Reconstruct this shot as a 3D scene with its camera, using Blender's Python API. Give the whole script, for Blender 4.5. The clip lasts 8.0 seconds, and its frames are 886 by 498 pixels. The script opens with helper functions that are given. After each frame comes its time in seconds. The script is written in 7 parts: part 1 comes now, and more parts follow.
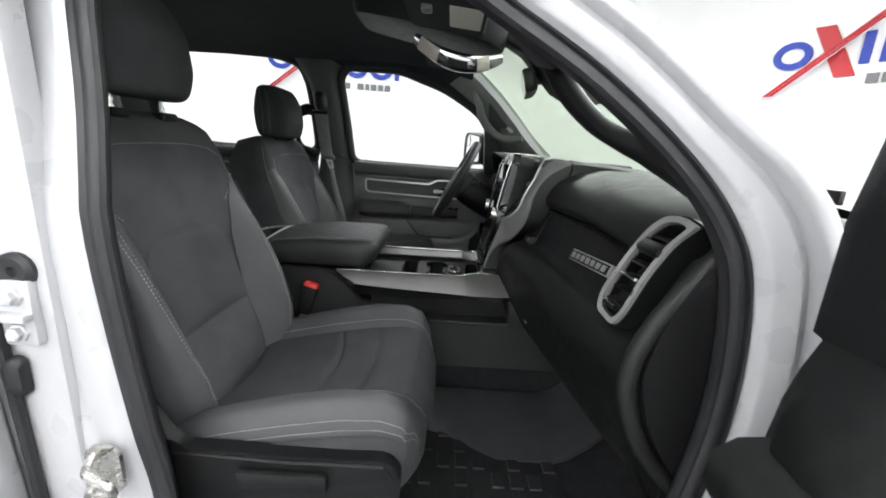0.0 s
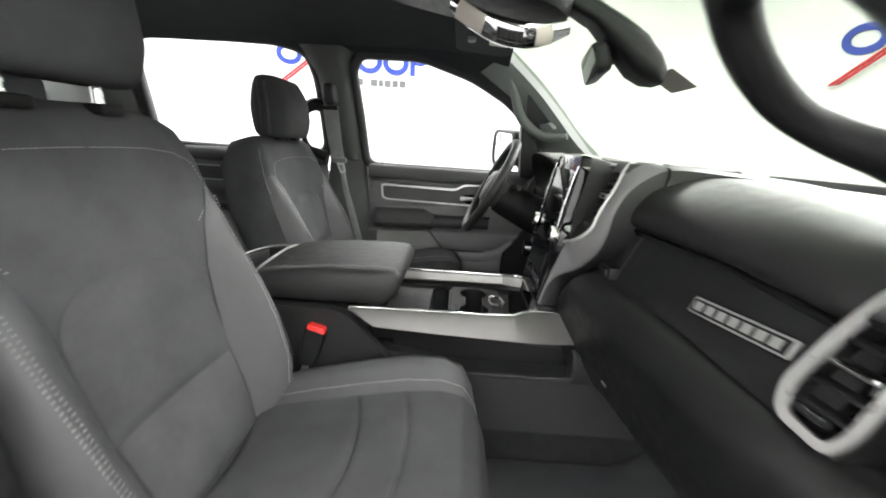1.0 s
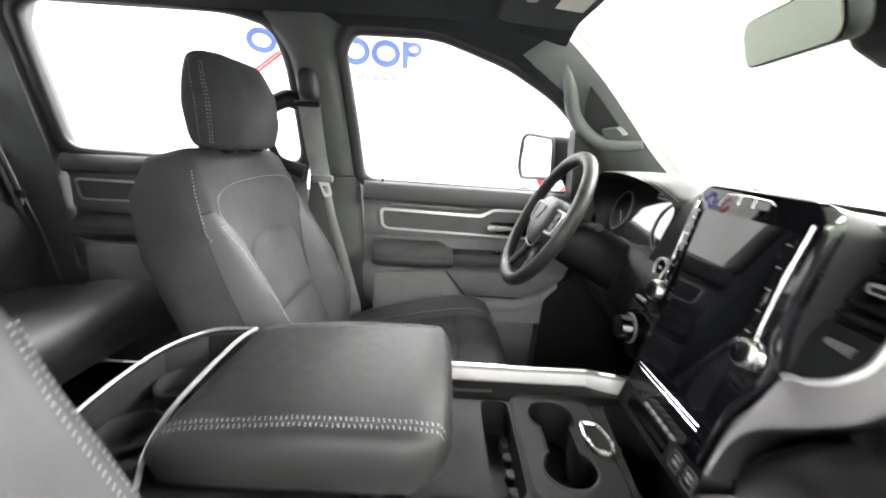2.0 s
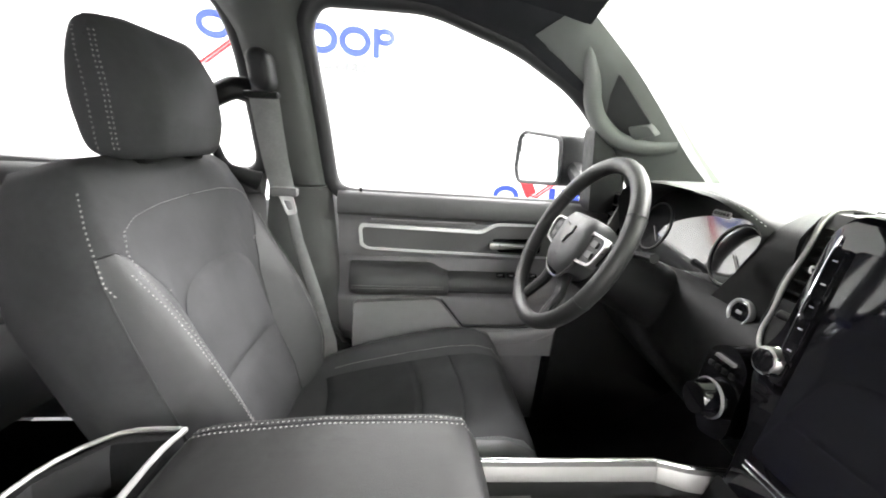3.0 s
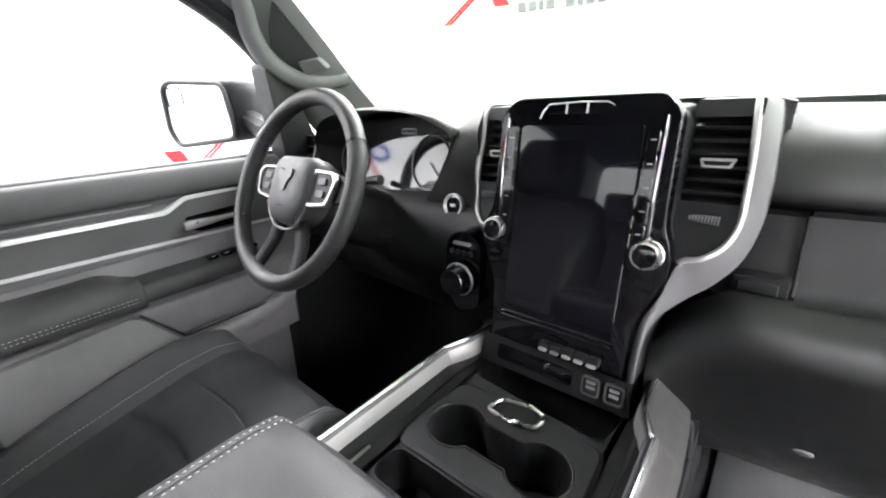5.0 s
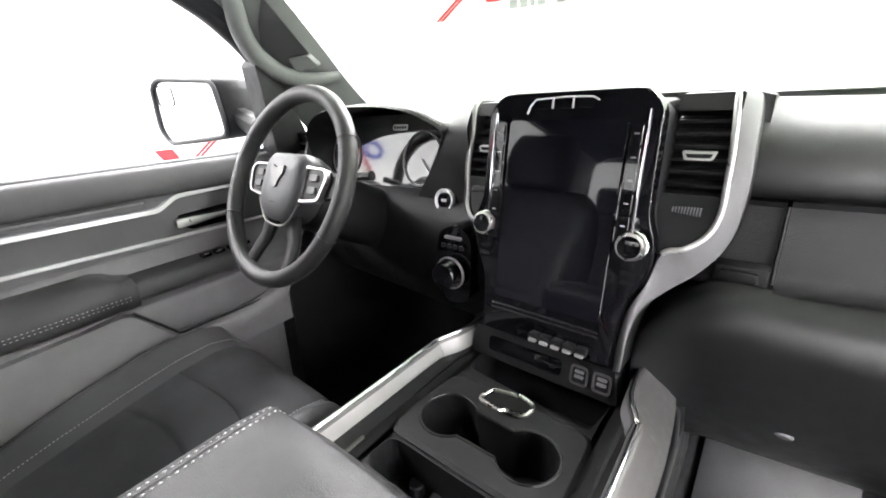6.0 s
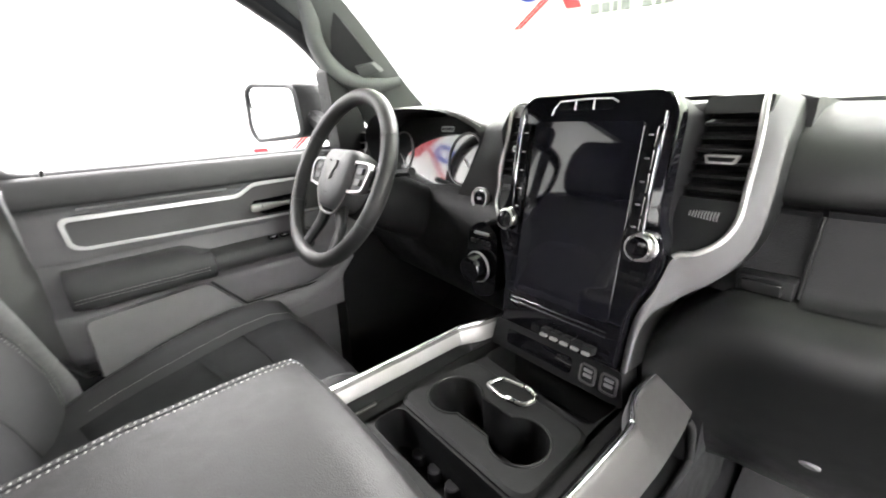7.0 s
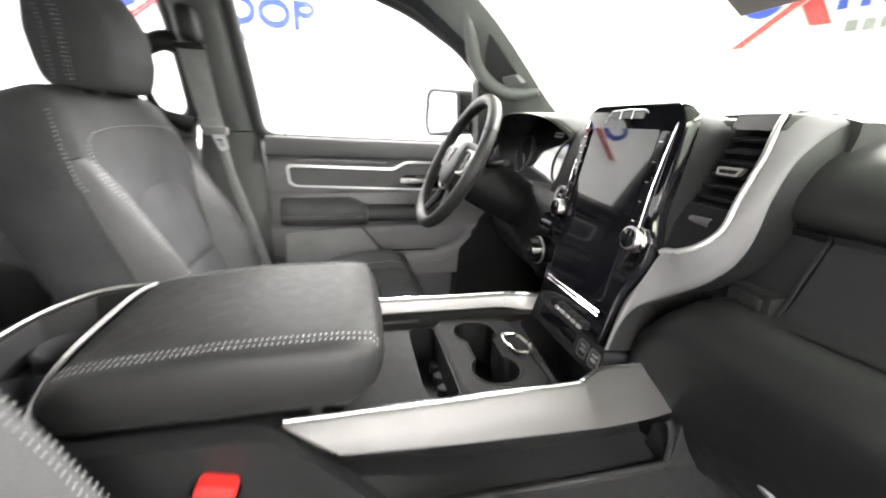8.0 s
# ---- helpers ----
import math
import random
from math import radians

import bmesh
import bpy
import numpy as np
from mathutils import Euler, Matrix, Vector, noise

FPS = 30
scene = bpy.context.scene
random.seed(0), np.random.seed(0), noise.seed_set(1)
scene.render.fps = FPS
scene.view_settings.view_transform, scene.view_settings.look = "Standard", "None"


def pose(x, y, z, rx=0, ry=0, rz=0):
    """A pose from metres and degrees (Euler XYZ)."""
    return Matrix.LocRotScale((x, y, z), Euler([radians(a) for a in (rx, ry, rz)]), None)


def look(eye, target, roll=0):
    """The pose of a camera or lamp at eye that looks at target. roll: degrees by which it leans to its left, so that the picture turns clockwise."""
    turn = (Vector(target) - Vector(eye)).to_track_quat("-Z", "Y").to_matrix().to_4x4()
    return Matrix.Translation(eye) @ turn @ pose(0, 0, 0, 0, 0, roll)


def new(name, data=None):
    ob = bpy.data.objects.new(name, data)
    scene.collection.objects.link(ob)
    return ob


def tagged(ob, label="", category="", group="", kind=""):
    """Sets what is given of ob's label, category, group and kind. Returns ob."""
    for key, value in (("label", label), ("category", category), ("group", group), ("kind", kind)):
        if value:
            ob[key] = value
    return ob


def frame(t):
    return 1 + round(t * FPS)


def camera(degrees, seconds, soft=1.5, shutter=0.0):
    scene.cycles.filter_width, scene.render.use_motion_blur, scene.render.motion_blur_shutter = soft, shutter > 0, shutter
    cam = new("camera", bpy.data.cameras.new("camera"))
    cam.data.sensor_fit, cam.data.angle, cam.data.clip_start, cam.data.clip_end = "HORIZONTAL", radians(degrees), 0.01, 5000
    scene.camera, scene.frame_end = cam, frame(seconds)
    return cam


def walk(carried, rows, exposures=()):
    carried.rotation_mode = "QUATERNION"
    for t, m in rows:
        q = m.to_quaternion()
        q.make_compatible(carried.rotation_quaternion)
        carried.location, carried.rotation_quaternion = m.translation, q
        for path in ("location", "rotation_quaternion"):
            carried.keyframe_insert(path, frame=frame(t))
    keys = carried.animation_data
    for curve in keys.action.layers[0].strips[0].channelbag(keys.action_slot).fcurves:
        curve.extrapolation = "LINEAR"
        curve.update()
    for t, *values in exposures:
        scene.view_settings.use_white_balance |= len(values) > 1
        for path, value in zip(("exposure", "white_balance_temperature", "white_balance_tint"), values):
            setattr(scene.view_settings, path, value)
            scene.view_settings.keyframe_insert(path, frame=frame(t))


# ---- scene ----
cam = camera(95.3, 8.0, soft=1.8, shutter=0.4)
PATH = [
    (0, (-0.141, -1.334, 1.448), (-0.153, 0.606, 0.96), 3.3),
    (0.5, (-0.167, -1.253, 1.445), (-0.214, 0.684, 0.95), 3.0),
    (1, (-0.221, -1.041, 1.449), (-0.292, 0.895, 0.952), 2.7),
    (1.5, (-0.291, -0.777, 1.46), (-0.36, 1.16, 0.966), 2.8),
    (2, (-0.371, -0.547, 1.487), (-0.364, 1.387, 0.979), 2.8),
    (2.2, (-0.395, -0.468, 1.504), (-0.36, 1.463, 0.984), 2.9),
    (3.3, (-0.434, -0.275, 1.501), (-0.159, 1.632, 0.968), 2.1),
    (3.5, (-0.436, -0.262, 1.5), (-0.026, 1.619, 0.959), 1.4),
    (4, (-0.46, -0.24, 1.48), (0.418, 1.457, 0.889), -1.4),
    (4.5, (-0.482, -0.22, 1.457), (0.752, 1.208, 0.794), -3.1),
    (5, (-0.493, -0.218, 1.453), (0.914, 1.017, 0.747), -3.7),
    (5.2, (-0.494, -0.218, 1.451), (0.948, 0.967, 0.733), -3.7),
    (6.5, (-0.498, -0.261, 1.452), (0.857, 1.023, 0.734), -4.4),
    (7, (-0.479, -0.317, 1.439), (0.701, 1.152, 0.771), -3.6),
    (7.5, (-0.424, -0.403, 1.43), (0.419, 1.298, 0.8), -2.3),
    (8, (-0.381, -0.58, 1.406), (0.049, 1.281, 0.814), 1.8),
]
EXPOSURES = [(0.0, 0.76, 6250, 9), (0.6, 1.04, 6250, 9), (1.0, 1.66, 6500, 9), (1.5, 2.28, 6550, 11), (2.0, 2.6, 6500, 11), (3.5, 2.6, 6550, 12), (4.5, 2.52, 6450, 13), (5.0, 2.62, 6300, 14), (6.5, 2.78, 6500, 13), (7.0, 2.78, 6550, 13), (8.0, 2.7, 6650, 12)]
walk(cam, [(t, look(eye, target, roll)) for t, eye, target, roll in PATH], EXPOSURES)

from mathutils.bvhtree import BVHTree


# ---- world and lamps: a closed white photo booth, lit by assumed strips near the ceiling ----
world = bpy.data.worlds.new("booth_air")
scene.world = world
world.use_nodes = True
world.node_tree.nodes["Background"].inputs[0].default_value = (1, 1, 1, 1)
world.node_tree.nodes["Background"].inputs[1].default_value = 0.05


def area(name, m, sx, sy, watts, colour=(1, 1, 1)):
    d = bpy.data.lights.new(name, "AREA")
    d.shape, d.size, d.size_y, d.energy, d.color = "RECTANGLE", sx, sy, watts, colour
    ob = new(name, d)
    ob.matrix_world = m
    return ob


BOOTH = (-0.5, 0.0, 3.4)     # centre x, y and radius of the round booth
# (bearing, distance, height, watts, tilt inwards from straight down): assumed strips, out of view, set to brighten the
# cab;
# those before the bonnet face it, those beyond the open door wash the wall, which lights it from the side
for deg, r, z, watts, tilt in ((22.5, 2.7, 2.85, 50, 46), (67.5, 2.6, 2.95, 28, 40), (112.5, 2.6, 2.95, 26, 38), (157.5, 2.4, 3.10, 32, 24), (202.5, 2.9, 3.10, 42, -28), (247.5, 2.9, 3.10, 72, -34), (292.5, 2.9, 3.10, 72, -34), (337.5, 2.8, 3.05, 42, -10)):
    a = radians(deg)
    m = Matrix.Translation((BOOTH[0] + r * math.cos(a), r * math.sin(a), z)) @ pose(0, 0, 0, 0, 0, deg - 90) @ pose(0, 0, 0, -tilt)
    area("assumed_ceiling_lamp", m, 1.5, 0.35, watts, (1.0, 0.995, 0.985))


# ---- materials ----
def mat(name, colour, rough=0.5, metal=0.0, var=0.12, scale=40.0, bump=0.0, bscale=300.0, spec=0.5, coat=0.0, rvar=0.06, fine="noise"):
    """A surface with two scales of variation in colour and gloss, and a fine relief."""
    m = bpy.data.materials.new(name)
    m.use_nodes = True
    t = m.node_tree
    b = t.nodes["Principled BSDF"]
    b.inputs["Metallic"].default_value = metal
    b.inputs["Specular IOR Level"].default_value = spec
    b.inputs["Coat Weight"].default_value = coat
    b.inputs["Coat Roughness"].default_value = 0.05
    co = t.nodes.new("ShaderNodeTexCoord")

    def nz(s, detail):
        n = t.nodes.new("ShaderNodeTexNoise")
        n.inputs["Scale"].default_value, n.inputs["Detail"].default_value = s, detail
        t.links.new(co.outputs["Object"], n.inputs["Vector"])
        return n.outputs["Fac"]

    def ramp(src, lo, hi):
        r = t.nodes.new("ShaderNodeMapRange")
        r.inputs["From Min"].default_value, r.inputs["From Max"].default_value = 0.3, 0.7
        r.inputs["To Min"].default_value, r.inputs["To Max"].default_value = lo, hi
        t.links.new(src, r.inputs["Value"])
        return r.outputs["Result"]

    big, small = nz(scale * 0.12, 3), nz(scale, 4)
    mul = t.nodes.new("ShaderNodeMath")
    mul.operation = "MULTIPLY"
    t.links.new(ramp(big, 1 - var, 1 + var), mul.inputs[0])
    t.links.new(ramp(small, 1 - var * 0.6, 1 + var * 0.6), mul.inputs[1])
    mix = t.nodes.new("ShaderNodeVectorMath")
    mix.operation = "SCALE"
    mix.inputs[0].default_value = colour
    t.links.new(mul.outputs[0], mix.inputs["Scale"])
    t.links.new(mix.outputs[0], b.inputs["Base Color"])
    t.links.new(ramp(small, max(0.02, rough - rvar), min(1, rough + rvar)), b.inputs["Roughness"])
    if bump:
        bp = t.nodes.new("ShaderNodeBump")
        bp.inputs["Strength"].default_value = bump
        bp.inputs["Distance"].default_value = 0.001
        if fine == "noise":
            src = nz(bscale, 3)
        elif fine == "grain":
            v = t.nodes.new("ShaderNodeTexVoronoi")
            v.inputs["Scale"].default_value = bscale
            t.links.new(co.outputs["Object"], v.inputs["Vector"])
            src = v.outputs["Distance"]
        else:
            v = t.nodes.new("ShaderNodeTexChecker")
            v.inputs["Scale"].default_value = bscale
            t.links.new(co.outputs["Object"], v.inputs["Vector"])
            src = v.outputs["Fac"]
        t.links.new(src, bp.inputs["Height"])
        t.links.new(bp.outputs[0], b.inputs["Normal"])
    return m


def pane_mat(name, colour):
    m = bpy.data.materials.new(name)
    m.use_nodes = True
    t = m.node_tree
    t.nodes.remove(t.nodes["Principled BSDF"])
    tr, gl, mx = (t.nodes.new(k) for k in ("ShaderNodeBsdfTransparent", "ShaderNodeBsdfGlossy", "ShaderNodeMixShader"))
    tr.inputs[0].default_value = (*colour, 1)
    gl.inputs["Roughness"].default_value = 0.01
    mx.inputs[0].default_value = 0.05
    t.links.new(tr.outputs[0], mx.inputs[1])
    t.links.new(gl.outputs[0], mx.inputs[2])
    t.links.new(mx.outputs[0], t.nodes["Material Output"].inputs[0])
    return m


M_WALL = mat("booth_white", (0.69, 0.688, 0.682), 0.75, var=0.015, scale=4, bump=0.05, bscale=60)
M_FLOOR = mat("booth_floor", (0.17, 0.17, 0.17), 0.45, var=0.08, scale=10)
M_PAINT = mat("white_paint", (0.45, 0.452, 0.463), 0.28, var=0.004, scale=12, coat=0.8, rvar=0.015, bump=0.0, bscale=900)
M_RUBBER = mat("rubber_seal", (0.016, 0.016, 0.018), 0.5, var=0.15, bump=0.2, bscale=500)
M_CLOTH = mat("grey_cloth", (0.0575, 0.0578, 0.0605), 0.85, var=0.14, scale=90, bump=0.35, bscale=1400, spec=0.25, fine="weave")
# darker copy of grey_cloth: the cushion's shade is put into the colour
M_CLOTH_SHADED = mat("shaded_cloth", (0.048, 0.0484, 0.0505), 0.85, var=0.14, scale=90, bump=0.35, bscale=1400, spec=0.25, fine="weave")
M_VINYL = mat("grey_vinyl", (0.06, 0.0604, 0.0625), 0.46, var=0.08, scale=60, bump=0.30, bscale=900, spec=0.32, fine="grain")
M_VINYL_D = mat("dark_vinyl", (0.0165, 0.0165, 0.0165), 0.47, var=0.08, scale=60, bump=0.30, bscale=900, fine="grain", spec=0.36)
M_PLASTIC = mat("black_plastic", (0.0075, 0.0075, 0.008), 0.5, var=0.1, scale=50, bump=0.35, bscale=800, fine="grain", spec=0.24)
M_PLASTIC_G = mat("grey_plastic", (0.14, 0.137, 0.141), 0.46, var=0.08, scale=40, bump=0.30, bscale=800, fine="grain")
M_PAD = mat("dash_pad", (0.0075, 0.0076, 0.0076), 0.46, var=0.1, scale=45, bump=0.2, bscale=900, fine="grain", spec=0.42)
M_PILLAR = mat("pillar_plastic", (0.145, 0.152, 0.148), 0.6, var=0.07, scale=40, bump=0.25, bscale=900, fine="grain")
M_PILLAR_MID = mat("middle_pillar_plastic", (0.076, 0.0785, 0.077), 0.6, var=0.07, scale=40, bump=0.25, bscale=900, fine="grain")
M_DOOR = mat("door_plastic", (0.15, 0.148, 0.153), 0.46, var=0.08, scale=40, bump=0.30, bscale=800, fine="grain")
M_INSERT = mat("door_insert", (0.064, 0.064, 0.066), 0.55, var=0.08, scale=50, bump=0.4, bscale=700, fine="weave")
M_POCKET = mat("pocket_plastic", (0.19, 0.188, 0.193), 0.5, var=0.06, scale=40, bump=0.25, bscale=800, fine="grain")
M_CHEEK = mat("console_side_plastic", (0.0135, 0.0137, 0.0141), 0.5, var=0.08, scale=45, bump=0.3, bscale=800, fine="grain", spec=0.3)
# vinyl of the door armrest; on the pillar grip it stands for shade
M_ARM_AND_SHADE = mat("armrest_vinyl_and_shade", (0.052, 0.052, 0.0535), 0.5, var=0.08, scale=60, bump=0.3, bscale=900, spec=0.35, fine="grain")
M_SILL = mat("sill_skin", (0.07, 0.07, 0.072), 0.55, var=0.08, scale=50, bump=0.25, bscale=900, fine="grain", spec=0.3)
M_DECK = mat("deck_plastic", (0.011, 0.011, 0.0115), 0.62, var=0.1, scale=50, bump=0.35, bscale=800, fine="grain", spec=0.3)
# lighter than the mat: part of the wall's glare is put into the colour
M_TUB = mat("glare_toned_grey", (0.026, 0.0265, 0.028), 0.42, var=0.18, scale=200, bump=0.5, bscale=900, spec=0.5)
M_HORN = mat("horn_pad", (0.045, 0.045, 0.047), 0.55, var=0.08, scale=50, bump=0.25, bscale=800, fine="grain")
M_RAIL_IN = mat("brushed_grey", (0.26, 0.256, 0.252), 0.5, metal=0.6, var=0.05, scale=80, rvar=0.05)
M_DASH = mat("dash_skin", (0.0062, 0.0063, 0.0064), 0.43, var=0.1, scale=45, bump=0.18, bscale=900, fine="grain", spec=0.36)
M_GLOSS = mat("piano_black", (0.004, 0.004, 0.005), 0.045, var=0.05, scale=30, rvar=0.02)
M_SCREEN = mat("screen_glass", (0.004, 0.004, 0.006), 0.035, var=0.03, scale=20, rvar=0.01, spec=0.4, coat=0.2)
M_CHROME = mat("chrome", (0.80, 0.80, 0.81), 0.10, metal=1.0, var=0.04, scale=60, rvar=0.03)
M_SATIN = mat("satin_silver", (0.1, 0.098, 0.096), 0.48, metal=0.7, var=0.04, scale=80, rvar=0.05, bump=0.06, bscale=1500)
M_SILVERP = mat("silver_paint", (0.105, 0.103, 0.106), 0.55, metal=0.0, var=0.04, scale=70, rvar=0.04, spec=0.2)
M_LINER = mat("headliner_cloth", (0.026, 0.027, 0.030), 0.95, var=0.1, scale=120, bump=0.3, bscale=1200, spec=0.2)
M_CARPET = mat("carpet", (0.011, 0.011, 0.012), 0.95, var=0.25, scale=260, bump=0.8, bscale=900, spec=0.15)
M_MAT = mat("rubber_mat", (0.009, 0.009, 0.010), 0.6, var=0.15, scale=60, bump=0.25, bscale=300)
M_THREAD = mat("pale_thread", (0.36, 0.36, 0.35), 0.7, var=0.08, scale=400)
M_RED = mat("red_plastic", (0.62, 0.022, 0.018), 0.4, var=0.05, scale=60)
M_BELT = mat("belt_webbing", (0.23, 0.23, 0.234), 0.6, var=0.12, scale=200, bump=0.5, bscale=900, fine="weave")
M_BRIGHT = mat("bright_trim", (0.80, 0.80, 0.81), 0.22, metal=0.40, var=0.04, scale=60, rvar=0.04)
M_STEEL = mat("zinc_steel", (0.62, 0.61, 0.58), 0.28, metal=1.0, var=0.03, scale=70, rvar=0.04)
M_LOGO_B = mat("logo_blue", (0.009, 0.033, 0.29), 0.5, var=0.04, scale=30)
M_LOGO_R = mat("logo_red", (0.37, 0.008, 0.014), 0.45, var=0.04, scale=30)
M_LOGO_G = mat("logo_grey", (0.135, 0.137, 0.14), 0.6, var=0.05, scale=30)
M_LOGO_W = mat("logo_white", (0.85, 0.85, 0.85), 0.6, var=0.02, scale=30)
M_MARK = mat("pale_print", (0.26, 0.26, 0.26), 0.6, var=0.05)
M_CARD = mat("grey_card", (0.30, 0.28, 0.26), 0.7, var=0.06, scale=30)
M_CREAM = mat("cream_label", (0.62, 0.60, 0.52), 0.6, var=0.05, scale=30)
M_MIRROR = mat("mirror_glass", (0.92, 0.93, 0.93), 0.01, metal=1.0, var=0.0, rvar=0.0)
M_DIMMING = mat("dimming_mirror_glass", (0.1, 0.113, 0.09), 0.01, metal=1.0, var=0.0, rvar=0.0)
M_VENT_RING = mat("vent_ring_silver", (0.42, 0.415, 0.41), 0.32, metal=0.6, var=0.04, scale=80, rvar=0.05, bump=0.05, bscale=1500)
M_FACE = mat("gauge_face", (0.014, 0.014, 0.015), 0.07, var=0.05, coat=1.0, rvar=0.02, spec=1.0)
M_GLASS = pane_mat("clear_glass", (0.84, 0.86, 0.85))
M_SHIELD = pane_mat("green_glass", (0.50, 0.565, 0.475))
M_LENS = mat("lamp_lens", (0.52, 0.48, 0.43), 0.12, var=0.05, rvar=0.04)


# ---- mesh helpers ----
V = Vector


def part(name, bm, material, parent=None, label="", smooth=35):
    """Links a bmesh as one mesh object under a thing or a part."""
    bmesh.ops.recalc_face_normals(bm, faces=bm.faces[:])
    me = bpy.data.meshes.new(name)
    bm.to_mesh(me)
    bm.free()
    me.materials.append(material)
    if smooth:
        me.polygons.foreach_set("use_smooth", [True] * len(me.polygons))
        me.set_sharp_from_angle(angle=radians(smooth))
    ob = new(name, me)
    if parent:
        ob.parent = parent
        if parent.type == "EMPTY":
            ob.matrix_parent_inverse = Matrix.Translation(-parent.location)
    if label:
        tagged(ob, label)
    return ob


def thing(name, at, label, category, group="", kind=""):
    ob = new(name)
    ob.empty_display_size = 0.05
    ob.matrix_world = Matrix.Translation(at)
    ob.matrix_basis = Matrix.Translation(at)
    return tagged(ob, label, category, group, kind)


def box(bm, a, b, bev=0.0, m=None, seg=2):
    """A box between two corners, its edges rounded by bev, turned by m."""
    (x0, y0, z0), (x1, y1, z1) = a, b
    vs = [bm.verts.new((x, y, z)) for x in (x0, x1) for y in (y0, y1) for z in (z0, z1)]
    fs = [bm.faces.new([vs[i] for i in q]) for q in ((0, 1, 3, 2), (4, 6, 7, 5), (0, 4, 5, 1), (2, 3, 7, 6), (0, 2, 6, 4), (1, 5, 7, 3))]
    geo = vs
    if bev:
        es = list({e for f in fs for e in f.edges})
        r = bmesh.ops.bevel(bm, geom=es, offset=bev, segments=seg, profile=0.5, affect="EDGES", clamp_overlap=True)
        geo = list({v for f in r["faces"] for v in f.verts} | {v for v in vs if v.is_valid})
    if m:
        bmesh.ops.transform(bm, matrix=m, verts=[v for v in geo if v.is_valid])
    return bm


def loft(bm, rings, closed=True, caps=True):
    """A skin over rings of equally many points."""
    rows = [[bm.verts.new(p) for p in r] for r in rings]
    n = len(rows[0])
    for a, b in zip(rows, rows[1:]):
        for i in range(n if closed else n - 1):
            j = (i + 1) % n
            bm.faces.new((a[i], a[j], b[j], b[i]))
    if caps and closed:
        bm.faces.new(rows[0][::-1])
        bm.faces.new(rows[-1])
    return bm


def grid(bm, fn, nu, nv):
    """A sheet of fn(u, v), u and v from 0 to 1."""
    return loft(bm, [[fn(i / nu, j / nv) for j in range(nv + 1)] for i in range(nu + 1)], closed=False)


def thick(bm, d):
    """Gives a sheet a thickness."""
    bmesh.ops.recalc_face_normals(bm, faces=bm.faces[:])
    bmesh.ops.solidify(bm, geom=bm.faces[:], thickness=d)
    return bm


def tube(bm, pts, r, n=8, closed=False, flat=1.0, up=None):
    """A rod along pts; r a radius or a list of them; flat squeezes it along its second axis."""
    pts = [V(p) for p in pts]
    k = len(pts)
    rs = r if isinstance(r, (list, tuple)) else [r] * k
    rings, ref = [], V(up) if up else None
    for i, p in enumerate(pts):
        a, b = pts[(i - 1) % k if closed else max(i - 1, 0)], pts[(i + 1) % k if closed else min(i + 1, k - 1)]
        d = (b - a).normalized()
        if ref is None:
            ref = d.orthogonal()
        s = (ref - d * ref.dot(d)).normalized()
        if not up:
            ref = s
        w = d.cross(s)
        rings.append([p + s * (math.cos(2 * math.pi * j / n) * rs[i] * flat) + w * (math.sin(2 * math.pi * j / n) * rs[i]) for j in range(n)])
    if closed:
        rings.append(rings[0])
        rows = [[bm.verts.new(q) for q in ring] for ring in rings[:-1]]
        for i in range(k):
            a, b = rows[i], rows[(i + 1) % k]
            for j in range(n):
                bm.faces.new((a[j], a[(j + 1) % n], b[(j + 1) % n], b[j]))
        return bm
    return loft(bm, rings)


def prism(bm, pts, lo, hi, axis="y", bev=0.0, seg=2):
    """A flat outline pulled along an axis. The outline's two numbers are the other two axes, in order."""
    def at(p, h):
        return {"x": (h, p[0], p[1]), "y": (p[0], h, p[1]), "z": (p[0], p[1], h)}[axis]
    a = [bm.verts.new(at(p, lo)) for p in pts]
    b = [bm.verts.new(at(p, hi)) for p in pts]
    n = len(pts)
    fs = [bm.faces.new((a[i], a[(i + 1) % n], b[(i + 1) % n], b[i])) for i in range(n)]
    fa, fb = bm.faces.new(a[::-1]), bm.faces.new(b)
    if bev:
        bmesh.ops.bevel(bm, geom=list(set(fa.edges) | set(fb.edges)), offset=bev, segments=seg, profile=0.5, affect="EDGES", clamp_overlap=True)
    return bm


def lathe(bm, prof, m, n=24):
    """A turned form from (radius, height) pairs, about z, moved by m."""
    rings = [[m @ V((r * math.cos(2 * math.pi * j / n), r * math.sin(2 * math.pi * j / n), h)) for j in range(n)] for r, h in prof]
    return loft(bm, rings)


def rrect(w, h, r, n=5, cx=0.0, cy=0.0):
    out = []
    for qx, qy, a in ((w / 2 - r, h / 2 - r, 0), (-w / 2 + r, h / 2 - r, 90), (-w / 2 + r, -h / 2 + r, 180), (w / 2 - r, -h / 2 + r, 270)):
        out += [(cx + qx + r * math.cos(radians(a + 90 * i / n)), cy + qy + r * math.sin(radians(a + 90 * i / n))) for i in range(n + 1)]
    return out


def rounded(pts, r, n=4):
    """An outline with its corners rounded; r a radius or one for each corner."""
    out, k = [], len(pts)
    for i in range(k):
        a, b, c = V(pts[i - 1]), V(pts[i]), V(pts[(i + 1) % k])
        q = r[i] if isinstance(r, (list, tuple)) else r
        u, w = (a - b), (c - b)
        q = min(q, u.length * 0.45, w.length * 0.45)
        u, w = b + u.normalized() * q, b + w.normalized() * q
        for j in range(n + 1):
            t = j / n
            out.append(tuple(u * (1 - t) ** 2 + b * 2 * t * (1 - t) + w * t * t))
    return out


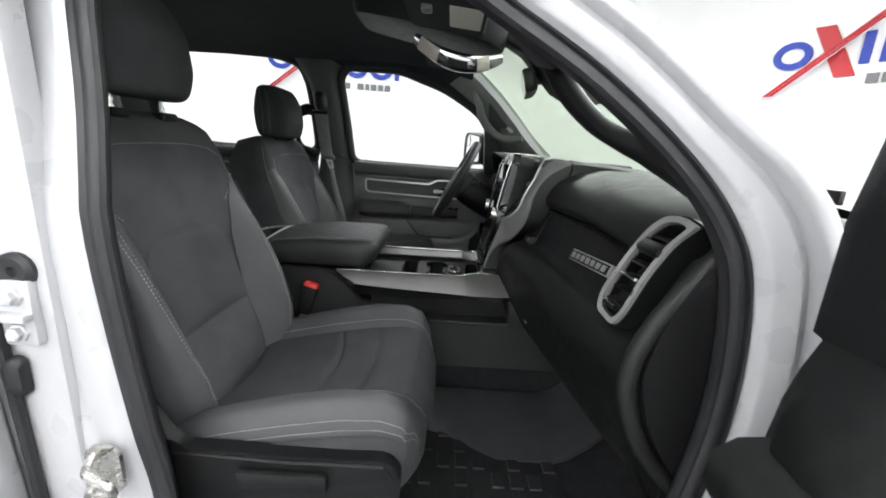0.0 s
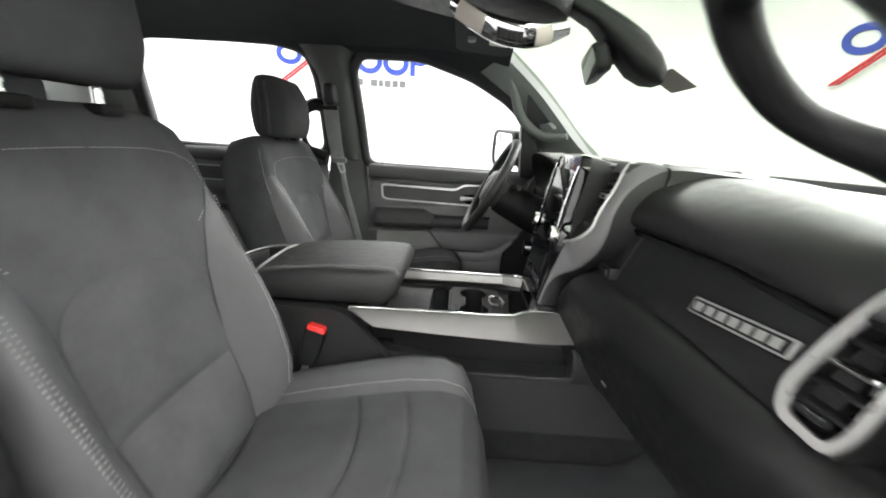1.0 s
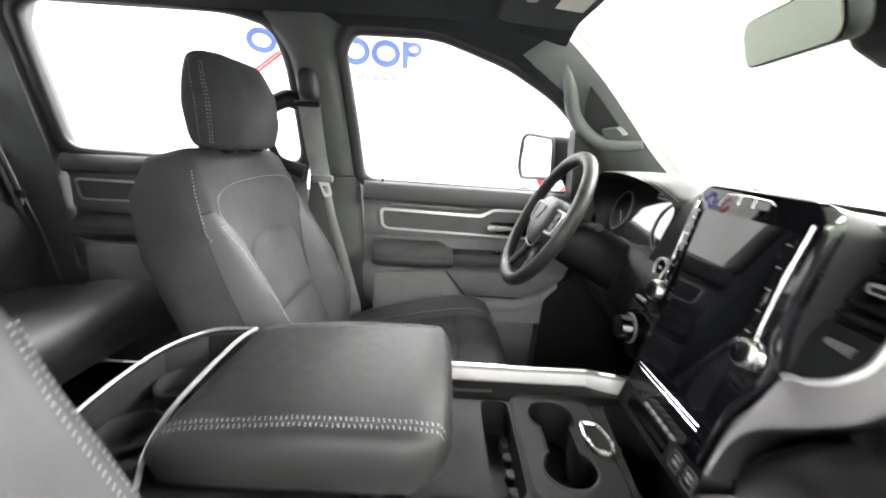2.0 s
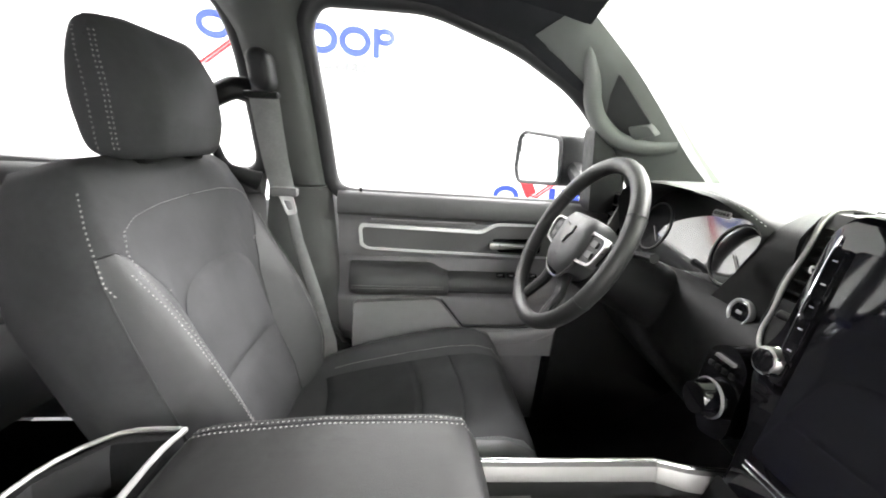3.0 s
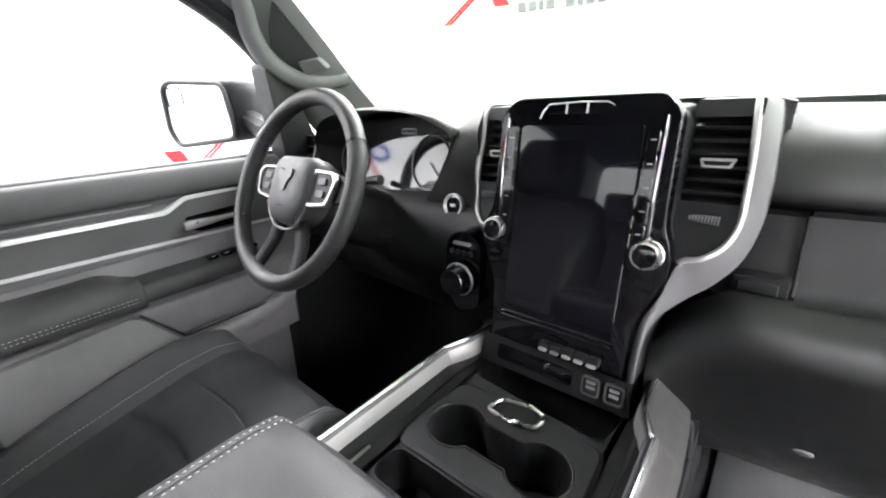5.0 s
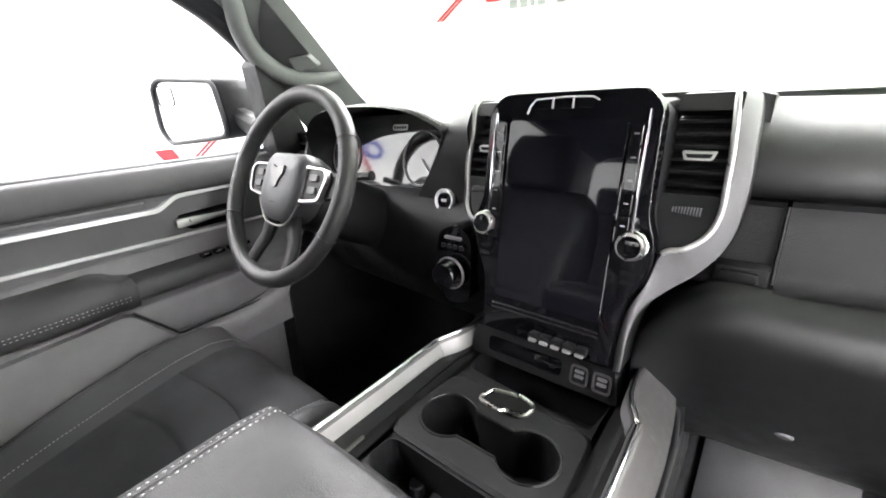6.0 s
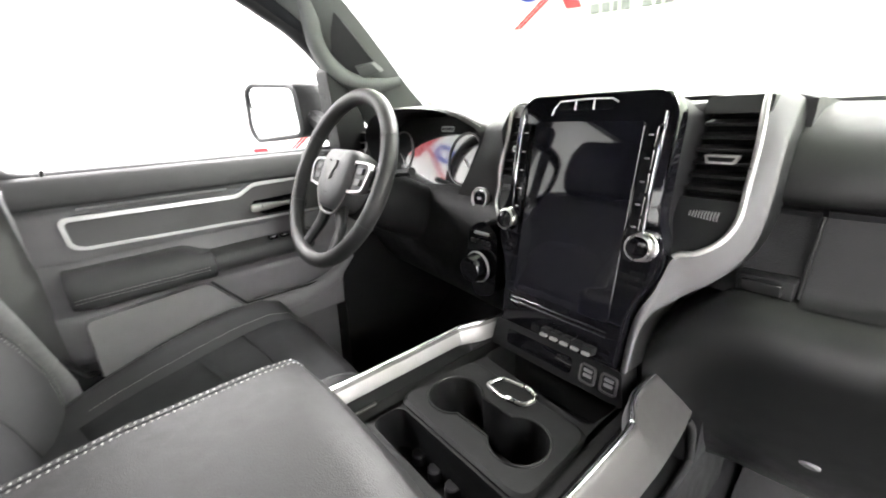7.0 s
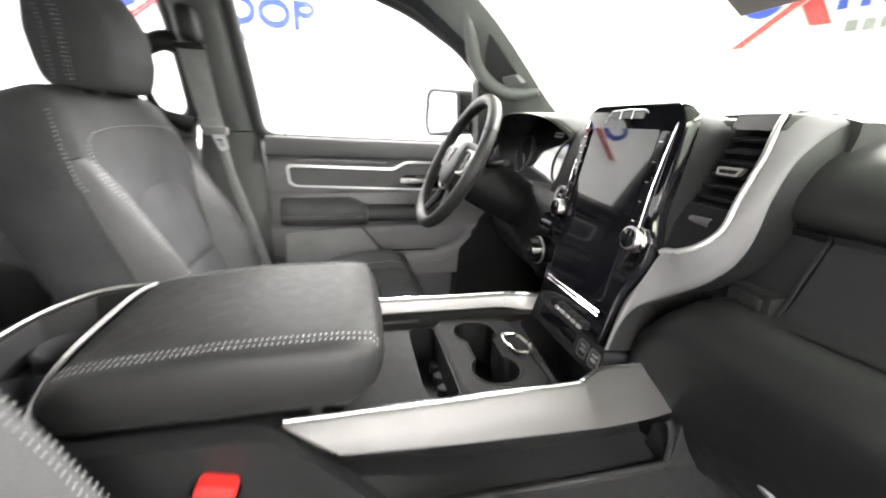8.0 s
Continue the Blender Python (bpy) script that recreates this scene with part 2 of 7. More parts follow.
def frame_ring(bm, outer, inner, place, depth):
    """A flat frame between two outlines of equally many points; place turns (a, b, h) into the world."""
    n = len(outer)
    lay = [[bm.verts.new(place(p[0], p[1], h)) for p in o] for o, h in ((outer, 0), (inner, 0), (inner, -depth), (outer, -depth))]
    for k in range(4):
        a, b = lay[k], lay[(k + 1) % 4]
        for i in range(n):
            bm.faces.new((a[i], a[(i + 1) % n], b[(i + 1) % n], b[i]))
    return bm


def curve(pts, n):
    """A smooth line through points (Catmull-Rom), n steps to a stretch."""
    pts = [V(p) for p in pts]
    out = []
    for i in range(len(pts) - 1):
        p0, p1, p2, p3 = pts[max(i - 1, 0)], pts[i], pts[i + 1], pts[min(i + 2, len(pts) - 1)]
        for j in range(n):
            t = j / n
            out.append(0.5 * ((2 * p1) + (p2 - p0) * t + (2 * p0 - 5 * p1 + 4 * p2 - p3) * t * t + (3 * p1 - p0 - 3 * p2 + p3) * t ** 3))
    return out + [pts[-1]]


def lerp(table, x):
    """Linear look-up in a table of (x, value)."""
    return float(np.interp(x, [a for a, _ in table], [b for _, b in table]))


def smooth_step(a, b, x):
    t = min(1, max(0, (x - a) / (b - a)))
    return t * t * (3 - 2 * t)


def stitches(name, pts, parent, r=0.0011, gap=0.0075, long=0.62):
    """A row of thread stitches along a line, one mesh."""
    pts = [V(p) for p in pts]
    bm = bmesh.new()
    acc = [0.0]
    for a, b in zip(pts, pts[1:]):
        acc.append(acc[-1] + (b - a).length)

    def at(d):
        for i in range(len(pts) - 1):
            if d <= acc[i + 1] or i == len(pts) - 2:
                return pts[i].lerp(pts[i + 1], (d - acc[i]) / max(1e-9, acc[i + 1] - acc[i]))
    for k in range(int(acc[-1] / gap)):
        a, b = at(k * gap), at(k * gap + gap * long)
        d = (b - a).normalized()
        s = d.orthogonal().normalized() * r
        w = d.cross(s)
        mid = (a + b) / 2
        ring = [a, b]
        vs = [bm.verts.new(mid + o) for o in (s, w, -s, -w)]
        va, vb = bm.verts.new(a), bm.verts.new(b)
        for i in range(4):
            bm.faces.new((va, vs[i], vs[(i + 1) % 4]))
            bm.faces.new((vb, vs[(i + 1) % 4], vs[i]))
    return part(name, bm, M_THREAD, parent, "pale contrast stitching", smooth=0)


# ---- the booth ----
def booth():
    cx, cy, r = BOOTH
    bm = bmesh.new()
    n = 96
    prof = [(r, 0.0), (r, 3.36), (r + 0.12, 3.36), (r + 0.12, -0.1), (r, -0.1)]
    rings = [[V((cx + q * math.cos(2 * math.pi * i / n), cy + q * math.sin(2 * math.pi * i / n), h)) for q, h in prof[:4]] for i in range(n)]
    rows = [[bm.verts.new(p) for p in ring] for ring in rings]
    for i in range(n):
        a, b = rows[i], rows[(i + 1) % n]
        for j in range(4):
            bm.faces.new((a[j], b[j], b[(j + 1) % 4], a[(j + 1) % 4]))
    tagged(part("wall_round", bm, M_WALL, smooth=20), "smooth white curved wall of a photo booth", "wall", kind="structure")
    for name, z0, z1, m, lab in (("floor", -0.1, -0.002, M_FLOOR, "grey painted booth floor"), ("ceiling", 3.362, 3.46, M_WALL, "white booth ceiling, out of view")):
        bm = bmesh.new()
        lathe(bm, [(0.001, z0), (r + 0.1, z0), (r + 0.1, z1), (0.001, z1)], Matrix.Translation((cx, cy, 0)), 64)
        tagged(part(name, bm, m, smooth=20), lab, name, kind="structure")


def on_wall(deg, z, out=0.004):
    cx, cy, r = BOOTH
    a = radians(deg)
    return V((cx + (r - out) * math.cos(a), cy + (r - out) * math.sin(a), z))


def wall_sign(deg, z):
    """A cut-out sign: rings, bars, a crossed red stroke and a row of small grey marks; deg its start, running clockwise."""
    th = thing("wall_sign", on_wall(deg - 12, z, 0.0), "blue and red cut-out sign on the white booth wall", "sign", "wall signs")

    def plate(name, pts, m, lift):
        bm = bmesh.new()
        lo, hi = [], []
        for u, w in pts:
            a = deg - math.degrees(u / BOOTH[2])
            lo.append(on_wall(a, z + w, lift)), hi.append(on_wall(a, z + w, lift + 0.014))
        va, vb = [bm.verts.new(p) for p in lo], [bm.verts.new(p) for p in hi]
        k = len(pts)
        for i in range(k):
            bm.faces.new((va[i], va[(i + 1) % k], vb[(i + 1) % k], vb[i]))
        bm.faces.new(va), bm.faces.new(vb)
        return part(name, bm, m, th, smooth=0)

    def hoop(u, w, ru, rw, t):
        bm = bmesh.new()
        n = 28
        rows = []
        for i in range(n):
            c, s = math.cos(2 * math.pi * i / n), math.sin(2 * math.pi * i / n)
            rows.append([bm.verts.new(on_wall(deg - math.degrees((u + (ru - q) * c) / BOOTH[2]), z + w + (rw - q) * s, h)) for q, h in ((0, 0.0), (0, 0.016), (t, 0.016), (t, 0.0))])
        for i in range(n):
            a, b = rows[i], rows[(i + 1) % n]
            for j in range(4):
                bm.faces.new((a[j], b[j], b[(j + 1) % 4], a[(j + 1) % 4]))
        return part("blue_ring", bm, M_LOGO_B, th, smooth=30)
    hoop(0.125, 0.07, 0.115, 0.095, 0.044)
    plate("red_bar", [(0.22, 0.24), (0.33, 0.24), (0.50, -0.10), (0.39, -0.10)], M_LOGO_R, 0.0)
    plate("white_edge", [(-0.02, -0.215), (0.055, -0.215), (0.76, 0.375), (0.70, 0.375)], M_LOGO_W, 0.015)
    plate("red_stroke", [(0.0, -0.205), (0.028, -0.205), (0.715, 0.365), (0.69, 0.365)], M_LOGO_R, 0.030)
    plate("red_stroke", [(0.036, -0.205), (0.06, -0.205), (0.75, 0.365), (0.722, 0.365)], M_LOGO_R, 0.030)
    for a, b in ((0.50, 0.55), (0.60, 0.65), (0.70, 0.75)):
        plate("blue_bar", [(a, -0.03), (b, -0.03), (b, 0.165), (a, 0.165)], M_LOGO_B, 0.0)
    hoop(0.885, 0.070, 0.128, 0.112, 0.050)
    hoop(1.152, 0.070, 0.128, 0.112, 0.050)
    plate("blue_bar", [(1.298, -0.04), (1.346, -0.04), (1.346, 0.180), (1.298, 0.180)], M_LOGO_B, 0.0)
    hoop(1.395, 0.118, 0.080, 0.064, 0.040)
    u = 0.56
    for wd in (0.06, 0.055, 0.035, 0.06, 0.0, 0.065, 0.04, 0.06, 0.055, 0.06):
        if wd:
            plate("grey_mark", [(u, -0.155), (u + wd, -0.155), (u + wd, -0.095), (u, -0.095)], M_LOGO_G, 0.0)
        u += (wd or 0.04) + 0.018
    return th


booth()
for deg, z in ((117.0, 2.16), (36.4, 2.16), (77.0, 0.96)):
    wall_sign(deg, z)


# ---- the cab ----
def side_y(z):
    """Half the cab's width inside at a height: it leans in above the sills."""
    return lerp([(0.5, 0.80), (1.33, 0.80), (1.80, 0.715)], z)


# outline of the open front doorway (x, z)
DOORWAY = [(-0.555, 0.64), (-0.575, 0.88), (-0.595, 1.01), (-0.617, 1.245), (-0.625, 1.47), (-0.64, 1.66), (-0.60, 1.76), (-0.50, 1.795), (-0.36, 1.775),
           (-0.21, 1.700), (-0.09, 1.625), (0.045, 1.540), (0.163, 1.440), (0.230, 1.352), (0.262, 1.250), (0.273, 1.103), (0.257, 0.950), (0.215, 0.74), (0.14, 0.63), (-0.5, 0.615)]


def loop(pts, n):
    """A smooth closed outline through points."""
    k = len(pts)
    out = []
    for i in range(k):
        p0, p1, p2, p3 = (V((*pts[(i + d) % k], 0)) for d in (-1, 0, 1, 2))
        for j in range(n):
            t = j / n
            q = 0.5 * ((2 * p1) + (p2 - p0) * t + (2 * p0 - 5 * p1 + 4 * p2 - p3) * t * t + (3 * p1 - p0 - 3 * p2 + p3) * t ** 3)
            out.append((q.x, q.y))
    return out


def outward(pts):
    """Unit normals of a closed outline, away from its middle."""
    k = len(pts)
    c = V((sum(p[0] for p in pts) / k, sum(p[1] for p in pts) / k))
    out = []
    for i in range(k):
        d = V(pts[(i + 1) % k]) - V(pts[i - 1])
        nrm = V((d.y, -d.x)).normalized()
        out.append(nrm if nrm.dot(V(pts[i]) - c) > 0 else -nrm)
    return out


def sweep(bm, pts, prof, sign, wide=lambda p: 1.0):
    """A closed strip round an outline on a cab side; prof of (outward, towards outside) offsets."""
    nr = outward(pts)
    k = len(pts)
    def flat(p, b):
        """The rear edge of the right doorway lies further in."""
        return b * (1 - 0.75 * smooth_step(-0.35, -0.55, p[0])) if sign < 0 and b > 0 else b
    rows = [[bm.verts.new((p[0] + n.x * a * wide(p), sign * (side_y(p[1] + n.y * a * wide(p)) + flat(p, b)), p[1] + n.y * a * wide(p))) for a, b in prof] for p, n in zip(pts, nr)]
    for i in range(k):
        r, s = rows[i], rows[(i + 1) % k]
        for j in range(len(prof) - 1):
            bm.faces.new((r[j], r[j + 1], s[j + 1], s[j]))
    return bm


def cab_side_right():
    th = thing("body_side", (-0.15, -0.86, 0.55), "white painted truck body side with an open doorway", "car body", kind="structure")
    path = loop(DOORWAY, 5)
    bm = sweep(bmesh.new(), path, [(0.004, -0.03), (0.004, 0.004), (0.014, 0.010), (0.020, 0.030), (0.024, 0.035), (0.044, 0.038), (0.048, 0.028), (0.056, 0.028), (0.060, 0.047), (0.064, 0.050), (0.078, 0.050), (0.083, 0.044), (0.083, -0.02), (0.004, -0.03)], -1, lambda p: 1 + 0.42 * max(1 - smooth_step(1.34, 1.47, p[1]) if p[0] > 0 else 0, smooth_step(-0.40, -0.55, p[0])))
    part("door_frame", bm, M_PAINT, th, "glossy white door frame with a stepped edge", smooth=50)
    bm = sweep(bmesh.new(), path, [(0.012, -0.012), (0.0, -0.020), (-0.010, -0.014), (-0.014, -0.004), (-0.009, 0.004), (-0.008, 0.010), (-0.011, 0.014), (-0.006, 0.022), (0.003, 0.022), (0.006, 0.014), (0.009, 0.014), (0.012, 0.020), (0.017, 0.018), (0.018, 0.008)], -1)
    part("door_seal", bm, M_RUBBER, th, "black rubber door seal", smooth=60)
    bm = sweep(bmesh.new(), path, [(-0.004, -0.018), (0.002, -0.030), (0.016, -0.050), (0.04, -0.070), (0.08, -0.06)], -1)
    part("inner_trim", bm, M_PLASTIC, th, smooth=60)
    # the rear pillar face behind the doorway and the closed rear door's edge
    bm = bmesh.new()
    box(bm, (-0.86, -0.822, 0.55), (-0.68, -0.78, 1.80), 0.010)
    part("pillar_face", bm, M_PAINT, th)
    bm = bmesh.new()
    loft(bm, [[V((x, -side_y(z) - d, z)) for x, d in ((xr + 0.0, 0.042), (xr - 0.004, 0.085), (xr - 0.05, 0.105), (-1.75, 0.105), (-1.75, 0.028), (xr - 0.012, 0.028))] for z, xr in ((0.56, -0.745), (0.70, -0.75), (0.9, -0.757), (1.1, -0.768), (1.25, -0.778), (1.34, -0.785), (1.60, -0.80), (1.80, -0.82))])
    part("rear_door_skin", bm, M_PAINT, th, smooth=50)
    bm = bmesh.new()
    tube(bm, [(-0.735 - 0.03 * (z - 0.58), -0.832, z) for z in (0.58, 0.8, 1.0, 1.2, 1.34)], 0.008, 8)
    part("rear_door_seal", bm, M_RUBBER, th)
    for z in (1.20, 0.78):
        bm = bmesh.new()
        box(bm, (-0.742, -0.836, z - 0.052), (-0.694, -0.820, z + 0.045), 0.005)
        box(bm, (-0.765, -0.850, z - 0.012), (-0.694, -0.834, z + 0.0), 0.003)
        hg = part("hinge", bm, M_PAINT, th, "white painted steel door hinge")
        for dz in (0.022, -0.030):
            bm = bmesh.new()
            lathe(bm, [(0.014, 0), (0.014, 0.004), (0.010, 0.005), (0.010, 0.012), (0.007, 0.014)], pose(-0.716, -0.836, z + dz, 90), 6)
            part("bolt", bm, M_PAINT, hg)
    for z in (1.255,):
        bm = bmesh.new()
        lathe(bm, [(0.026, 0), (0.026, 0.006), (0.020, 0.012), (0.008, 0.010), (0.006, 0.004)], pose(-0.716, -0.822, z, 90), 18)
        part("plug", bm, M_RUBBER, th, "black rubber plug")
    bm = bmesh.new()
    loft(bm, [[V((-0.738 + a * k, -0.826 - h, 1.098 + b * k)) for a, b in rrect(0.026, 0.062, 0.012, 5)] for k, h in ((1.0, 0.0), (1.0, 0.008), (0.8, 0.014), (0.4, 0.015))])
    part("bumper", bm, M_RUBBER, th, "black rubber door bumper", smooth=50)
    # door latch loop
    bm = bmesh.new()
    loft(bm, [[V((-0.640 + a * 0.9, -0.824 - h, 0.942 + b)) for a, b in rrect(0.06, 0.085, 0.022)] for h in (0, 0.006)])
    st = part("striker_plate", bm, M_STEEL, th, "bare steel latch plate")
    bm = bmesh.new()
    tube(bm, curve([(-0.654, -0.828, 0.968), (-0.636, -0.862, 0.966), (-0.602, -0.872, 0.960), (-0.592, -0.872, 0.945), (-0.602, -0.872, 0.932), (-0.638, -0.862, 0.926), (-0.654, -0.828, 0.918)], 5), 0.0065, 8)
    part("striker_loop", bm, M_STEEL, st)
    bm = bmesh.new()
    box(bm, (0.42, -0.93, 0.55), (1.70, -0.72, 1.33), 0.04)
    part("front_wing", bm, M_PAINT, th, smooth=50)
    # roof skin and pillars above close the outside
    bm = bmesh.new()
    grid(bm, lambda u, v: V((-1.98 + u * (1.90 + 0.0), (v - 0.5) * 1.50, 1.93 - 0.05 * abs(2 * v - 1) ** 4 - 0.05 * u ** 6)), 12, 16)
    part("roof_skin", thick(bm, 0.02), M_PAINT, th)


# the windows on the driver's side (x, z)
WIN_F = [(-0.642, 1.353), (-0.66, 1.55), (-0.683, 1.735), (-0.655, 1.783), (-0.41, 1.782), (-0.194, 1.712), (-0.046, 1.63), (0.03, 1.56), (0.10, 1.45), (0.13, 1.338), (-0.25, 1.345)]
WIN_R = [(-1.600, 1.41), (-1.612, 1.60), (-1.618, 1.80), (-1.57, 1.832), (-1.374, 1.836), (-1.0, 1.822), (-0.885, 1.79), (-0.852, 1.70), (-0.835, 1.52), (-0.83, 1.397), (-1.2, 1.398)]


def rounded_loop(pts, r):
    return rounded(pts, r, 5)


def cab_side_left():
    th = thing("cab_side", (-0.7, 0.86, 0.55), "dark trimmed cab side with pillars and window frames", "car body", kind="structure")
    for name, w in (("front_window_seal", WIN_F), ("rear_window_seal", WIN_R)):
        pts = rounded_loop(w, 0.05)
        bm = sweep(bmesh.new(), pts, [(0.03, 0.06), (-0.006, 0.03), (-0.010, 0.012), (-0.004, 0.0), (0.012, -0.006), (0.028, 0.0), (0.03, 0.06)], 1)
        part(name, bm, M_RUBBER, th, smooth=60)
        bm = bmesh.new()
        k = [bm.verts.new((x, side_y(z) + 0.03, z)) for x, z in pts]
        bm.faces.new(k)
        g = part("window_pane", bm, M_GLASS, th, "clear side window glass", smooth=0)
        g.visible_shadow = False
    # pillar between the doors, bulging into the cab
    bm = bmesh.new()
    rows = []
    for z in np.linspace(0.62, 1.86, 26):
        xf = lerp([(0.6, -0.600), (1.0, -0.628), (1.36, -0.655), (1.78, -0.70), (1.86, -0.62)], z)
        xr = lerp([(0.6, -0.93), (1.38, -0.815), (1.7, -0.845), (1.79, -0.90), (1.86, -0.96)], z)
        yo = side_y(z)
        bul = lerp([(0.6, 0.015), (1.34, 0.022), (1.36, 0.035), (1.6, 0.045), (1.86, 0.05)], z)
        row = []
        for j in range(13):
            u = j / 12
            row.append(V((xf + (xr - xf) * u, yo + 0.015 - bul * (1 - abs(2 * u - 1) ** 3.0), z)))
        rows.append(row + [V((xr, yo + 0.08, z)), V((xf, yo + 0.08, z))])
    cut = 15
    loft(bm, rows[:cut + 1])
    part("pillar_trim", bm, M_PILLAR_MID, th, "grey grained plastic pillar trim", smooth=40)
    bm = bmesh.new()
    inset = V((0, -0.002, 0))
    loft(bm, [[p + inset for p in row] for row in [[q + V((0, 0.004, 0.002)) for q in rows[cut]]] + [[q + V((0, 0, 0.005)) for q in rows[cut]]] + rows[cut + 1:]])
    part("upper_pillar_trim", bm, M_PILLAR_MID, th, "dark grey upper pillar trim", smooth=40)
    # rear pillar, roof rail
    bm = bmesh.new()
    rows = []
    for z in np.linspace(0.6, 1.87, 14):
        xf = lerp([(0.6, -1.60), (1.36, -1.625), (1.80, -1.645), (1.87, -1.60)], z)
        rows.append([V((xf, side_y(z) + 0.03, z)), V((xf - 0.015, side_y(z) - 0.015, z)), V((xf - 0.16, side_y(z) - 0.05, z)), V((-2.0, side_y(z) - 0.06, z)), V((-2.0, side_y(z) + 0.08, z)), V((xf, side_y(z) + 0.08, z))])
    loft(bm, rows)
    part("rear_pillar_trim", bm, M_PILLAR, th, smooth=50)
    bm = bmesh.new()
    rows = []
    for x in np.linspace(-2.0, 0.06, 42):
        zb = lerp([(-2.0, 1.84), (-1.0, 1.826), (-0.78, 1.80), (-0.41, 1.79), (-0.194, 1.722), (-0.02, 1.62), (0.06, 1.548)], x)
        zt = lerp([(-2.0, 1.91), (-0.5, 1.90), (-0.2, 1.87), (-0.02, 1.74), (0.06, 1.60)], x)
        yi = lerp([(-0.25, 0.64), (0.06, 0.745)], x)
        rows.append([V((x, side_y(zb) + 0.06, zb)), V((x, side_y(zb) - 0.004, zb)), V((x, side_y(zb) - 0.025, zb + 0.012)), V((x, yi, zt - 0.035)), V((x, yi - 0.02, zt)), V((x, side_y(zb) + 0.06, zt))])
    loft(bm, rows)
    part("roof_rail_trim", bm, M_LINER, th, smooth=60)
    # front sill corner that carries the outside mirror
    bm = bmesh.new()
    prism(bm, rounded([(0.03, 1.33), (0.14, 1.325), (0.075, 1.50), (0.028, 1.555), (0.018, 1.54)], 0.008), 0.735, 0.80, "y", 0.006)
    part("mirror_corner", bm, M_PLASTIC, th)
    # outside skin
    bm = bmesh.new()
    box(bm, (-2.0, 0.90, 0.55), (0.34, 0.93, 1.31), 0.01)
    part("outer_skin", bm, M_PAINT, th)


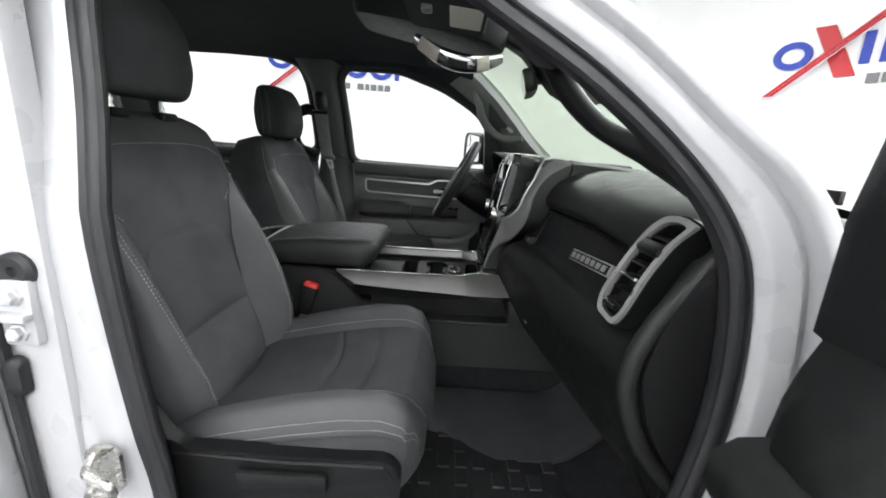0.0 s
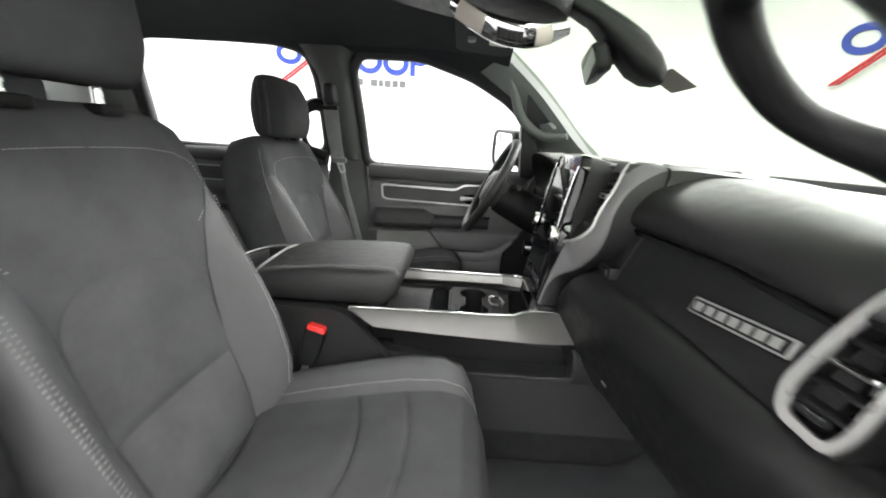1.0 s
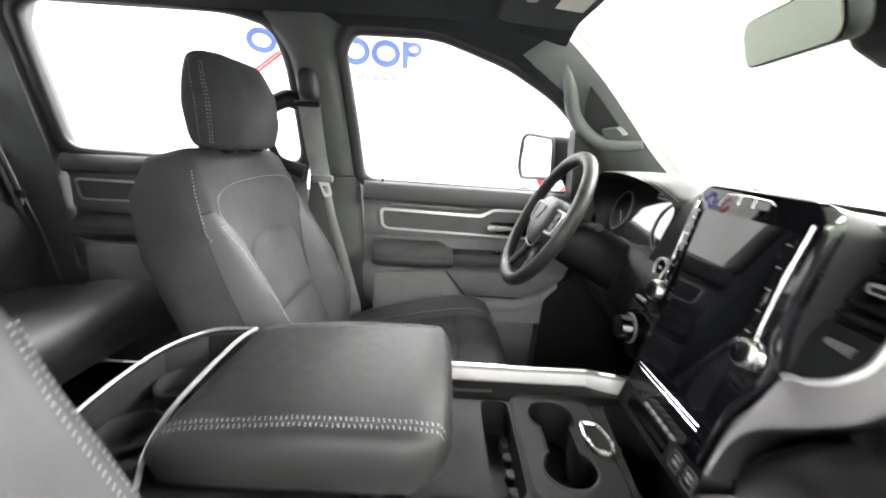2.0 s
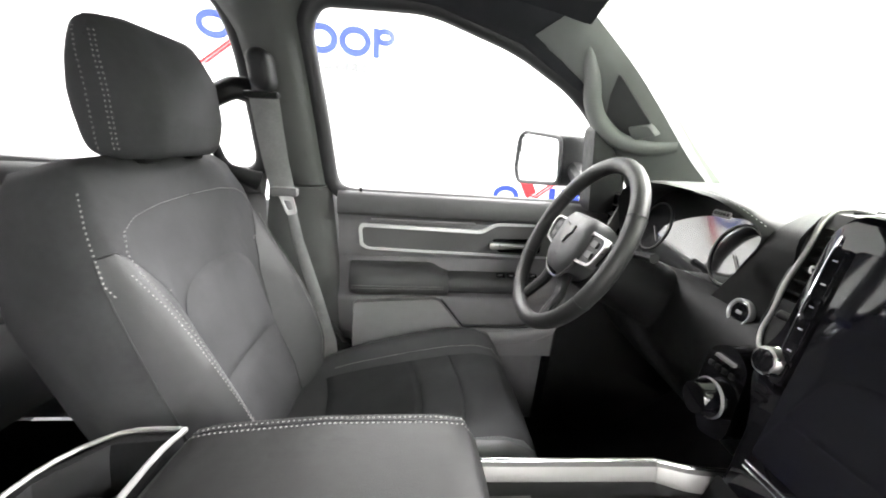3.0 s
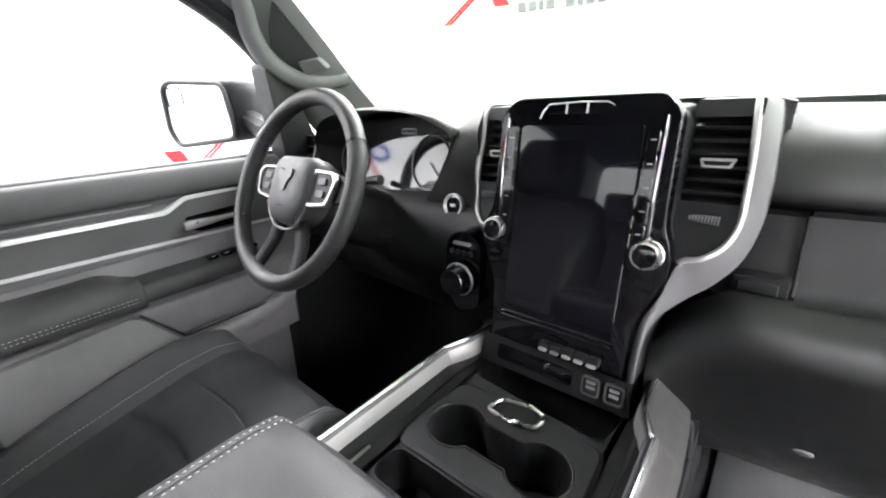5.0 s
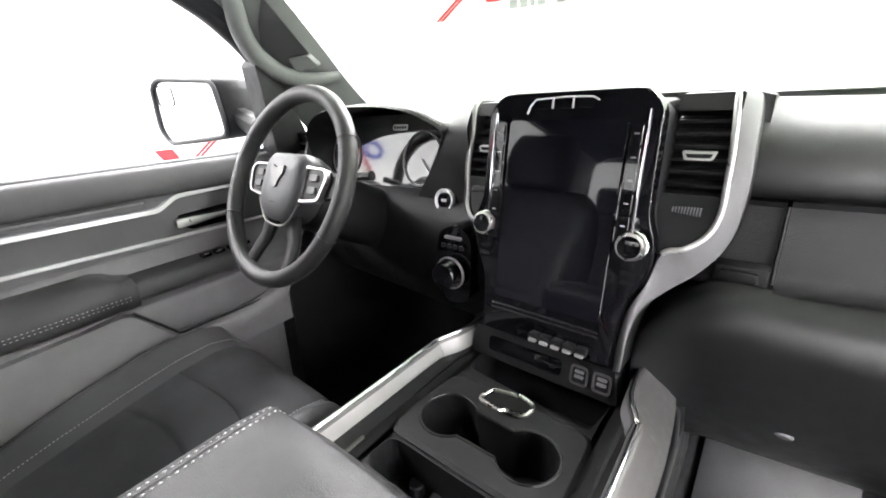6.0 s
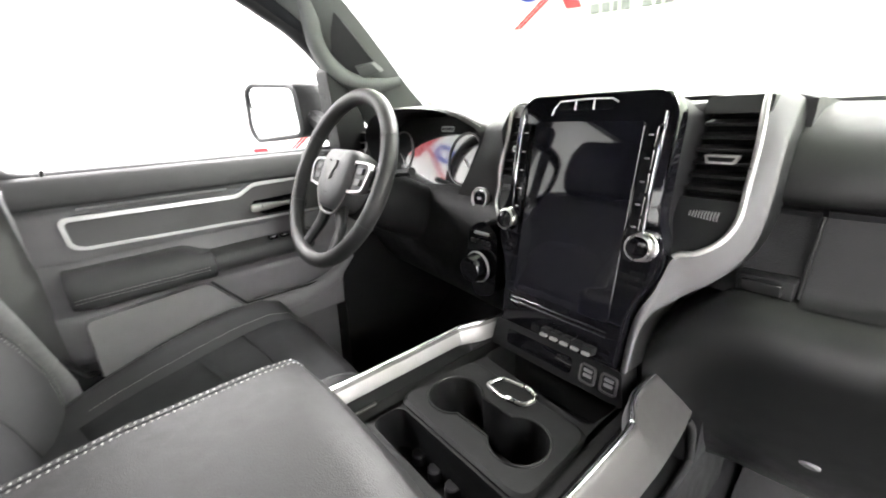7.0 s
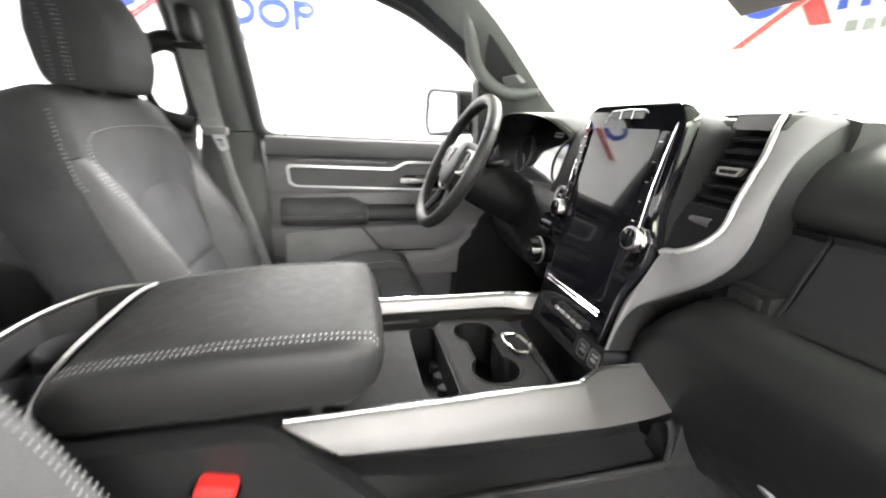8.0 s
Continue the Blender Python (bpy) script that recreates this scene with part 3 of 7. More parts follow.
def front_pillar(side):
    """Windscreen pillar trim; side +1 driver's, -1 passenger's."""
    th = thing("windscreen_pillar", (0.1, 0.70 * side, 1.4), "grey plastic windscreen pillar trim", "pillar", "windscreen pillars", kind="structure")
    outer = curve([(0.30, 0.80, 1.20), (0.20, 0.80, 1.335), (0.105, 0.785, 1.46), (0.035, 0.77, 1.56), (-0.046, 0.758, 1.636), (-0.194, 0.742, 1.72)], 6)
    inner = curve([(0.50, 0.70, 1.28), (0.36, 0.660, 1.395), (0.245, 0.642, 1.49), (0.155, 0.634, 1.585), (0.06, 0.626, 1.685), (-0.065, 0.615, 1.80)], 6)
    if side < 0:
        outer = curve([(0.302, 0.745, 1.255), (0.280, 0.745, 1.368), (0.211, 0.745, 1.447), (0.138, 0.745, 1.507), (0.045, 0.742, 1.569), (-0.044, 0.738, 1.620), (-0.194, 0.73, 1.705)], 6)
        inner = curve([(0.42, 0.715, 1.30), (0.31, 0.70, 1.385), (0.25, 0.70, 1.45), (0.18, 0.70, 1.51), (0.09, 0.695, 1.575), (0.0, 0.685, 1.66), (-0.13, 0.67, 1.76)], 6)
    else:
        inner = [a.lerp(b, 0.86) for a, b in zip(outer, inner)]
    bulge = 0.014 if side > 0 else 0.004
    bm = bmesh.new()
    rows = []
    for a, b in zip(outer, inner):
        nrm = V((-0.62, -0.62, -0.25)).normalized()
        row = [a + (V((0.02, 0.05, 0.02)) if side > 0 else V((0.03, 0.0, 0.03)))]
        for j in range(9):
            u = j / 8
            row.append(a.lerp(b, u) + nrm * (bulge * (1 - abs(2 * u - 1) ** 2.5)))
        row.append(b + V((0.03, 0.03, 0.03)))
        rows.append([V((p.x, p.y * side, p.z)) for p in row])
    loft(bm, rows)
    tr = part("pillar_cover", bm, M_PILLAR, th, smooth=50)
    # grab handle: a bar on the passenger's side, a moulded pad on the driver's

    def lane(u, w, h):
        i = u * (len(outer) - 1)
        k = min(int(i), len(outer) - 2)
        a, b = outer[k].lerp(outer[k + 1], i - k), inner[k].lerp(inner[k + 1], i - k)
        p = a.lerp(b, w) + V((-0.62, -0.62, -0.25)).normalized() * h
        return V((p.x, p.y * side, p.z))
    if side > 0:
        bm = bmesh.new()
        bar = curve([lane(0.90, 0.72, 0.0), lane(0.81, 0.44, 0.014), lane(0.71, 0.20, 0.024), lane(0.60, 0.13, 0.027), lane(0.51, 0.28, 0.026), lane(0.462, 0.58, 0.020), lane(0.45, 0.96, 0.006)], 6)
        k = len(bar) - 1
        tube(bm, bar, [lerp([(0, 0.012), (0.2, 0.021), (0.5, 0.023), (0.8, 0.021), (1, 0.013)], i / k) for i in range(k + 1)], 16, flat=0.8)
        part("grip_bar", bm, M_PILLAR, tr, "moulded grip on the pillar", smooth=70)
        # darker slab: the shade of the grip's hollow is put into its colour
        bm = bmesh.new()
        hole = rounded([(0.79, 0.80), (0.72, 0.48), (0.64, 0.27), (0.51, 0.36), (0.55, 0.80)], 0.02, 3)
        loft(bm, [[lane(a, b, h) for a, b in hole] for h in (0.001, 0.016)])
        part("grip_shade", bm, M_ARM_AND_SHADE, tr, "raised darker slab painting the shade behind the grip", smooth=40)
        bm = bmesh.new()
        foot = rounded([(0.565, 0.48), (0.565, 0.80), (0.515, 0.84), (0.50, 0.46)], 0.02, 3)
        loft(bm, [[lane(0.53 + (a - 0.53) * k, 0.64 + (b - 0.64) * k, h) for a, b in foot] for k, h in ((1.1, 0.002), (1.0, 0.022), (0.85, 0.027))])
        part("grip_foot", bm, M_PILLAR, tr, smooth=40)
    else:
        bm = bmesh.new()
        pts = curve([(-0.015, -0.715, 1.61), (0.0, -0.650, 1.615), (0.024, -0.605, 1.590), (0.062, -0.588, 1.545), (0.115, -0.578, 1.503), (0.165, -0.588, 1.476), (0.208, -0.630, 1.452), (0.235, -0.715, 1.425)], 5)
        k = len(pts) - 1
        tube(bm, pts, [lerp([(0, 0.050), (0.14, 0.041), (0.28, 0.025), (0.62, 0.022), (0.80, 0.026), (1, 0.040)], i / k) for i in range(k + 1)], 14, flat=0.85)
        part("grab_handle", bm, M_PLASTIC, tr, "dark grey moulded grab handle", smooth=60)


def shell():
    """Headliner, floor, bulkheads, windscreen."""
    bm = bmesh.new()
    grid(bm, lambda u, v: V((-1.98 + u * 1.92, (v - 0.5) * 1.30, 1.872 - 0.055 * abs(2 * v - 1) ** 5 - 0.055 * max(0, (u - 0.8) / 0.2) ** 2)), 24, 20)
    tagged(part("ceiling_cab", thick(bm, 0.012), M_LINER, smooth=60), "dark cloth headliner of the truck cab", "headliner", kind="structure")
    bm = bmesh.new()
    grid(bm, lambda u, v: V((-0.055 + u * 0.70 + 0.03 * (1 - (2 * v - 1) ** 2) - 0.29 * u * abs(2 * v - 1) ** 2.5, (v - 0.5) * (1.36 + 0.04 * u), 1.805 - 0.43 * u + 0.015 * math.sin(math.pi * u))), 12, 28)
    g = tagged(part("window_windscreen", bm, M_SHIELD, smooth=60), "curved windscreen of faintly green glass", "windscreen", kind="structure")
    g.visible_shadow = False
    # floor pan with the tunnel hump
    bm = bmesh.new()
    tun = [(-0.80, 0.64), (-0.40, 0.635), (-0.26, 0.64), (-0.205, 0.70), (-0.18, 0.78), (0.18, 0.78), (0.205, 0.70), (0.26, 0.64), (0.40, 0.635), (0.80, 0.64)]
    rows = []
    for x in np.linspace(-2.0, 0.62, 30):
        up = lerp([(-2, 0), (0.16, 0.0), (0.30, 0.09), (0.55, 0.30), (0.62, 0.36)], x)
        hump = lerp([(-2, 0.0), (-1.1, 0.0), (-0.9, 1.0), (0.62, 1.0)], x)
        rows.append([V((x, y, 0.635 + (z - 0.635) * hump + up)) for y, z in tun])
    loft(bm, rows, closed=False)
    tagged(part("floor_cab", thick(bm, 0.02), M_CARPET, smooth=50), "black carpet floor of the cab with a tunnel hump", "car floor", kind="structure")
    bm = bmesh.new()
    box(bm, (0.60, -0.70, 0.60), (0.64, 0.80, 1.34), 0.0)
    tagged(part("wall_bulkhead", bm, M_PLASTIC, smooth=0), "black front bulkhead of the cab", "bulkhead", kind="structure")
    bm = bmesh.new()
    plate_hole = rrect(1.36, 0.42, 0.06, 5, 0.0, 1.615)
    frame_ring(bm, rrect(1.60, 1.33, 0.02, 5, 0.0, 1.215), plate_hole, lambda a, b, h: V((-2.0 + h, a, b)), 0.04)
    tagged(part("wall_cab_rear", bm, M_LINER, smooth=30), "dark trimmed rear wall of the cab with a window", "cab wall", kind="structure")
    bm = bmesh.new()
    bm.faces.new([bm.verts.new((-2.02, a, b)) for a, b in plate_hole])
    g = tagged(part("window_rear", bm, M_GLASS, smooth=0), "clear rear window of the cab", "window", kind="structure")
    g.visible_shadow = False
    # rear side behind the passenger's seat, with its window
    bm = bmesh.new()
    hole = rounded([(-1.60, 1.41), (-1.61, 1.80), (-1.0, 1.80), (-0.88, 1.76), (-0.86, 1.41)], 0.05, 5)
    wall = rounded([(-2.0, 0.60), (-2.0, 1.88), (-0.75, 1.88), (-0.70, 1.80), (-0.70, 0.60)], 0.01, 5)
    frame_ring(bm, wall, hole, lambda a, b, h: V((a, -side_y(b) - h, b)), 0.03)
    # out of view; lighter grey chosen to bounce light into the cab
    tagged(part("wall_cab_right", bm, M_PILLAR, smooth=30), "unseen rear cab side with a window, in a grey that bounces light", "cab wall", kind="structure")
    bm = bmesh.new()
    bm.faces.new([bm.verts.new((a, -side_y(b) - 0.01, b)) for a, b in hole])
    g = tagged(part("window_rear_right", bm, M_GLASS, smooth=0), "clear rear side window", "window", kind="structure")
    g.visible_shadow = False
    for s in (1, -1):
        bm = bmesh.new()
        # left panel reaches back over the door; its black stands in for shade
        prism(bm, rounded([(0.245 - 0.285 * (s > 0), 0.60), (0.64, 0.60), (0.64, 1.37), (0.42, 1.38), (0.30, 1.30), (0.24 - 0.06 * (s > 0), 1.20), (0.24 - 0.18 * (s > 0), 1.08), (0.24 - 0.26 * (s > 0), 0.99)], 0.01), *sorted((s * (0.728 if s > 0 else 0.735), s * (0.825 if s > 0 else 0.772))), "y", 0.004)
        tagged(part("trim_kick_left_shade" if s > 0 else "trim_kick_right", bm, M_PLASTIC), "black kick panel at the footwell side, the left one also painting door shade", "kick panel", kind="structure")
    # cowl below the windscreen with a wiper
    bm = bmesh.new()
    grid(bm, lambda u, v: V((0.56 + 0.30 * u, (v - 0.5) * 1.36, 1.368 - 0.03 * u + 0.012 * (1 - (2 * v - 1) ** 2))), 4, 12)
    tagged(part("trim_cowl", thick(bm, 0.02), M_PLASTIC, smooth=50), "black plastic cowl under the windscreen", "cowl", kind="structure")
    th = thing("windscreen_wiper", (0.60, -0.1, 1.40), "black windscreen wiper parked on the cowl", "wiper")
    bm = bmesh.new()
    tube(bm, curve([(0.70, 0.22, 1.384), (0.64, 0.05, 1.396), (0.62, -0.25, 1.396), (0.61, -0.52, 1.392)], 6), 0.008, 6)
    arm = part("wiper_arm", bm, M_RUBBER, th)
    bm = bmesh.new()
    box(bm, (0.602, -0.55, 1.382), (0.614, 0.10, 1.410), 0.003)
    part("blade", bm, M_RUBBER, th)


cab_side_right()
cab_side_left()
front_pillar(1)
front_pillar(-1)
shell()


def VX(z):
    """Forward place of the leaning vents beside the screen at a height."""
    return lerp([(1.08, -0.015), (1.20, 0.012), (1.25, 0.028), (1.274, 0.047), (1.293, 0.062), (1.33, 0.075), (1.377, 0.099), (1.43, 0.127)], z)


def VNT(y, w, h=0.0):
    z = 1.13 + 0.98 * w
    return V((VX(z) - h, y, z))


def plate_with_holes(bm, outer, holes, place):
    """A flat sheet with openings; returns the rims' points for walls."""
    es = []
    for o in (outer, *holes):
        vs = [bm.verts.new(place(a, b, 0.0)) for a, b in o]
        es += [bm.edges.new((vs[i], vs[(i + 1) % len(vs)])) for i in range(len(vs))]
    bmesh.ops.triangle_fill(bm, edges=es, use_beauty=True)
    return bm


# ---- seats ----
BACK_X = [(0.86, -0.605), (0.95, -0.632), (1.05, -0.672), (1.15, -0.700), (1.28, -0.728), (1.40, -0.748), (1.46, -0.768), (1.485, -0.80)]
BACK_W = [(0.86, 0.200), (0.95, 0.235), (1.05, 0.250), (1.20, 0.252), (1.32, 0.250), (1.40, 0.242), (1.45, 0.228), (1.472, 0.212), (1.485, 0.185)]
BACK_A = [(0.86, 0.045), (0.98, 0.075), (1.06, 0.080), (1.15, 0.066), (1.25, 0.038), (1.34, 0.012), (1.42, 0.0), (1.485, -0.01)]
BACK_N = V((0.955, 0, 0.297))
CUSH = [(-0.68, 0.880), (-0.60, 0.893), (-0.50, 0.913), (-0.40, 0.932), (-0.31, 0.948), (-0.24, 0.957), (-0.195, 0.953), (-0.168, 0.932), (-0.155, 0.895), (-0.156, 0.850), (-0.175, 0.815)]
CUSH_A = [0.030, 0.045, 0.056, 0.062, 0.062, 0.052, 0.036, 0.018, 0.006, 0.0, 0.0]


def back_d(f, amp):
    """Forward rise of the backrest across its half width f."""
    f = abs(f)
    return float(np.interp(f, [0, 0.35, 0.56, 0.66, 0.76, 0.86, 0.94, 1.0], [0, 0.001 * 4, 0.10 * amp + 0.004, 0.45 * amp + 0.003, 0.82 * amp, amp, 0.75 * amp - 0.004, 0.15 * amp - 0.022]))


def seat(yc, outer, dx, head_up, label, drop=0.0, low=0.0):
    th = thing("front_seat", (-0.45 + dx, yc, 0.66), label, "car seat", "front seats")

    def zz(z):
        """Lowers the driver's backrest to fit the camera's view."""
        return z - low * min(1, max(0, (z - 0.95) / 0.42))

    def bp(z, f, lift=0.0):
        w = lerp(BACK_W, z)
        p = V((lerp(BACK_X, z) + dx, yc + f * w, zz(z)))
        return p + BACK_N * (back_d(f, lerp(BACK_A, z)) + lift)

    # backrest body
    bm = bmesh.new()
    rows = []
    for z in (0.86, 0.90, 0.95, 1.0, 1.05, 1.10, 1.15, 1.20, 1.25, 1.30, 1.35, 1.40, 1.43, 1.455, 1.472, 1.485):
        fs = [-1, -0.97, -0.94, -0.90, -0.86, -0.81, -0.76, -0.71, -0.66, -0.61, -0.56, -0.42, -0.2, 0]
        fs = fs + [-f for f in fs[-2::-1]]
        front = [bp(z, f) for f in fs]
        w = lerp(BACK_W, z)
        th_ = lerp([(0.86, 0.12), (1.15, 0.15), (1.3, 0.172), (1.44, 0.165), (1.485, 0.10)], z)
        x0 = lerp(BACK_X, z) + dx
        rear = [V((x0, yc + f * w, zz(z))) - BACK_N * t for f, t in ((1.015, 0.055), (1.01, 0.09), (0.96, th_ - 0.012), (0.85, th_), (0.4, th_ + 0.006), (0, th_ + 0.008), (-0.4, th_ + 0.006), (-0.85, th_), (-0.96, th_ - 0.012), (-1.01, 0.09), (-1.015, 0.055))]
        rows.append(front + rear)
    loft(bm, rows)
    back = part("backrest", bm, M_CLOTH, th, "charcoal cloth backrest", smooth=70)

    def pad(name, z0, z1, f0, f1, lift, m, parent, arch=0.0, nz=16, nf=10, lab="", p=4, seam=True):
        b = bmesh.new()

        def fn(u, v):
            z = z0 + (z1 - z0) * u
            a, c = (q(z) if callable(q) else q for q in (f0, f1))
            mid, half = (a + c) / 2, (c - a) / 2
            if arch and u > 1 - arch:
                half *= max(0.02, (1 - ((u - 1 + arch) / arch) ** 2.6)) ** (1 / 2.6)
            f = mid + half * (2 * v - 1)
            h = 0.002 + lift * (1 - abs(2 * u - 1) ** (2.5 if nz == 22 else p * 2)) * (1 - abs(2 * v - 1) ** p)
            return bp(z, f, h)
        grid(b, fn, nz, nf)
        ob = part(name, b, m, parent, lab, smooth=60)
        if not seam:
            return ob
        rim = [fn(u, 0) for u in np.linspace(0, 1, nz * 2)] + [fn(1, v) for v in np.linspace(0.05, 1, nf)] + [fn(u, 1) for u in np.linspace(0.98, 0, nz * 2)]
        b = bmesh.new()
        tube(b, [q - BACK_N * 0.001 for q in rim], 0.0017, 6)
        part("seam", b, M_RUBBER, parent)
        return ob
    for s in (1, -1):
        lim = sorted((0.585 * s, 0.985 * s))
        edge = (lambda z: lerp([(0.88, 0.56), (1.06, 0.55), (1.2, 0.60), (1.27, 0.68), (1.33, 0.82), (1.36, 0.92)], z))
        if s > 0:
            pad("side_bolster", 0.885, 1.36, edge, 0.985, 0.006, M_VINYL, back, lab="grey grained vinyl bolster", nz=22)
        else:
            pad("side_bolster", 0.885, 1.36, -0.985, lambda z: -edge(z), 0.006, M_VINYL, back, lab="grey grained vinyl bolster", nz=22)
    pad("back_insert", 1.085 - drop, 1.295 - drop, -0.56, 0.56, 0.014, M_CLOTH, back, arch=0.42, lab="charcoal cloth insert", nz=26, nf=16, seam=False)
    pad("back_insert", 0.885, 1.082 - drop, -0.54, 0.54, 0.014, M_CLOTH, back, nz=12, nf=16, lab="charcoal cloth insert", seam=False)
    for s in (1, -1):
        stitches("shoulder_stitch", [bp(z - low * 0.4, s * f, 0.002) for z, f in ((1.285, 0.66), (1.31, 0.78), (1.335, 0.85), (1.365, 0.87), (1.395, 0.83), (1.412, 0.70), (1.42, 0.45), (1.422, 0.2), (1.423, 0.0))], back, 0.0010)
        stitches("side_stitch", [bp(z, s * f, 0.003) for z, f in ((1.445, 0.97), (1.40, 0.985), (1.36, 0.985), (1.32, 0.985), (1.29, 0.97))], back, 0.0012)
        for q in (0.83, 0.868):
            stitches("bolster_stitch", [bp(z, s * f, 0.0098) for z, f in ((1.325, q + 0.06), (1.30, q + 0.04), (1.26, q + 0.01), (1.20, q), (1.12, q), (1.05, q - 0.005), (0.98, q - 0.01), (0.92, q - 0.02))], back, 0.0008, 0.0072)

    # headrest on two chrome posts
    hz = 1.50 + head_up - low
    hx = -0.776 + dx
    bm = bmesh.new()
    rows = []
    for k in range(25):
        u = 0.5 - 0.5 * math.cos(math.pi * k / 24)
        prof = (1 - abs(2 * u - 1) ** 10) ** (1 / 2.4)
        w = lerp([(0, 0.255), (0.35, 0.268), (0.7, 0.262), (1, 0.232)], u) * (0.86 + 0.14 * prof)
        d0 = lerp([(0, 0.050), (0.3, 0.066), (0.65, 0.066), (1, 0.040)], u) * (0.50 + 0.50 * prof)
        d1 = lerp([(0, 0.074), (0.5, 0.076), (1, 0.058)], u) * (0.50 + 0.50 * prof)
        z = hz + 0.203 * u
        cx = hx - 0.018 * u + (d0 - d1) / 2
        rows.append([V((cx + a - 0.018 * (2 * abs(b) / w) ** 2.5 * (1 if a > 0 else -0.4), yc + b, z)) for a, b in rrect(d0 + d1, w, min(0.045, (d0 + d1) * 0.42), 8)])
    loft(bm, rows)
    skin = BVHTree.FromBMesh(bm)
    head = part("headrest", bm, M_CLOTH, th, "padded charcoal cloth headrest", smooth=70)
    for s in (1, -1):
        for o, r in ((-0.034, 0.0009), (-0.010, 0.0010), (-0.004, 0.0010)):
            line = []
            for u in np.linspace(0.07, 0.93, 24):
                z = hz + 0.203 * u
                hit = skin.ray_cast(V((hx - 0.018 * u + o + 0.012 * math.sin(math.pi * u), yc + s * 0.3, z)), V((0, -s, 0)))[0]
                if hit:
                    line.append(hit + V((0, s * 0.0005, 0)))
            stitches("headrest_stitch", line, head, r)
        bm = bmesh.new()
        tube(bm, [(hx - 0.012, yc + s * 0.07, 1.455 - low), (hx - 0.014, yc + s * 0.07, hz + 0.03)], 0.0065, 10)
        if head_up > 0:
            for q in range(3):
                tube(bm, [(hx - 0.012, yc + s * 0.07, 1.487 + q * 0.012), (hx - 0.012, yc + s * 0.07, 1.492 + q * 0.012)], 0.0075, 10)
        part("headrest_post", bm, M_CHROME, th, "chrome headrest post")
        bm = bmesh.new()
        box(bm, (hx - 0.035, yc + s * 0.07 - 0.022, 1.470 - low), (hx + 0.012, yc + s * 0.07 + 0.022, 1.487 - low), 0.005)
        part("post_guide", bm, M_PLASTIC, th)

    # cushion
    def cp(i, f, lift=0.0):
        """Point of the cushion: i runs along its outline from rear to front."""
        k = min(int(i), len(CUSH) - 2)
        q = i - k
        x = CUSH[k][0] * (1 - q) + CUSH[k + 1][0] * q
        z = CUSH[k][1] * (1 - q) + CUSH[k + 1][1] * q
        a = CUSH_A[k] * (1 - q) + CUSH_A[k + 1] * q
        w = 0.252 - 0.012 * smooth_step(6.5, 10, i) - 0.03 * smooth_step(1.5, 0, i)
        g = abs(f)
        rise = float(np.interp(g, [0, 0.45, 0.60, 0.70, 0.82, 0.92, 1.0], [0, 0.02, 0.25, 0.62, 1.0, 0.86, 0.30])) * a
        down = float(np.interp(g, [0, 0.92, 1.0], [0, 0.0, 0.02]))
        front = float(np.interp(g, [0, 0.7, 0.9, 1.0], [0, 0.004, 0.016, 0.045])) * smooth_step(5.5, 8.5, i)
        up = lift * (1 - smooth_step(6, 8, i))
        return V((x + dx * 0.25 - front + lift * smooth_step(6, 8, i), yc + f * w, z + rise - down + up))
    bm = bmesh.new()
    rows = []
    fs = [-1, -0.97, -0.92, -0.87, -0.82, -0.76, -0.70, -0.65, -0.60, -0.52, -0.45, -0.3, -0.15, 0]
    fs = fs + [-f for f in fs[-2::-1]]
    stp = [j * 0.5 for j in range(21)]
    for f in fs:
        rows.append([cp(i, f) for i in stp] + [V((-0.25 + dx * 0.25, yc + f * 0.235, 0.80)), V((-0.68 + dx * 0.25, yc + f * 0.225, 0.80))])
    loft(bm, rows)
    cush = part("cushion", bm, M_VINYL, th, "grey vinyl seat cushion with raised sides", smooth=60)
    for s in (1, -1):
        b = bmesh.new()

        def side(u, v):
            p = cp(0.4 + 8.8 * u, s * 1.0)
            q = V((-0.66 + dx * 0.25 + 0.44 * u, yc + s * 0.238, 0.802))
            return p.lerp(q, v) + V((0.003 * smooth_step(0.8, 1, u), s * (0.004 + 0.006 * math.sin(math.pi * v)), 0))
        grid(b, side, 20, 5)
        part("cushion_side", b, M_CLOTH_SHADED, cush, "dark cloth side of the cushion, its shade partly in the colour", smooth=60)
    for i0, i1 in ((0.9, 3.08), (3.08, 4.18), (4.18, 8.6)):
        b = bmesh.new()

        def fn(u, v):
            i = i0 + (i1 - i0) * u
            half = 0.60 - 0.0 * u
            h = 0.0005 + 0.009 * (1 - abs(2 * u - 1) ** 16) * (1 - abs(2 * v - 1) ** 10)
            return cp(i + 0.30 * (1 - (2 * v - 1) ** 2) - 0.15, half * (2 * v - 1), h)
        grid(b, fn, 22, 16)
        part("cushion_insert", b, M_CLOTH_SHADED, cush, "charcoal cloth cushion insert, its shade in the colour", smooth=60)
    for s in (1, -1):
        for q in (0.968, 0.992, 0.665):
            stitches("cushion_stitch", [cp(i, s * (q - 0.10 * smooth_step(6.2, 8.0, i)), 0.0022) for i in np.arange(1.0, 7.9, 0.2)], cush, 0.0010, 0.0062, 0.72)
    # plastic side shield with its lever, base on the floor
    ys = yc + outer * 0.252
    bm = bmesh.new()
    prism(bm, rounded([(-0.70, 1.01), (-0.635, 1.005), (-0.585, 0.925), (-0.30, 0.922), (-0.225, 0.925), (-0.196, 0.905), (-0.196, 0.83), (-0.235, 0.79), (-0.66, 0.77), (-0.72, 0.84)], 0.022), min(ys, ys + outer * 0.03), max(ys, ys + outer * 0.03), "y", 0.008)
    bm.verts.ensure_lookup_table()
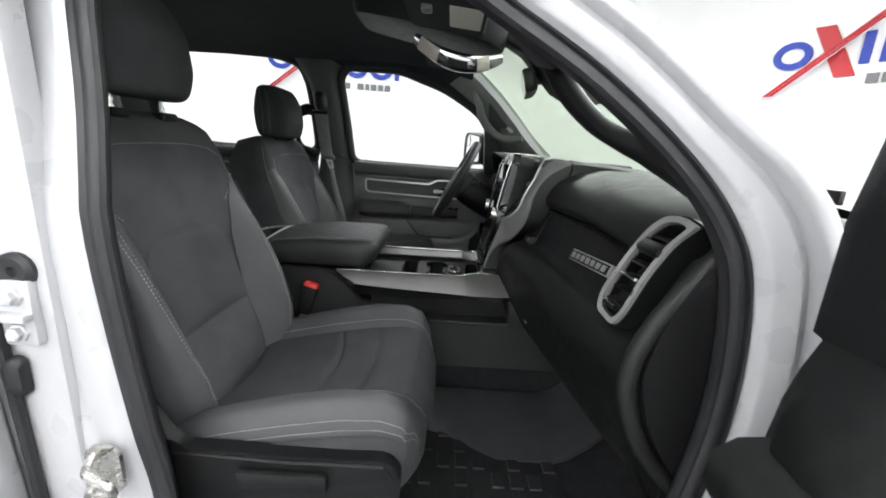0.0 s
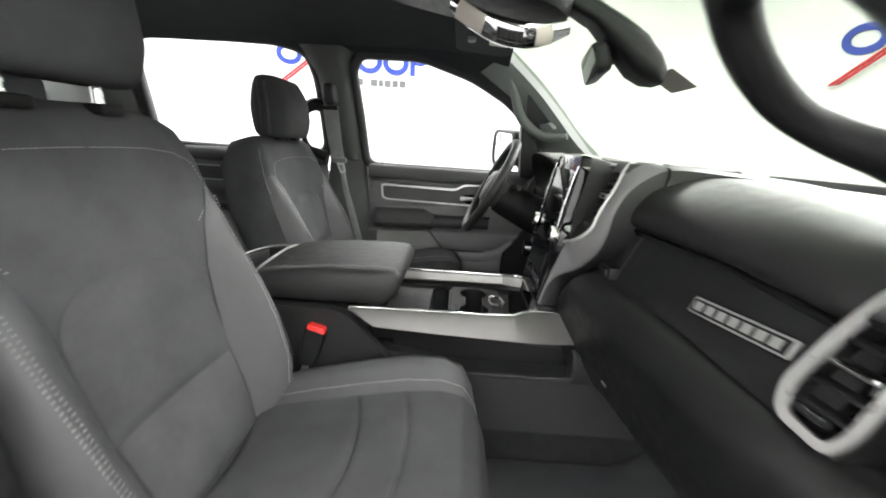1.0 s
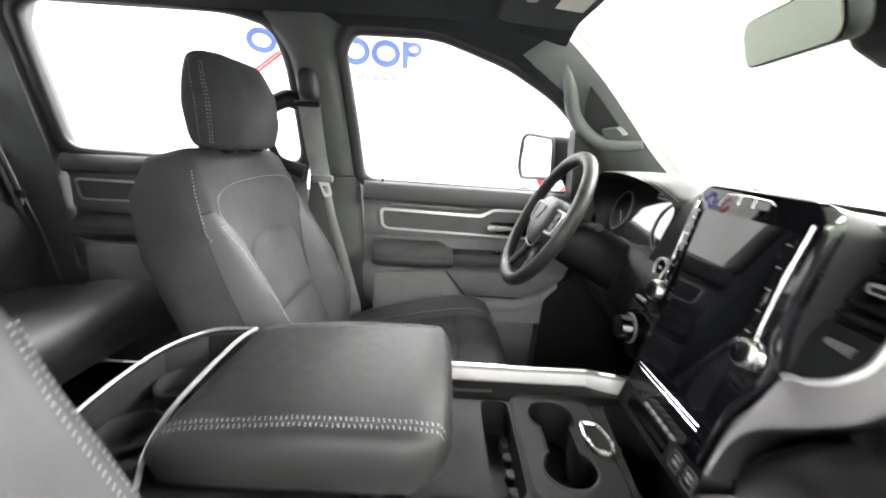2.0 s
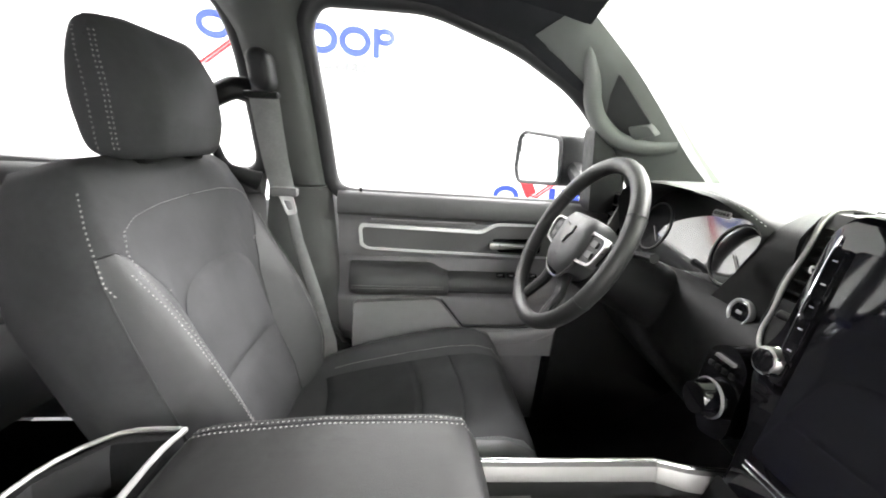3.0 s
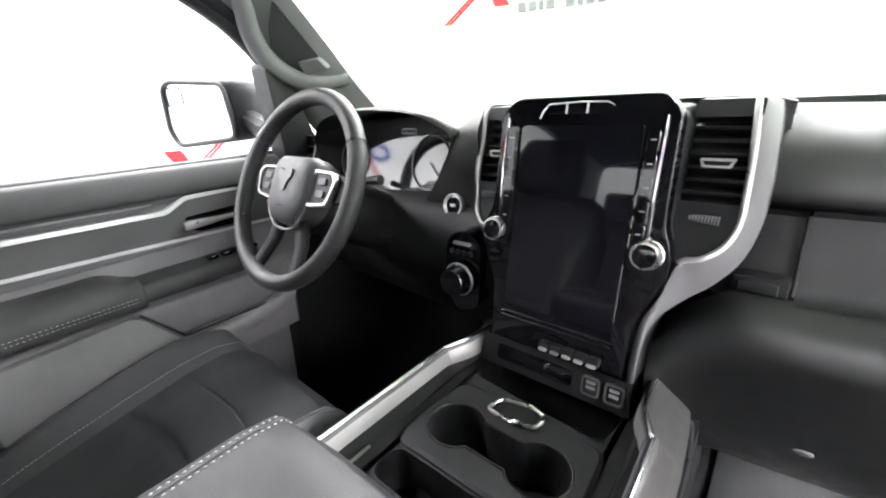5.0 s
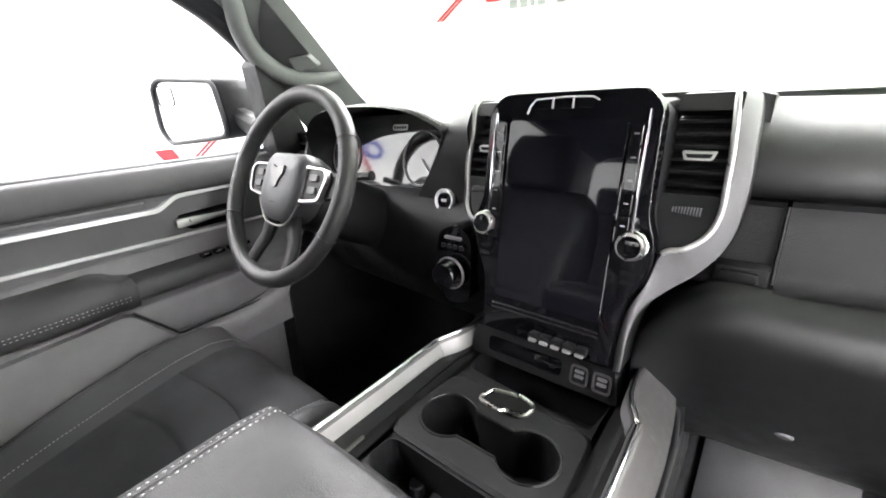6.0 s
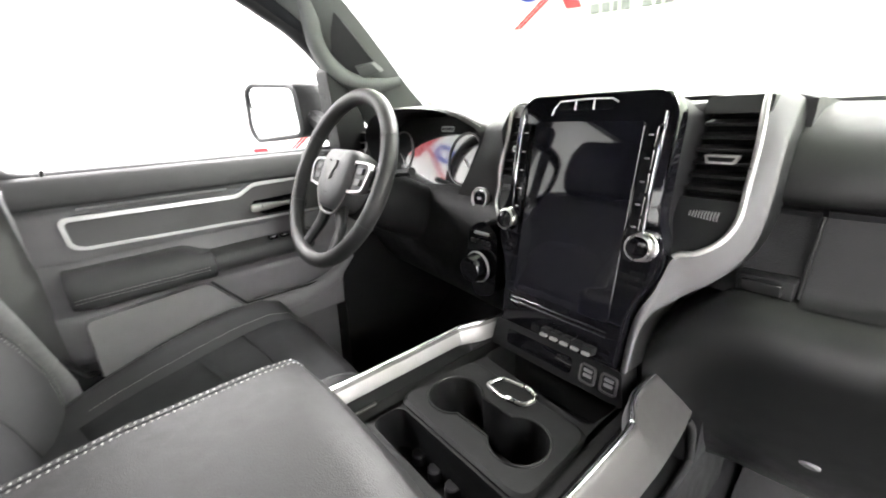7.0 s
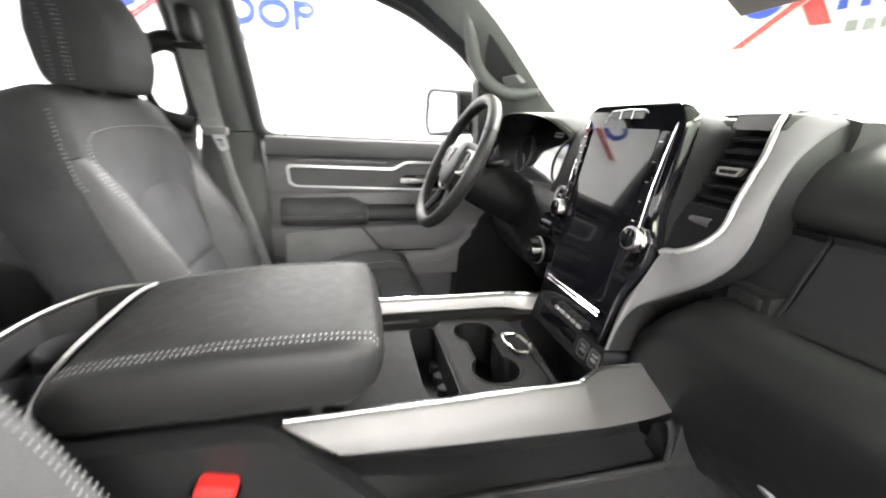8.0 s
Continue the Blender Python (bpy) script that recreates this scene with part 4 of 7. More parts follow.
    sh = part("side_shield", bm, M_PLASTIC, th, "black plastic seat side shield", smooth=40)
    sh.location.x += dx * 0.25
    yo = ys + outer * 0.03
    bm = bmesh.new()
    box(bm, (-0.475 + dx * 0.25, min(yo, yo + outer * 0.016), 0.862), (-0.318 + dx * 0.25, max(yo, yo + outer * 0.016), 0.898), 0.007)
    part("lever", bm, M_PLASTIC, sh)
    bm = bmesh.new()
    tube(bm, [(-0.60 + dx * 0.25, yo - outer * 0.002, 0.915), (-0.40 + dx * 0.25, yo + outer * 0.001, 0.911), (-0.225 + dx * 0.25, yo - outer * 0.001, 0.911), (-0.208 + dx * 0.25, yo - outer * 0.003, 0.885)], 0.004, 6)
    part("shield_rib", bm, M_PLASTIC, sh)
    bm = bmesh.new()
    box(bm, (-0.66, yc - 0.20, 0.70), (-0.26, yc + 0.20, 0.81), 0.02)
    for s in (1, -1):
        box(bm, (-0.72, yc + s * 0.19 - 0.02, 0.655), (-0.20, yc + s * 0.19 + 0.02, 0.71), 0.006)
    part("seat_base", bm, M_PLASTIC, th)
    return th


seat(-0.476, -1, 0.0, 0.012, "charcoal cloth and grey vinyl passenger seat, headrest raised", 0.045)
seat(0.476, 1, -0.095, -0.022, "charcoal cloth and grey vinyl driver's seat, headrest lowered", 0.02, 0.03)


# ---- rear bench ----
def rear_bench():
    th = thing("rear_bench", (-1.6, 0.35, 0.66), "grey vinyl rear bench seat", "car seat")
    bm = bmesh.new()
    rows = []
    for f in np.linspace(-1, 1, 25):
        e = 0.06 * abs(f) ** 8
        rows.append([V((x, f * 0.72, z - e + r * 0.02 * math.cos(f * math.pi * 2))) for x, z, r in ((-1.83, 0.98, 0), (-1.60, 1.0, 1), (-1.42, 1.03, 1), (-1.31, 1.035, 1), (-1.26, 1.01, 0.5), (-1.245, 0.95, 0), (-1.27, 0.88, 0), (-1.80, 0.86, 0))])
    loft(bm, rows)
    part("bench_cushion", bm, M_VINYL, th, smooth=60)
    bm = bmesh.new()
    rows = []
    for f in np.linspace(-1, 1, 25):
        e = 0.03 * abs(f) ** 20
        b = 0.012 + 0.035 * math.cos(f * math.pi * 2)
        rows.append([V((x + b * r - e, f * 0.72, z)) for x, z, r in ((-1.66, 0.97, 0), (-1.70, 1.15, 1), (-1.765, 1.35, 1), (-1.81, 1.46, 0.5), (-1.88, 1.49, 0), (-1.95, 1.47, 0), (-1.95, 0.97, 0))])
    loft(bm, rows)
    part("bench_back", bm, M_VINYL, th, smooth=60)
    for y in (-0.45, 0.0, 0.45):
        bm = bmesh.new()
        box(bm, (-1.95, y - 0.12, 1.48), (-1.85, y + 0.12, 1.64), 0.035, seg=4)
        part("bench_headrest", bm, M_CLOTH, th, smooth=60)


rear_bench()


# ---- dashboard ----
def STK(y, w, h=0.0):
    """A point of the leaning centre-stack face: across, up it, and out of it."""
    return V((0.0256 + 0.2 * (w - 0.128) - 0.98 * h, y, 1.2554 + 0.98 * (w - 0.128) + 0.2 * h))


def dashboard():
    th = thing("dashboard", (0.2, 0.0, 1.0), "black grained dashboard with silver trim and glossy centre stack", "dashboard")

    def skin(name, prof, ys, dxt, dzt, m, lab=""):
        bm = bmesh.new()
        pr = [V((*p, 0)) for p in prof]
        cu = [(p.x, p.y) for p in curve([*pr, pr[0]], 3)][:-1]
        rows = [[V((x + (lerp(dxt, y) if x < 0.5 else 0), y, z + (lerp(dzt, y) if x < 0.5 else lerp(dzt, y) * 0.4))) for x, z in cu] for y in ys]
        loft(bm, rows)
        return part(name, bm, m, th, lab, smooth=50)
    right = [-0.775, -0.765, -0.74, -0.70, -0.65, -0.6, -0.55, -0.5, -0.45, -0.4, -0.35, -0.3, -0.26, -0.23, -0.205]
    dx1 = [(-0.78, 0.105), (-0.70, 0.080), (-0.62, 0.036), (-0.52, 0.008), (-0.43, -0.004), (-0.25, -0.045), (-0.19, -0.05)]
    dz1 = [(-0.78, -0.075), (-0.74, -0.055), (-0.62, -0.03), (-0.45, -0.008), (-0.2, 0.0)]
    up = skin("upper_pad", [(0.60, 1.385), (0.46, 1.408), (0.34, 1.412), (0.27, 1.402), (0.215, 1.378), (0.185, 1.345), (0.178, 1.318), (0.192, 1.303), (0.24, 1.298), (0.60, 1.298)], right, dx1, dz1, M_PAD, "soft black grained upper dash pad")
    dx2 = [(-0.78, 0.07), (-0.70, 0.05), (-0.64, 0.032), (-0.58, 0.014), (-0.44, -0.004), (-0.25, -0.042), (-0.21, -0.046)]
    dz2 = [(-0.78, -0.06), (-0.62, -0.026), (-0.45, -0.006), (-0.2, 0.0)]
    skin("bin_door", [(0.45, 1.302), (0.205, 1.302), (0.186, 1.292), (0.172, 1.262), (0.158, 1.232), (0.143, 1.206), (0.150, 1.198), (0.45, 1.198)], [y for y in right if -0.68 < y < -0.24] + [-0.252], dx2, dz2, M_PLASTIC, "upper glove bin door")
    skin("bin_end", [(0.45, 1.300), (0.205, 1.300), (0.188, 1.290), (0.174, 1.260), (0.160, 1.230), (0.145, 1.204), (0.152, 1.196), (0.45, 1.196)], [-0.247, -0.235, -0.215, -0.185, -0.165], dx2, dz2, M_PLASTIC)
    dx3 = [(-0.775, 0.10), (-0.70, 0.085), (-0.6, 0.055), (-0.4, 0.012), (-0.25, -0.015), (-0.19, -0.025), (-0.115, -0.03)]
    dz3 = [(-0.775, -0.035), (-0.6, -0.02), (-0.4, -0.004), (-0.25, 0.005), (-0.20, 0.012), (-0.15, -0.015), (-0.115, -0.06)]
    low = [-0.765, -0.755, -0.73, -0.70, -0.65, -0.6, -0.55, -0.5, -0.45, -0.4, -0.35, -0.3, -0.25, -0.22, -0.19, -0.165, -0.14, -0.118]
    skin("glove_box", [(0.50, 1.194), (0.145, 1.196), (0.10, 1.192), (0.068, 1.178), (0.052, 1.150), (0.056, 1.115), (0.076, 1.050), (0.105, 0.975), (0.150, 0.905), (0.22, 0.855), (0.35, 0.835), (0.50, 0.835)], low, dx3, dz3, M_DASH, "padded lower glove box")
    bm = bmesh.new()
    lathe(bm, [(0.008, 0), (0.008, 0.010), (0.006, 0.012)], Matrix.Translation((0.098, -0.300, 1.000)) @ pose(0, 0, 0, 0, -112) @ Matrix.Diagonal((0.7, 1.3, 1, 1)), 20)
    part("glove_button", bm, M_PLASTIC_G, th, "small oval button")
    # driver's half: knee panel and top
    left = [0.13, 0.16, 0.20, 0.26, 0.32, 0.4, 0.5, 0.6, 0.68, 0.74, 0.775]
    skin("knee_panel", [(0.50, 1.27), (0.16, 1.275), (0.075, 1.255), (0.045, 1.215), (0.035, 1.15), (0.055, 1.08), (0.11, 1.0), (0.20, 0.94), (0.32, 0.91), (0.50, 0.90)], left, [(0.1, 0.0), (0.3, 0.02), (0.78, 0.05)], [(0.1, 0.0), (0.78, 0.0)], M_PLASTIC, "black driver's knee panel")
    skin("top_pad", [(0.60, 1.385), (0.45, 1.408), (0.30, 1.418), (0.19, 1.424), (0.145, 1.418), (0.13, 1.40), (0.13, 1.30), (0.60, 1.28)], [0.19, 0.22, 0.26, 0.30, 0.36, 0.45, 0.55, 0.65, 0.70, 0.74, 0.775], [(0.19, 0.04), (0.24, 0.05), (0.28, 0.10), (0.66, 0.10), (0.70, 0.04), (0.78, 0.06)], [(0.19, 0.0), (0.66, 0.0), (0.72, -0.02), (0.78, -0.06)], M_PAD, "soft black upper dash pad")
    skin("centre_pad", [(0.60, 1.388), (0.45, 1.412), (0.30, 1.424), (0.225, 1.430), (0.180, 1.431), (0.172, 1.418), (0.19, 1.30), (0.60, 1.28)], [-0.212, -0.20, -0.19, -0.15, -0.1, 0, 0.1, 0.15, 0.19, 0.20], [(-0.2, 0.02), (-0.17, 0.0), (0.17, 0.0), (0.2, 0.02)], [(-0.22, -0.012), (-0.18, 0.0), (0.18, 0.0), (0.2, -0.008)], M_PAD, "soft black centre dash pad")
    bm = bmesh.new()
    box(bm, (0.050, -0.112, 0.95), (0.40, 0.112, 1.25), 0.01)
    box(bm, (0.100, -0.112, 1.24), (0.40, 0.112, 1.425), 0.01)
    box(bm, (0.135, -0.19, 0.95), (0.40, 0.185, 1.30), 0.01)
    part("stack_body", bm, M_PLASTIC, th)

    # rounded end panel in the doorway
    bm = bmesh.new()
    pts = rounded([(0.30, 1.345), (0.245, 1.325), (0.205, 1.255), (0.178, 1.19), (0.168, 1.12), (0.190, 1.04), (0.235, 0.965), (0.285, 0.91), (0.40, 0.90), (0.45, 1.30)], 0.03)
    prism(bm, pts, -0.785, -0.74, "y", 0.012)
    end = part("end_panel", bm, M_PLASTIC, th, "black dash end panel", smooth=40)
    bm = bmesh.new()
    tube(bm, [(x, -0.768, z) for x, z in [(p.x, p.y) for p in curve([(0.262, 1.335, 0), (0.225, 1.28, 0), (0.180, 1.21, 0), (0.156, 1.14, 0), (0.158, 1.08, 0), (0.185, 1.01, 0), (0.225, 0.955, 0), (0.285, 0.895, 0)], 5)]], 0.015, 12)
    part("end_rim", bm, M_CHEEK, end, "black crescent rim", smooth=60)

    # outboard vent in a silver ring
    O, U, W = V((0.1765, -0.664, 1.2515)), V((0.33, 0.03, 0.94)).normalized(), V((0.12, -0.99, -0.01)).normalized()
    N = W.cross(U).normalized()
    if N.x > 0:
        N = -N

    def vp(a, b, h):
        return O + W * a + U * b + N * h
    out_o = rounded([(-0.054, -0.045), (-0.042, -0.082), (0.022, -0.088), (0.034, -0.060), (0.042, 0.020), (0.060, 0.076), (0.088, 0.113), (0.050, 0.121), (0.012, 0.116), (-0.016, 0.088), (-0.036, 0.034)], [0.02, 0.03, 0.02, 0.02, 0.03, 0.02, 0.006, 0.01, 0.03, 0.02, 0.02], 4)
    out_i = rounded([(-0.042, -0.045), (-0.032, -0.072), (0.015, -0.078), (0.0245, -0.058), (0.031, 0.020), (0.048, 0.074), (0.071, 0.106), (0.048, 0.111), (0.018, 0.106), (-0.004, 0.084), (-0.0245, 0.034)], [0.016, 0.022, 0.014, 0.016, 0.03, 0.02, 0.006, 0.01, 0.022, 0.02, 0.02], 4)
    vent = part("side_vent", frame_ring(bmesh.new(), out_o, out_i, vp, 0.012), M_VENT_RING, th, "air vent in a satin silver ring", smooth=40)
    bm = bmesh.new()
    bm.faces.new([bm.verts.new(vp(a, b, -0.045)) for a, b in out_i])
    part("vent_back", bm, M_GLOSS, vent, smooth=0)
    rot = Matrix((W.to_4d(), U.to_4d(), N.to_4d(), V((0, 0, 0, 1)))).transposed()
    rot[0][3] = rot[1][3] = rot[2][3] = 0
    rot[3][0] = rot[3][1] = rot[3][2] = 0
    bm = bmesh.new()
    rim2 = [(a * 1.05 + 0.001, b * 1.03) for a, b in out_o]
    loft(bm, [[vp(a, b, h) for a, b in o] for o, h in ((out_i, -0.046), (out_i, -0.008), (rim2, -0.006), (rim2, -0.020), ([(a * 1.2, b * 1.06) for a, b in out_o], -0.085))], caps=False)
    part("vent_housing", bm, M_DASH, vent, "black vent housing", smooth=30)
    for k in range(6):
        b = -0.052 + 0.026 * k
        lo, hi = lerp([(-0.06, -0.040), (0.034, -0.0245), (0.084, -0.004)], b), lerp([(-0.06, 0.024), (0.02, 0.031), (0.074, 0.048)], b)
        bm = bmesh.new()
        box(bm, (lo + 0.001, -0.0022, -0.016), (hi - 0.001, 0.0022, 0.004), 0.0016, Matrix.Translation(vp(0, b, -0.010)) @ rot @ pose(0, 0, 0, 18))
        part("slat", bm, M_PLASTIC, vent)
    bm = bmesh.new()
    box(bm, (-0.014, -0.012, -0.010), (0.046, 0.012, 0.010), 0.006, Matrix.Translation(vp(0, 0.058, -0.004)) @ rot @ pose(0, 0, 0, -30))
    part("vent_brow", bm, M_DASH, vent, smooth=40)
    for b, a0, a1 in ((0.0, -0.019, 0.025), (-0.060, -0.026, 0.010)):
        bm = bmesh.new()
        box(bm, (a0, -0.004, -0.006), (a1, 0.004, 0.006), 0.0028, Matrix.Translation(vp(0, b, 0.0)) @ rot)
        part("vent_tab", bm, M_CHROME if b > -0.01 else M_PLASTIC, vent, smooth=40)
    bm = bmesh.new()
    box(bm, (-0.014, -0.0018, -0.002), (0.008, 0.0018, 0.002), 0.001, Matrix.Translation(vp(0, -0.056, 0.006)) @ rot)
    part("slider_mark", bm, M_CHROME, vent)

    # badge on the bin door: a framed strip of unreadable raised marks
    bm = bmesh.new()
    a, b = V((0.150, -0.438, 1.229)), V((0.176, -0.602, 1.237))
    d = (b - a).normalized()
    upv = V((0.36, 0.0, 0.93))
    nn = d.cross(upv).normalized()
    nn = -nn if nn.x > 0 else nn
    fr = Matrix((d.to_4d(), upv.normalized().to_4d(), nn.to_4d(), V((0, 0, 0, 1)))).transposed()
    for i in range(3):
        fr[i][3] = 0
        fr[3][i] = 0
    mid = (a + b) / 2 + nn * 0.003
    box(bm, (-0.082, -0.013, -0.006), (0.082, 0.013, 0.004), 0.003, Matrix.Translation(mid) @ fr)
    bd = part("badge", bm, M_VENT_RING, th, "narrow chrome badge with raised marks")
    bm = bmesh.new()
    box(bm, (-0.078, -0.010, 0.0035), (0.078, 0.010, 0.0048), 0.001, Matrix.Translation(mid) @ fr)
    part("badge_field", bm, M_PLASTIC, bd)
    for k in range(7):
        bm = bmesh.new()
        u = -0.072 + k * 0.021
        box(bm, (u, -0.0065, 0.0045), (u + 0.015, 0.0065, 0.0056), 0.0004, Matrix.Translation(mid) @ fr)
        part("badge_mark", bm, M_VENT_RING, bd)

    # latch at the bin door's inner end
    bm = bmesh.new()
    box(bm, (0.088, -0.246, 1.198), (0.118, -0.188, 1.224), 0.004)
    lt = part("bin_latch", bm, M_PLASTIC, th)
    bm = bmesh.new()
    box(bm, (0.083, -0.236, 1.203), (0.095, -0.195, 1.219), 0.003)
    part("latch_button", bm, M_DASH, lt)
    bm = bmesh.new()
    tube(bm, [(0.140, -0.2495, 1.292), (0.118, -0.2495, 1.245), (0.098, -0.2495, 1.203)], 0.0022, 6)
    part("door_edge", bm, M_PLASTIC, th)

    # ---- centre stack ----
    def outline(k):
        return [(0.10 * k, 0.318), (0.119 * k, 0.296), (0.1205 * k, 0.165), (0.133 * k, 0.135), (0.130 * k, 0.095), (0.106 * k, 0.045), (0.1015 * k, -0.045)]
    o = outline(1)
    pts = rounded(o + [(-a, b) for a, b in o[::-1]], [0.02, 0.02, 0.03, 0.015, 0.015, 0.02, 0.004, 0.004, 0.02, 0.015, 0.015, 0.03, 0.02, 0.02])
    bm = bmesh.new()
    loft(bm, [[STK(a * s, 0.137 + (b - 0.137) * s, h) for a, b in pts] for s, h in ((1, -0.004), (1, 0.010), (0.985, 0.016), (0.965, 0.0175))])
    bez = part("stack_bezel", bm, M_GLOSS, th, "glossy piano black centre stack", smooth=40)
    bm = bmesh.new()
    loft(bm, [[STK(a * s, b, h) for a, b in rrect(0.164, 0.262, 0.006, 4, 0.0, 0.148)] for s, h in ((1.0, 0.015), (1.0, 0.0195), (0.985, 0.0205))])
    part("screen", bm, M_SCREEN, bez, "dark touch screen, switched off", smooth=0)
    bm = bmesh.new()
    loft(bm, [[STK(a * 0.992, 0.137 + (b - 0.137) * 0.992, h) for a, b in pts] for h in (-0.065, -0.004)])
    part("stack_housing", bm, M_PLASTIC, bez, "black plastic stack housing", smooth=40)
    for s in (1, -1):
        bm = bmesh.new()
        loft(bm, [[STK(s * 0.0935 + a, b, h) for a, b in rrect(0.017, 0.170, 0.004, 3, 0, 0.192)] for h in (0.016, 0.0222)])
        bar = part("button_bar", bm, M_GLOSS, bez, smooth=30)
        for k in range(6):
            bm = bmesh.new()
            loft(bm, [[STK(s * 0.0935 + a * q, b * 1.0, h) for a, b in rrect(0.0135, 0.0245, 0.002, 2, 0, 0.122 + 0.0278 * k)] for q, h in ((1, 0.0215), (1, 0.0236), (0.88, 0.0242))])
            bt = part("button", bm, M_GLOSS, bar, smooth=30)
            bm = bmesh.new()
            box(bm, (-0.0028, -0.0016, 0), (0.0028, 0.0002, 0.0004), 0, Matrix.Translation(STK(s * 0.0935, 0.124 + 0.0278 * k, 0.0243)) @ Matrix(((0, 0.2, -0.98, 0), (-1, 0, 0, 0), (0, 0.98, 0.2, 0), (0, 0, 0, 1))))
            part("button_mark", bm, M_MARK, bar, smooth=0)
        bm = bmesh.new()
        tube(bm, [STK(s * 0.1045, w, 0.0185 + 0.004 * math.sin(math.pi * (w - 0.11) / 0.18)) for w in np.linspace(0.11, 0.29, 12)], 0.0014, 8)
        part("chrome_strip", bm, M_CHROME, bez, "slim bright chrome strip")
        kn = STK(s * 0.107, 0.128, 0.016)
        mk = Matrix.Translation(kn) @ Matrix(((0, 0.2, -0.98, 0), (-1, 0, 0, 0), (0, 0.98, 0.2, 0), (0, 0, 0, 1)))
        bm = bmesh.new()
        lathe(bm, [(0.0190, 0), (0.0190, 0.004), (0.0175, 0.006), (0.0175, 0.0155), (0.0165, 0.018), (0.0115, 0.0188)], mk, 28)
        kb = part("knob", bm, M_STEEL, bez, "round chrome knob with black centre", smooth=30)
        bm = bmesh.new()
        lathe(bm, [(0.0138, 0.0170), (0.0138, 0.0200), (0.012, 0.0206)], mk, 24)
        part("knob_cap", bm, M_GLOSS, kb)
        for q in range(2):
            bm = bmesh.new()
            loft(bm, [[STK(s * 0.107 + a, b, h) for a, b in rrect(0.018, 0.006, 0.0015, 2, 0, 0.092 - 0.012 * q)] for h in (0.016, 0.0195)])
            part("button", bm, M_GLOSS, bez)
    for k in range(3):
        bm = bmesh.new()
        loft(bm, [[STK(a, b, h) for a, b in rrect(0.026, 0.011, 0.002, 2, -0.028 + 0.028 * k + 0.005, 0.3)] for h in (0.016, 0.0188)])
        part("button", bm, M_GLOSS, bez)
    bm = bmesh.new()
    tube(bm, [STK(a, b, 0.0185) for a, b in ((0.056, 0.288), (0.052, 0.298), (0.044, 0.3065), (0.0, 0.3085), (-0.034, 0.3075), (-0.042, 0.303))], 0.0011, 6)
    tube(bm, [STK(0.019, 0.307, 0.0192), STK(0.019, 0.294, 0.0192)], 0.0012, 6)
    tube(bm, [STK(-0.009, 0.307, 0.0192), STK(-0.009, 0.294, 0.0192)], 0.0012, 6)
    part("chrome_strip", bm, M_BRIGHT, bez)
    # blank strips under the screen and the row of piano keys
    for w in (0.003, -0.004):
        bm = bmesh.new()
        tube(bm, [STK(a, w, 0.0175) for a in np.linspace(-0.082, 0.085, 6)], 0.0016, 6)
        part("chrome_strip", bm, M_CHROME, bez)
    for k in range(6):
        bm = bmesh.new()
        y = 0.022 - 0.0175 * k
        loft(bm, [[STK(y + a, b, h) for a, b in rrect(0.0155, 0.012, 0.002, 2, 0, -0.028)] for h in (0.010, 0.030)])
        ky = part("key", bm, M_GLOSS if k == 0 else M_PLASTIC, bez)
        if k:
            bm = bmesh.new()
            loft(bm, [[STK(y + a, b, h) for a, b in rrect(0.0125, 0.0046, 0.002, 3, 0, -0.0315)] for h in (0.026, 0.0325, 0.0335)])
            part("key_tip", bm, M_VENT_RING, ky)
    # shelf slot and sockets below
    bm = bmesh.new()
    loft(bm, [[STK(a, b, h) for a, b in rounded([(-0.118, -0.098), (0.125, -0.098), (0.118, -0.048), (-0.108, -0.048)], 0.006)] for h in (-0.04, 0.006)])
    sl = part("socket_panel", bm, M_PLASTIC, th, "black panel with sockets under the stack")
    bm = bmesh.new()
    loft(bm, [[STK(a, b, h) for a, b in rrect(0.125, 0.026, 0.006, 3, 0.028, -0.072)] for h in (0.004, 0.0072)])
    part("shelf_slot", bm, M_GLOSS, sl)
    for k, y in enumerate((-0.062, -0.094)):
        bm = bmesh.new()
        frame_ring(bm, rrect(0.026, 0.030, 0.006, 3, y, -0.072), rrect(0.020, 0.024, 0.004, 3, y, -0.072), lambda a, b, h: STK(a, b, h + 0.009), 0.004)
        sk = part("socket", bm, M_SATIN, sl, "charging socket in a satin silver ring")
        for q in (0.006, -0.002):
            bm = bmesh.new()
            loft(bm, [[STK(y + a, b, h) for a, b in rrect(0.013, 0.0045, 0.001, 2, 0, -0.072 + q)] for h in (0.006, 0.0085)])
            part("socket_port", bm, M_PLASTIC_G, sk)

    # vents beside the screen, silver wings round them
    for s in (-1, 1):
        wd = 1.0 if s < 0 else 1.05
        yi, yo = s * 0.118, s * (0.118 + 0.068 * wd)
        lo, hi = min(yi, yo), max(yi, yo)
        bm = bmesh.new()
        loft(bm, [[VNT(a, b, h) for a, b in rounded([(yi, 0.285), (yo, 0.282), (yo, 0.20), (yo - s * 0.002, 0.155), (yi + s * 0.03, 0.124), (yi, 0.118)], 0.006)] for h in (-0.050, -0.030)])
        vt = part("centre_vent", bm, M_PLASTIC, th, "black slatted air vent")
        bm = bmesh.new()
        loft(bm, [[VNT(a, b, h) for a, b in rounded([(yi, 0.286), (yo, 0.286), (yo, 0.306), (yi, 0.306)], 0.003)] for h in (-0.09, 0.004, 0.006)])
        part("vent_brow", bm, M_PAD, vt, "black panel over the vent", smooth=30)
        for k in range(6):
            w = 0.274 - 0.0150 * k
            bm = bmesh.new()
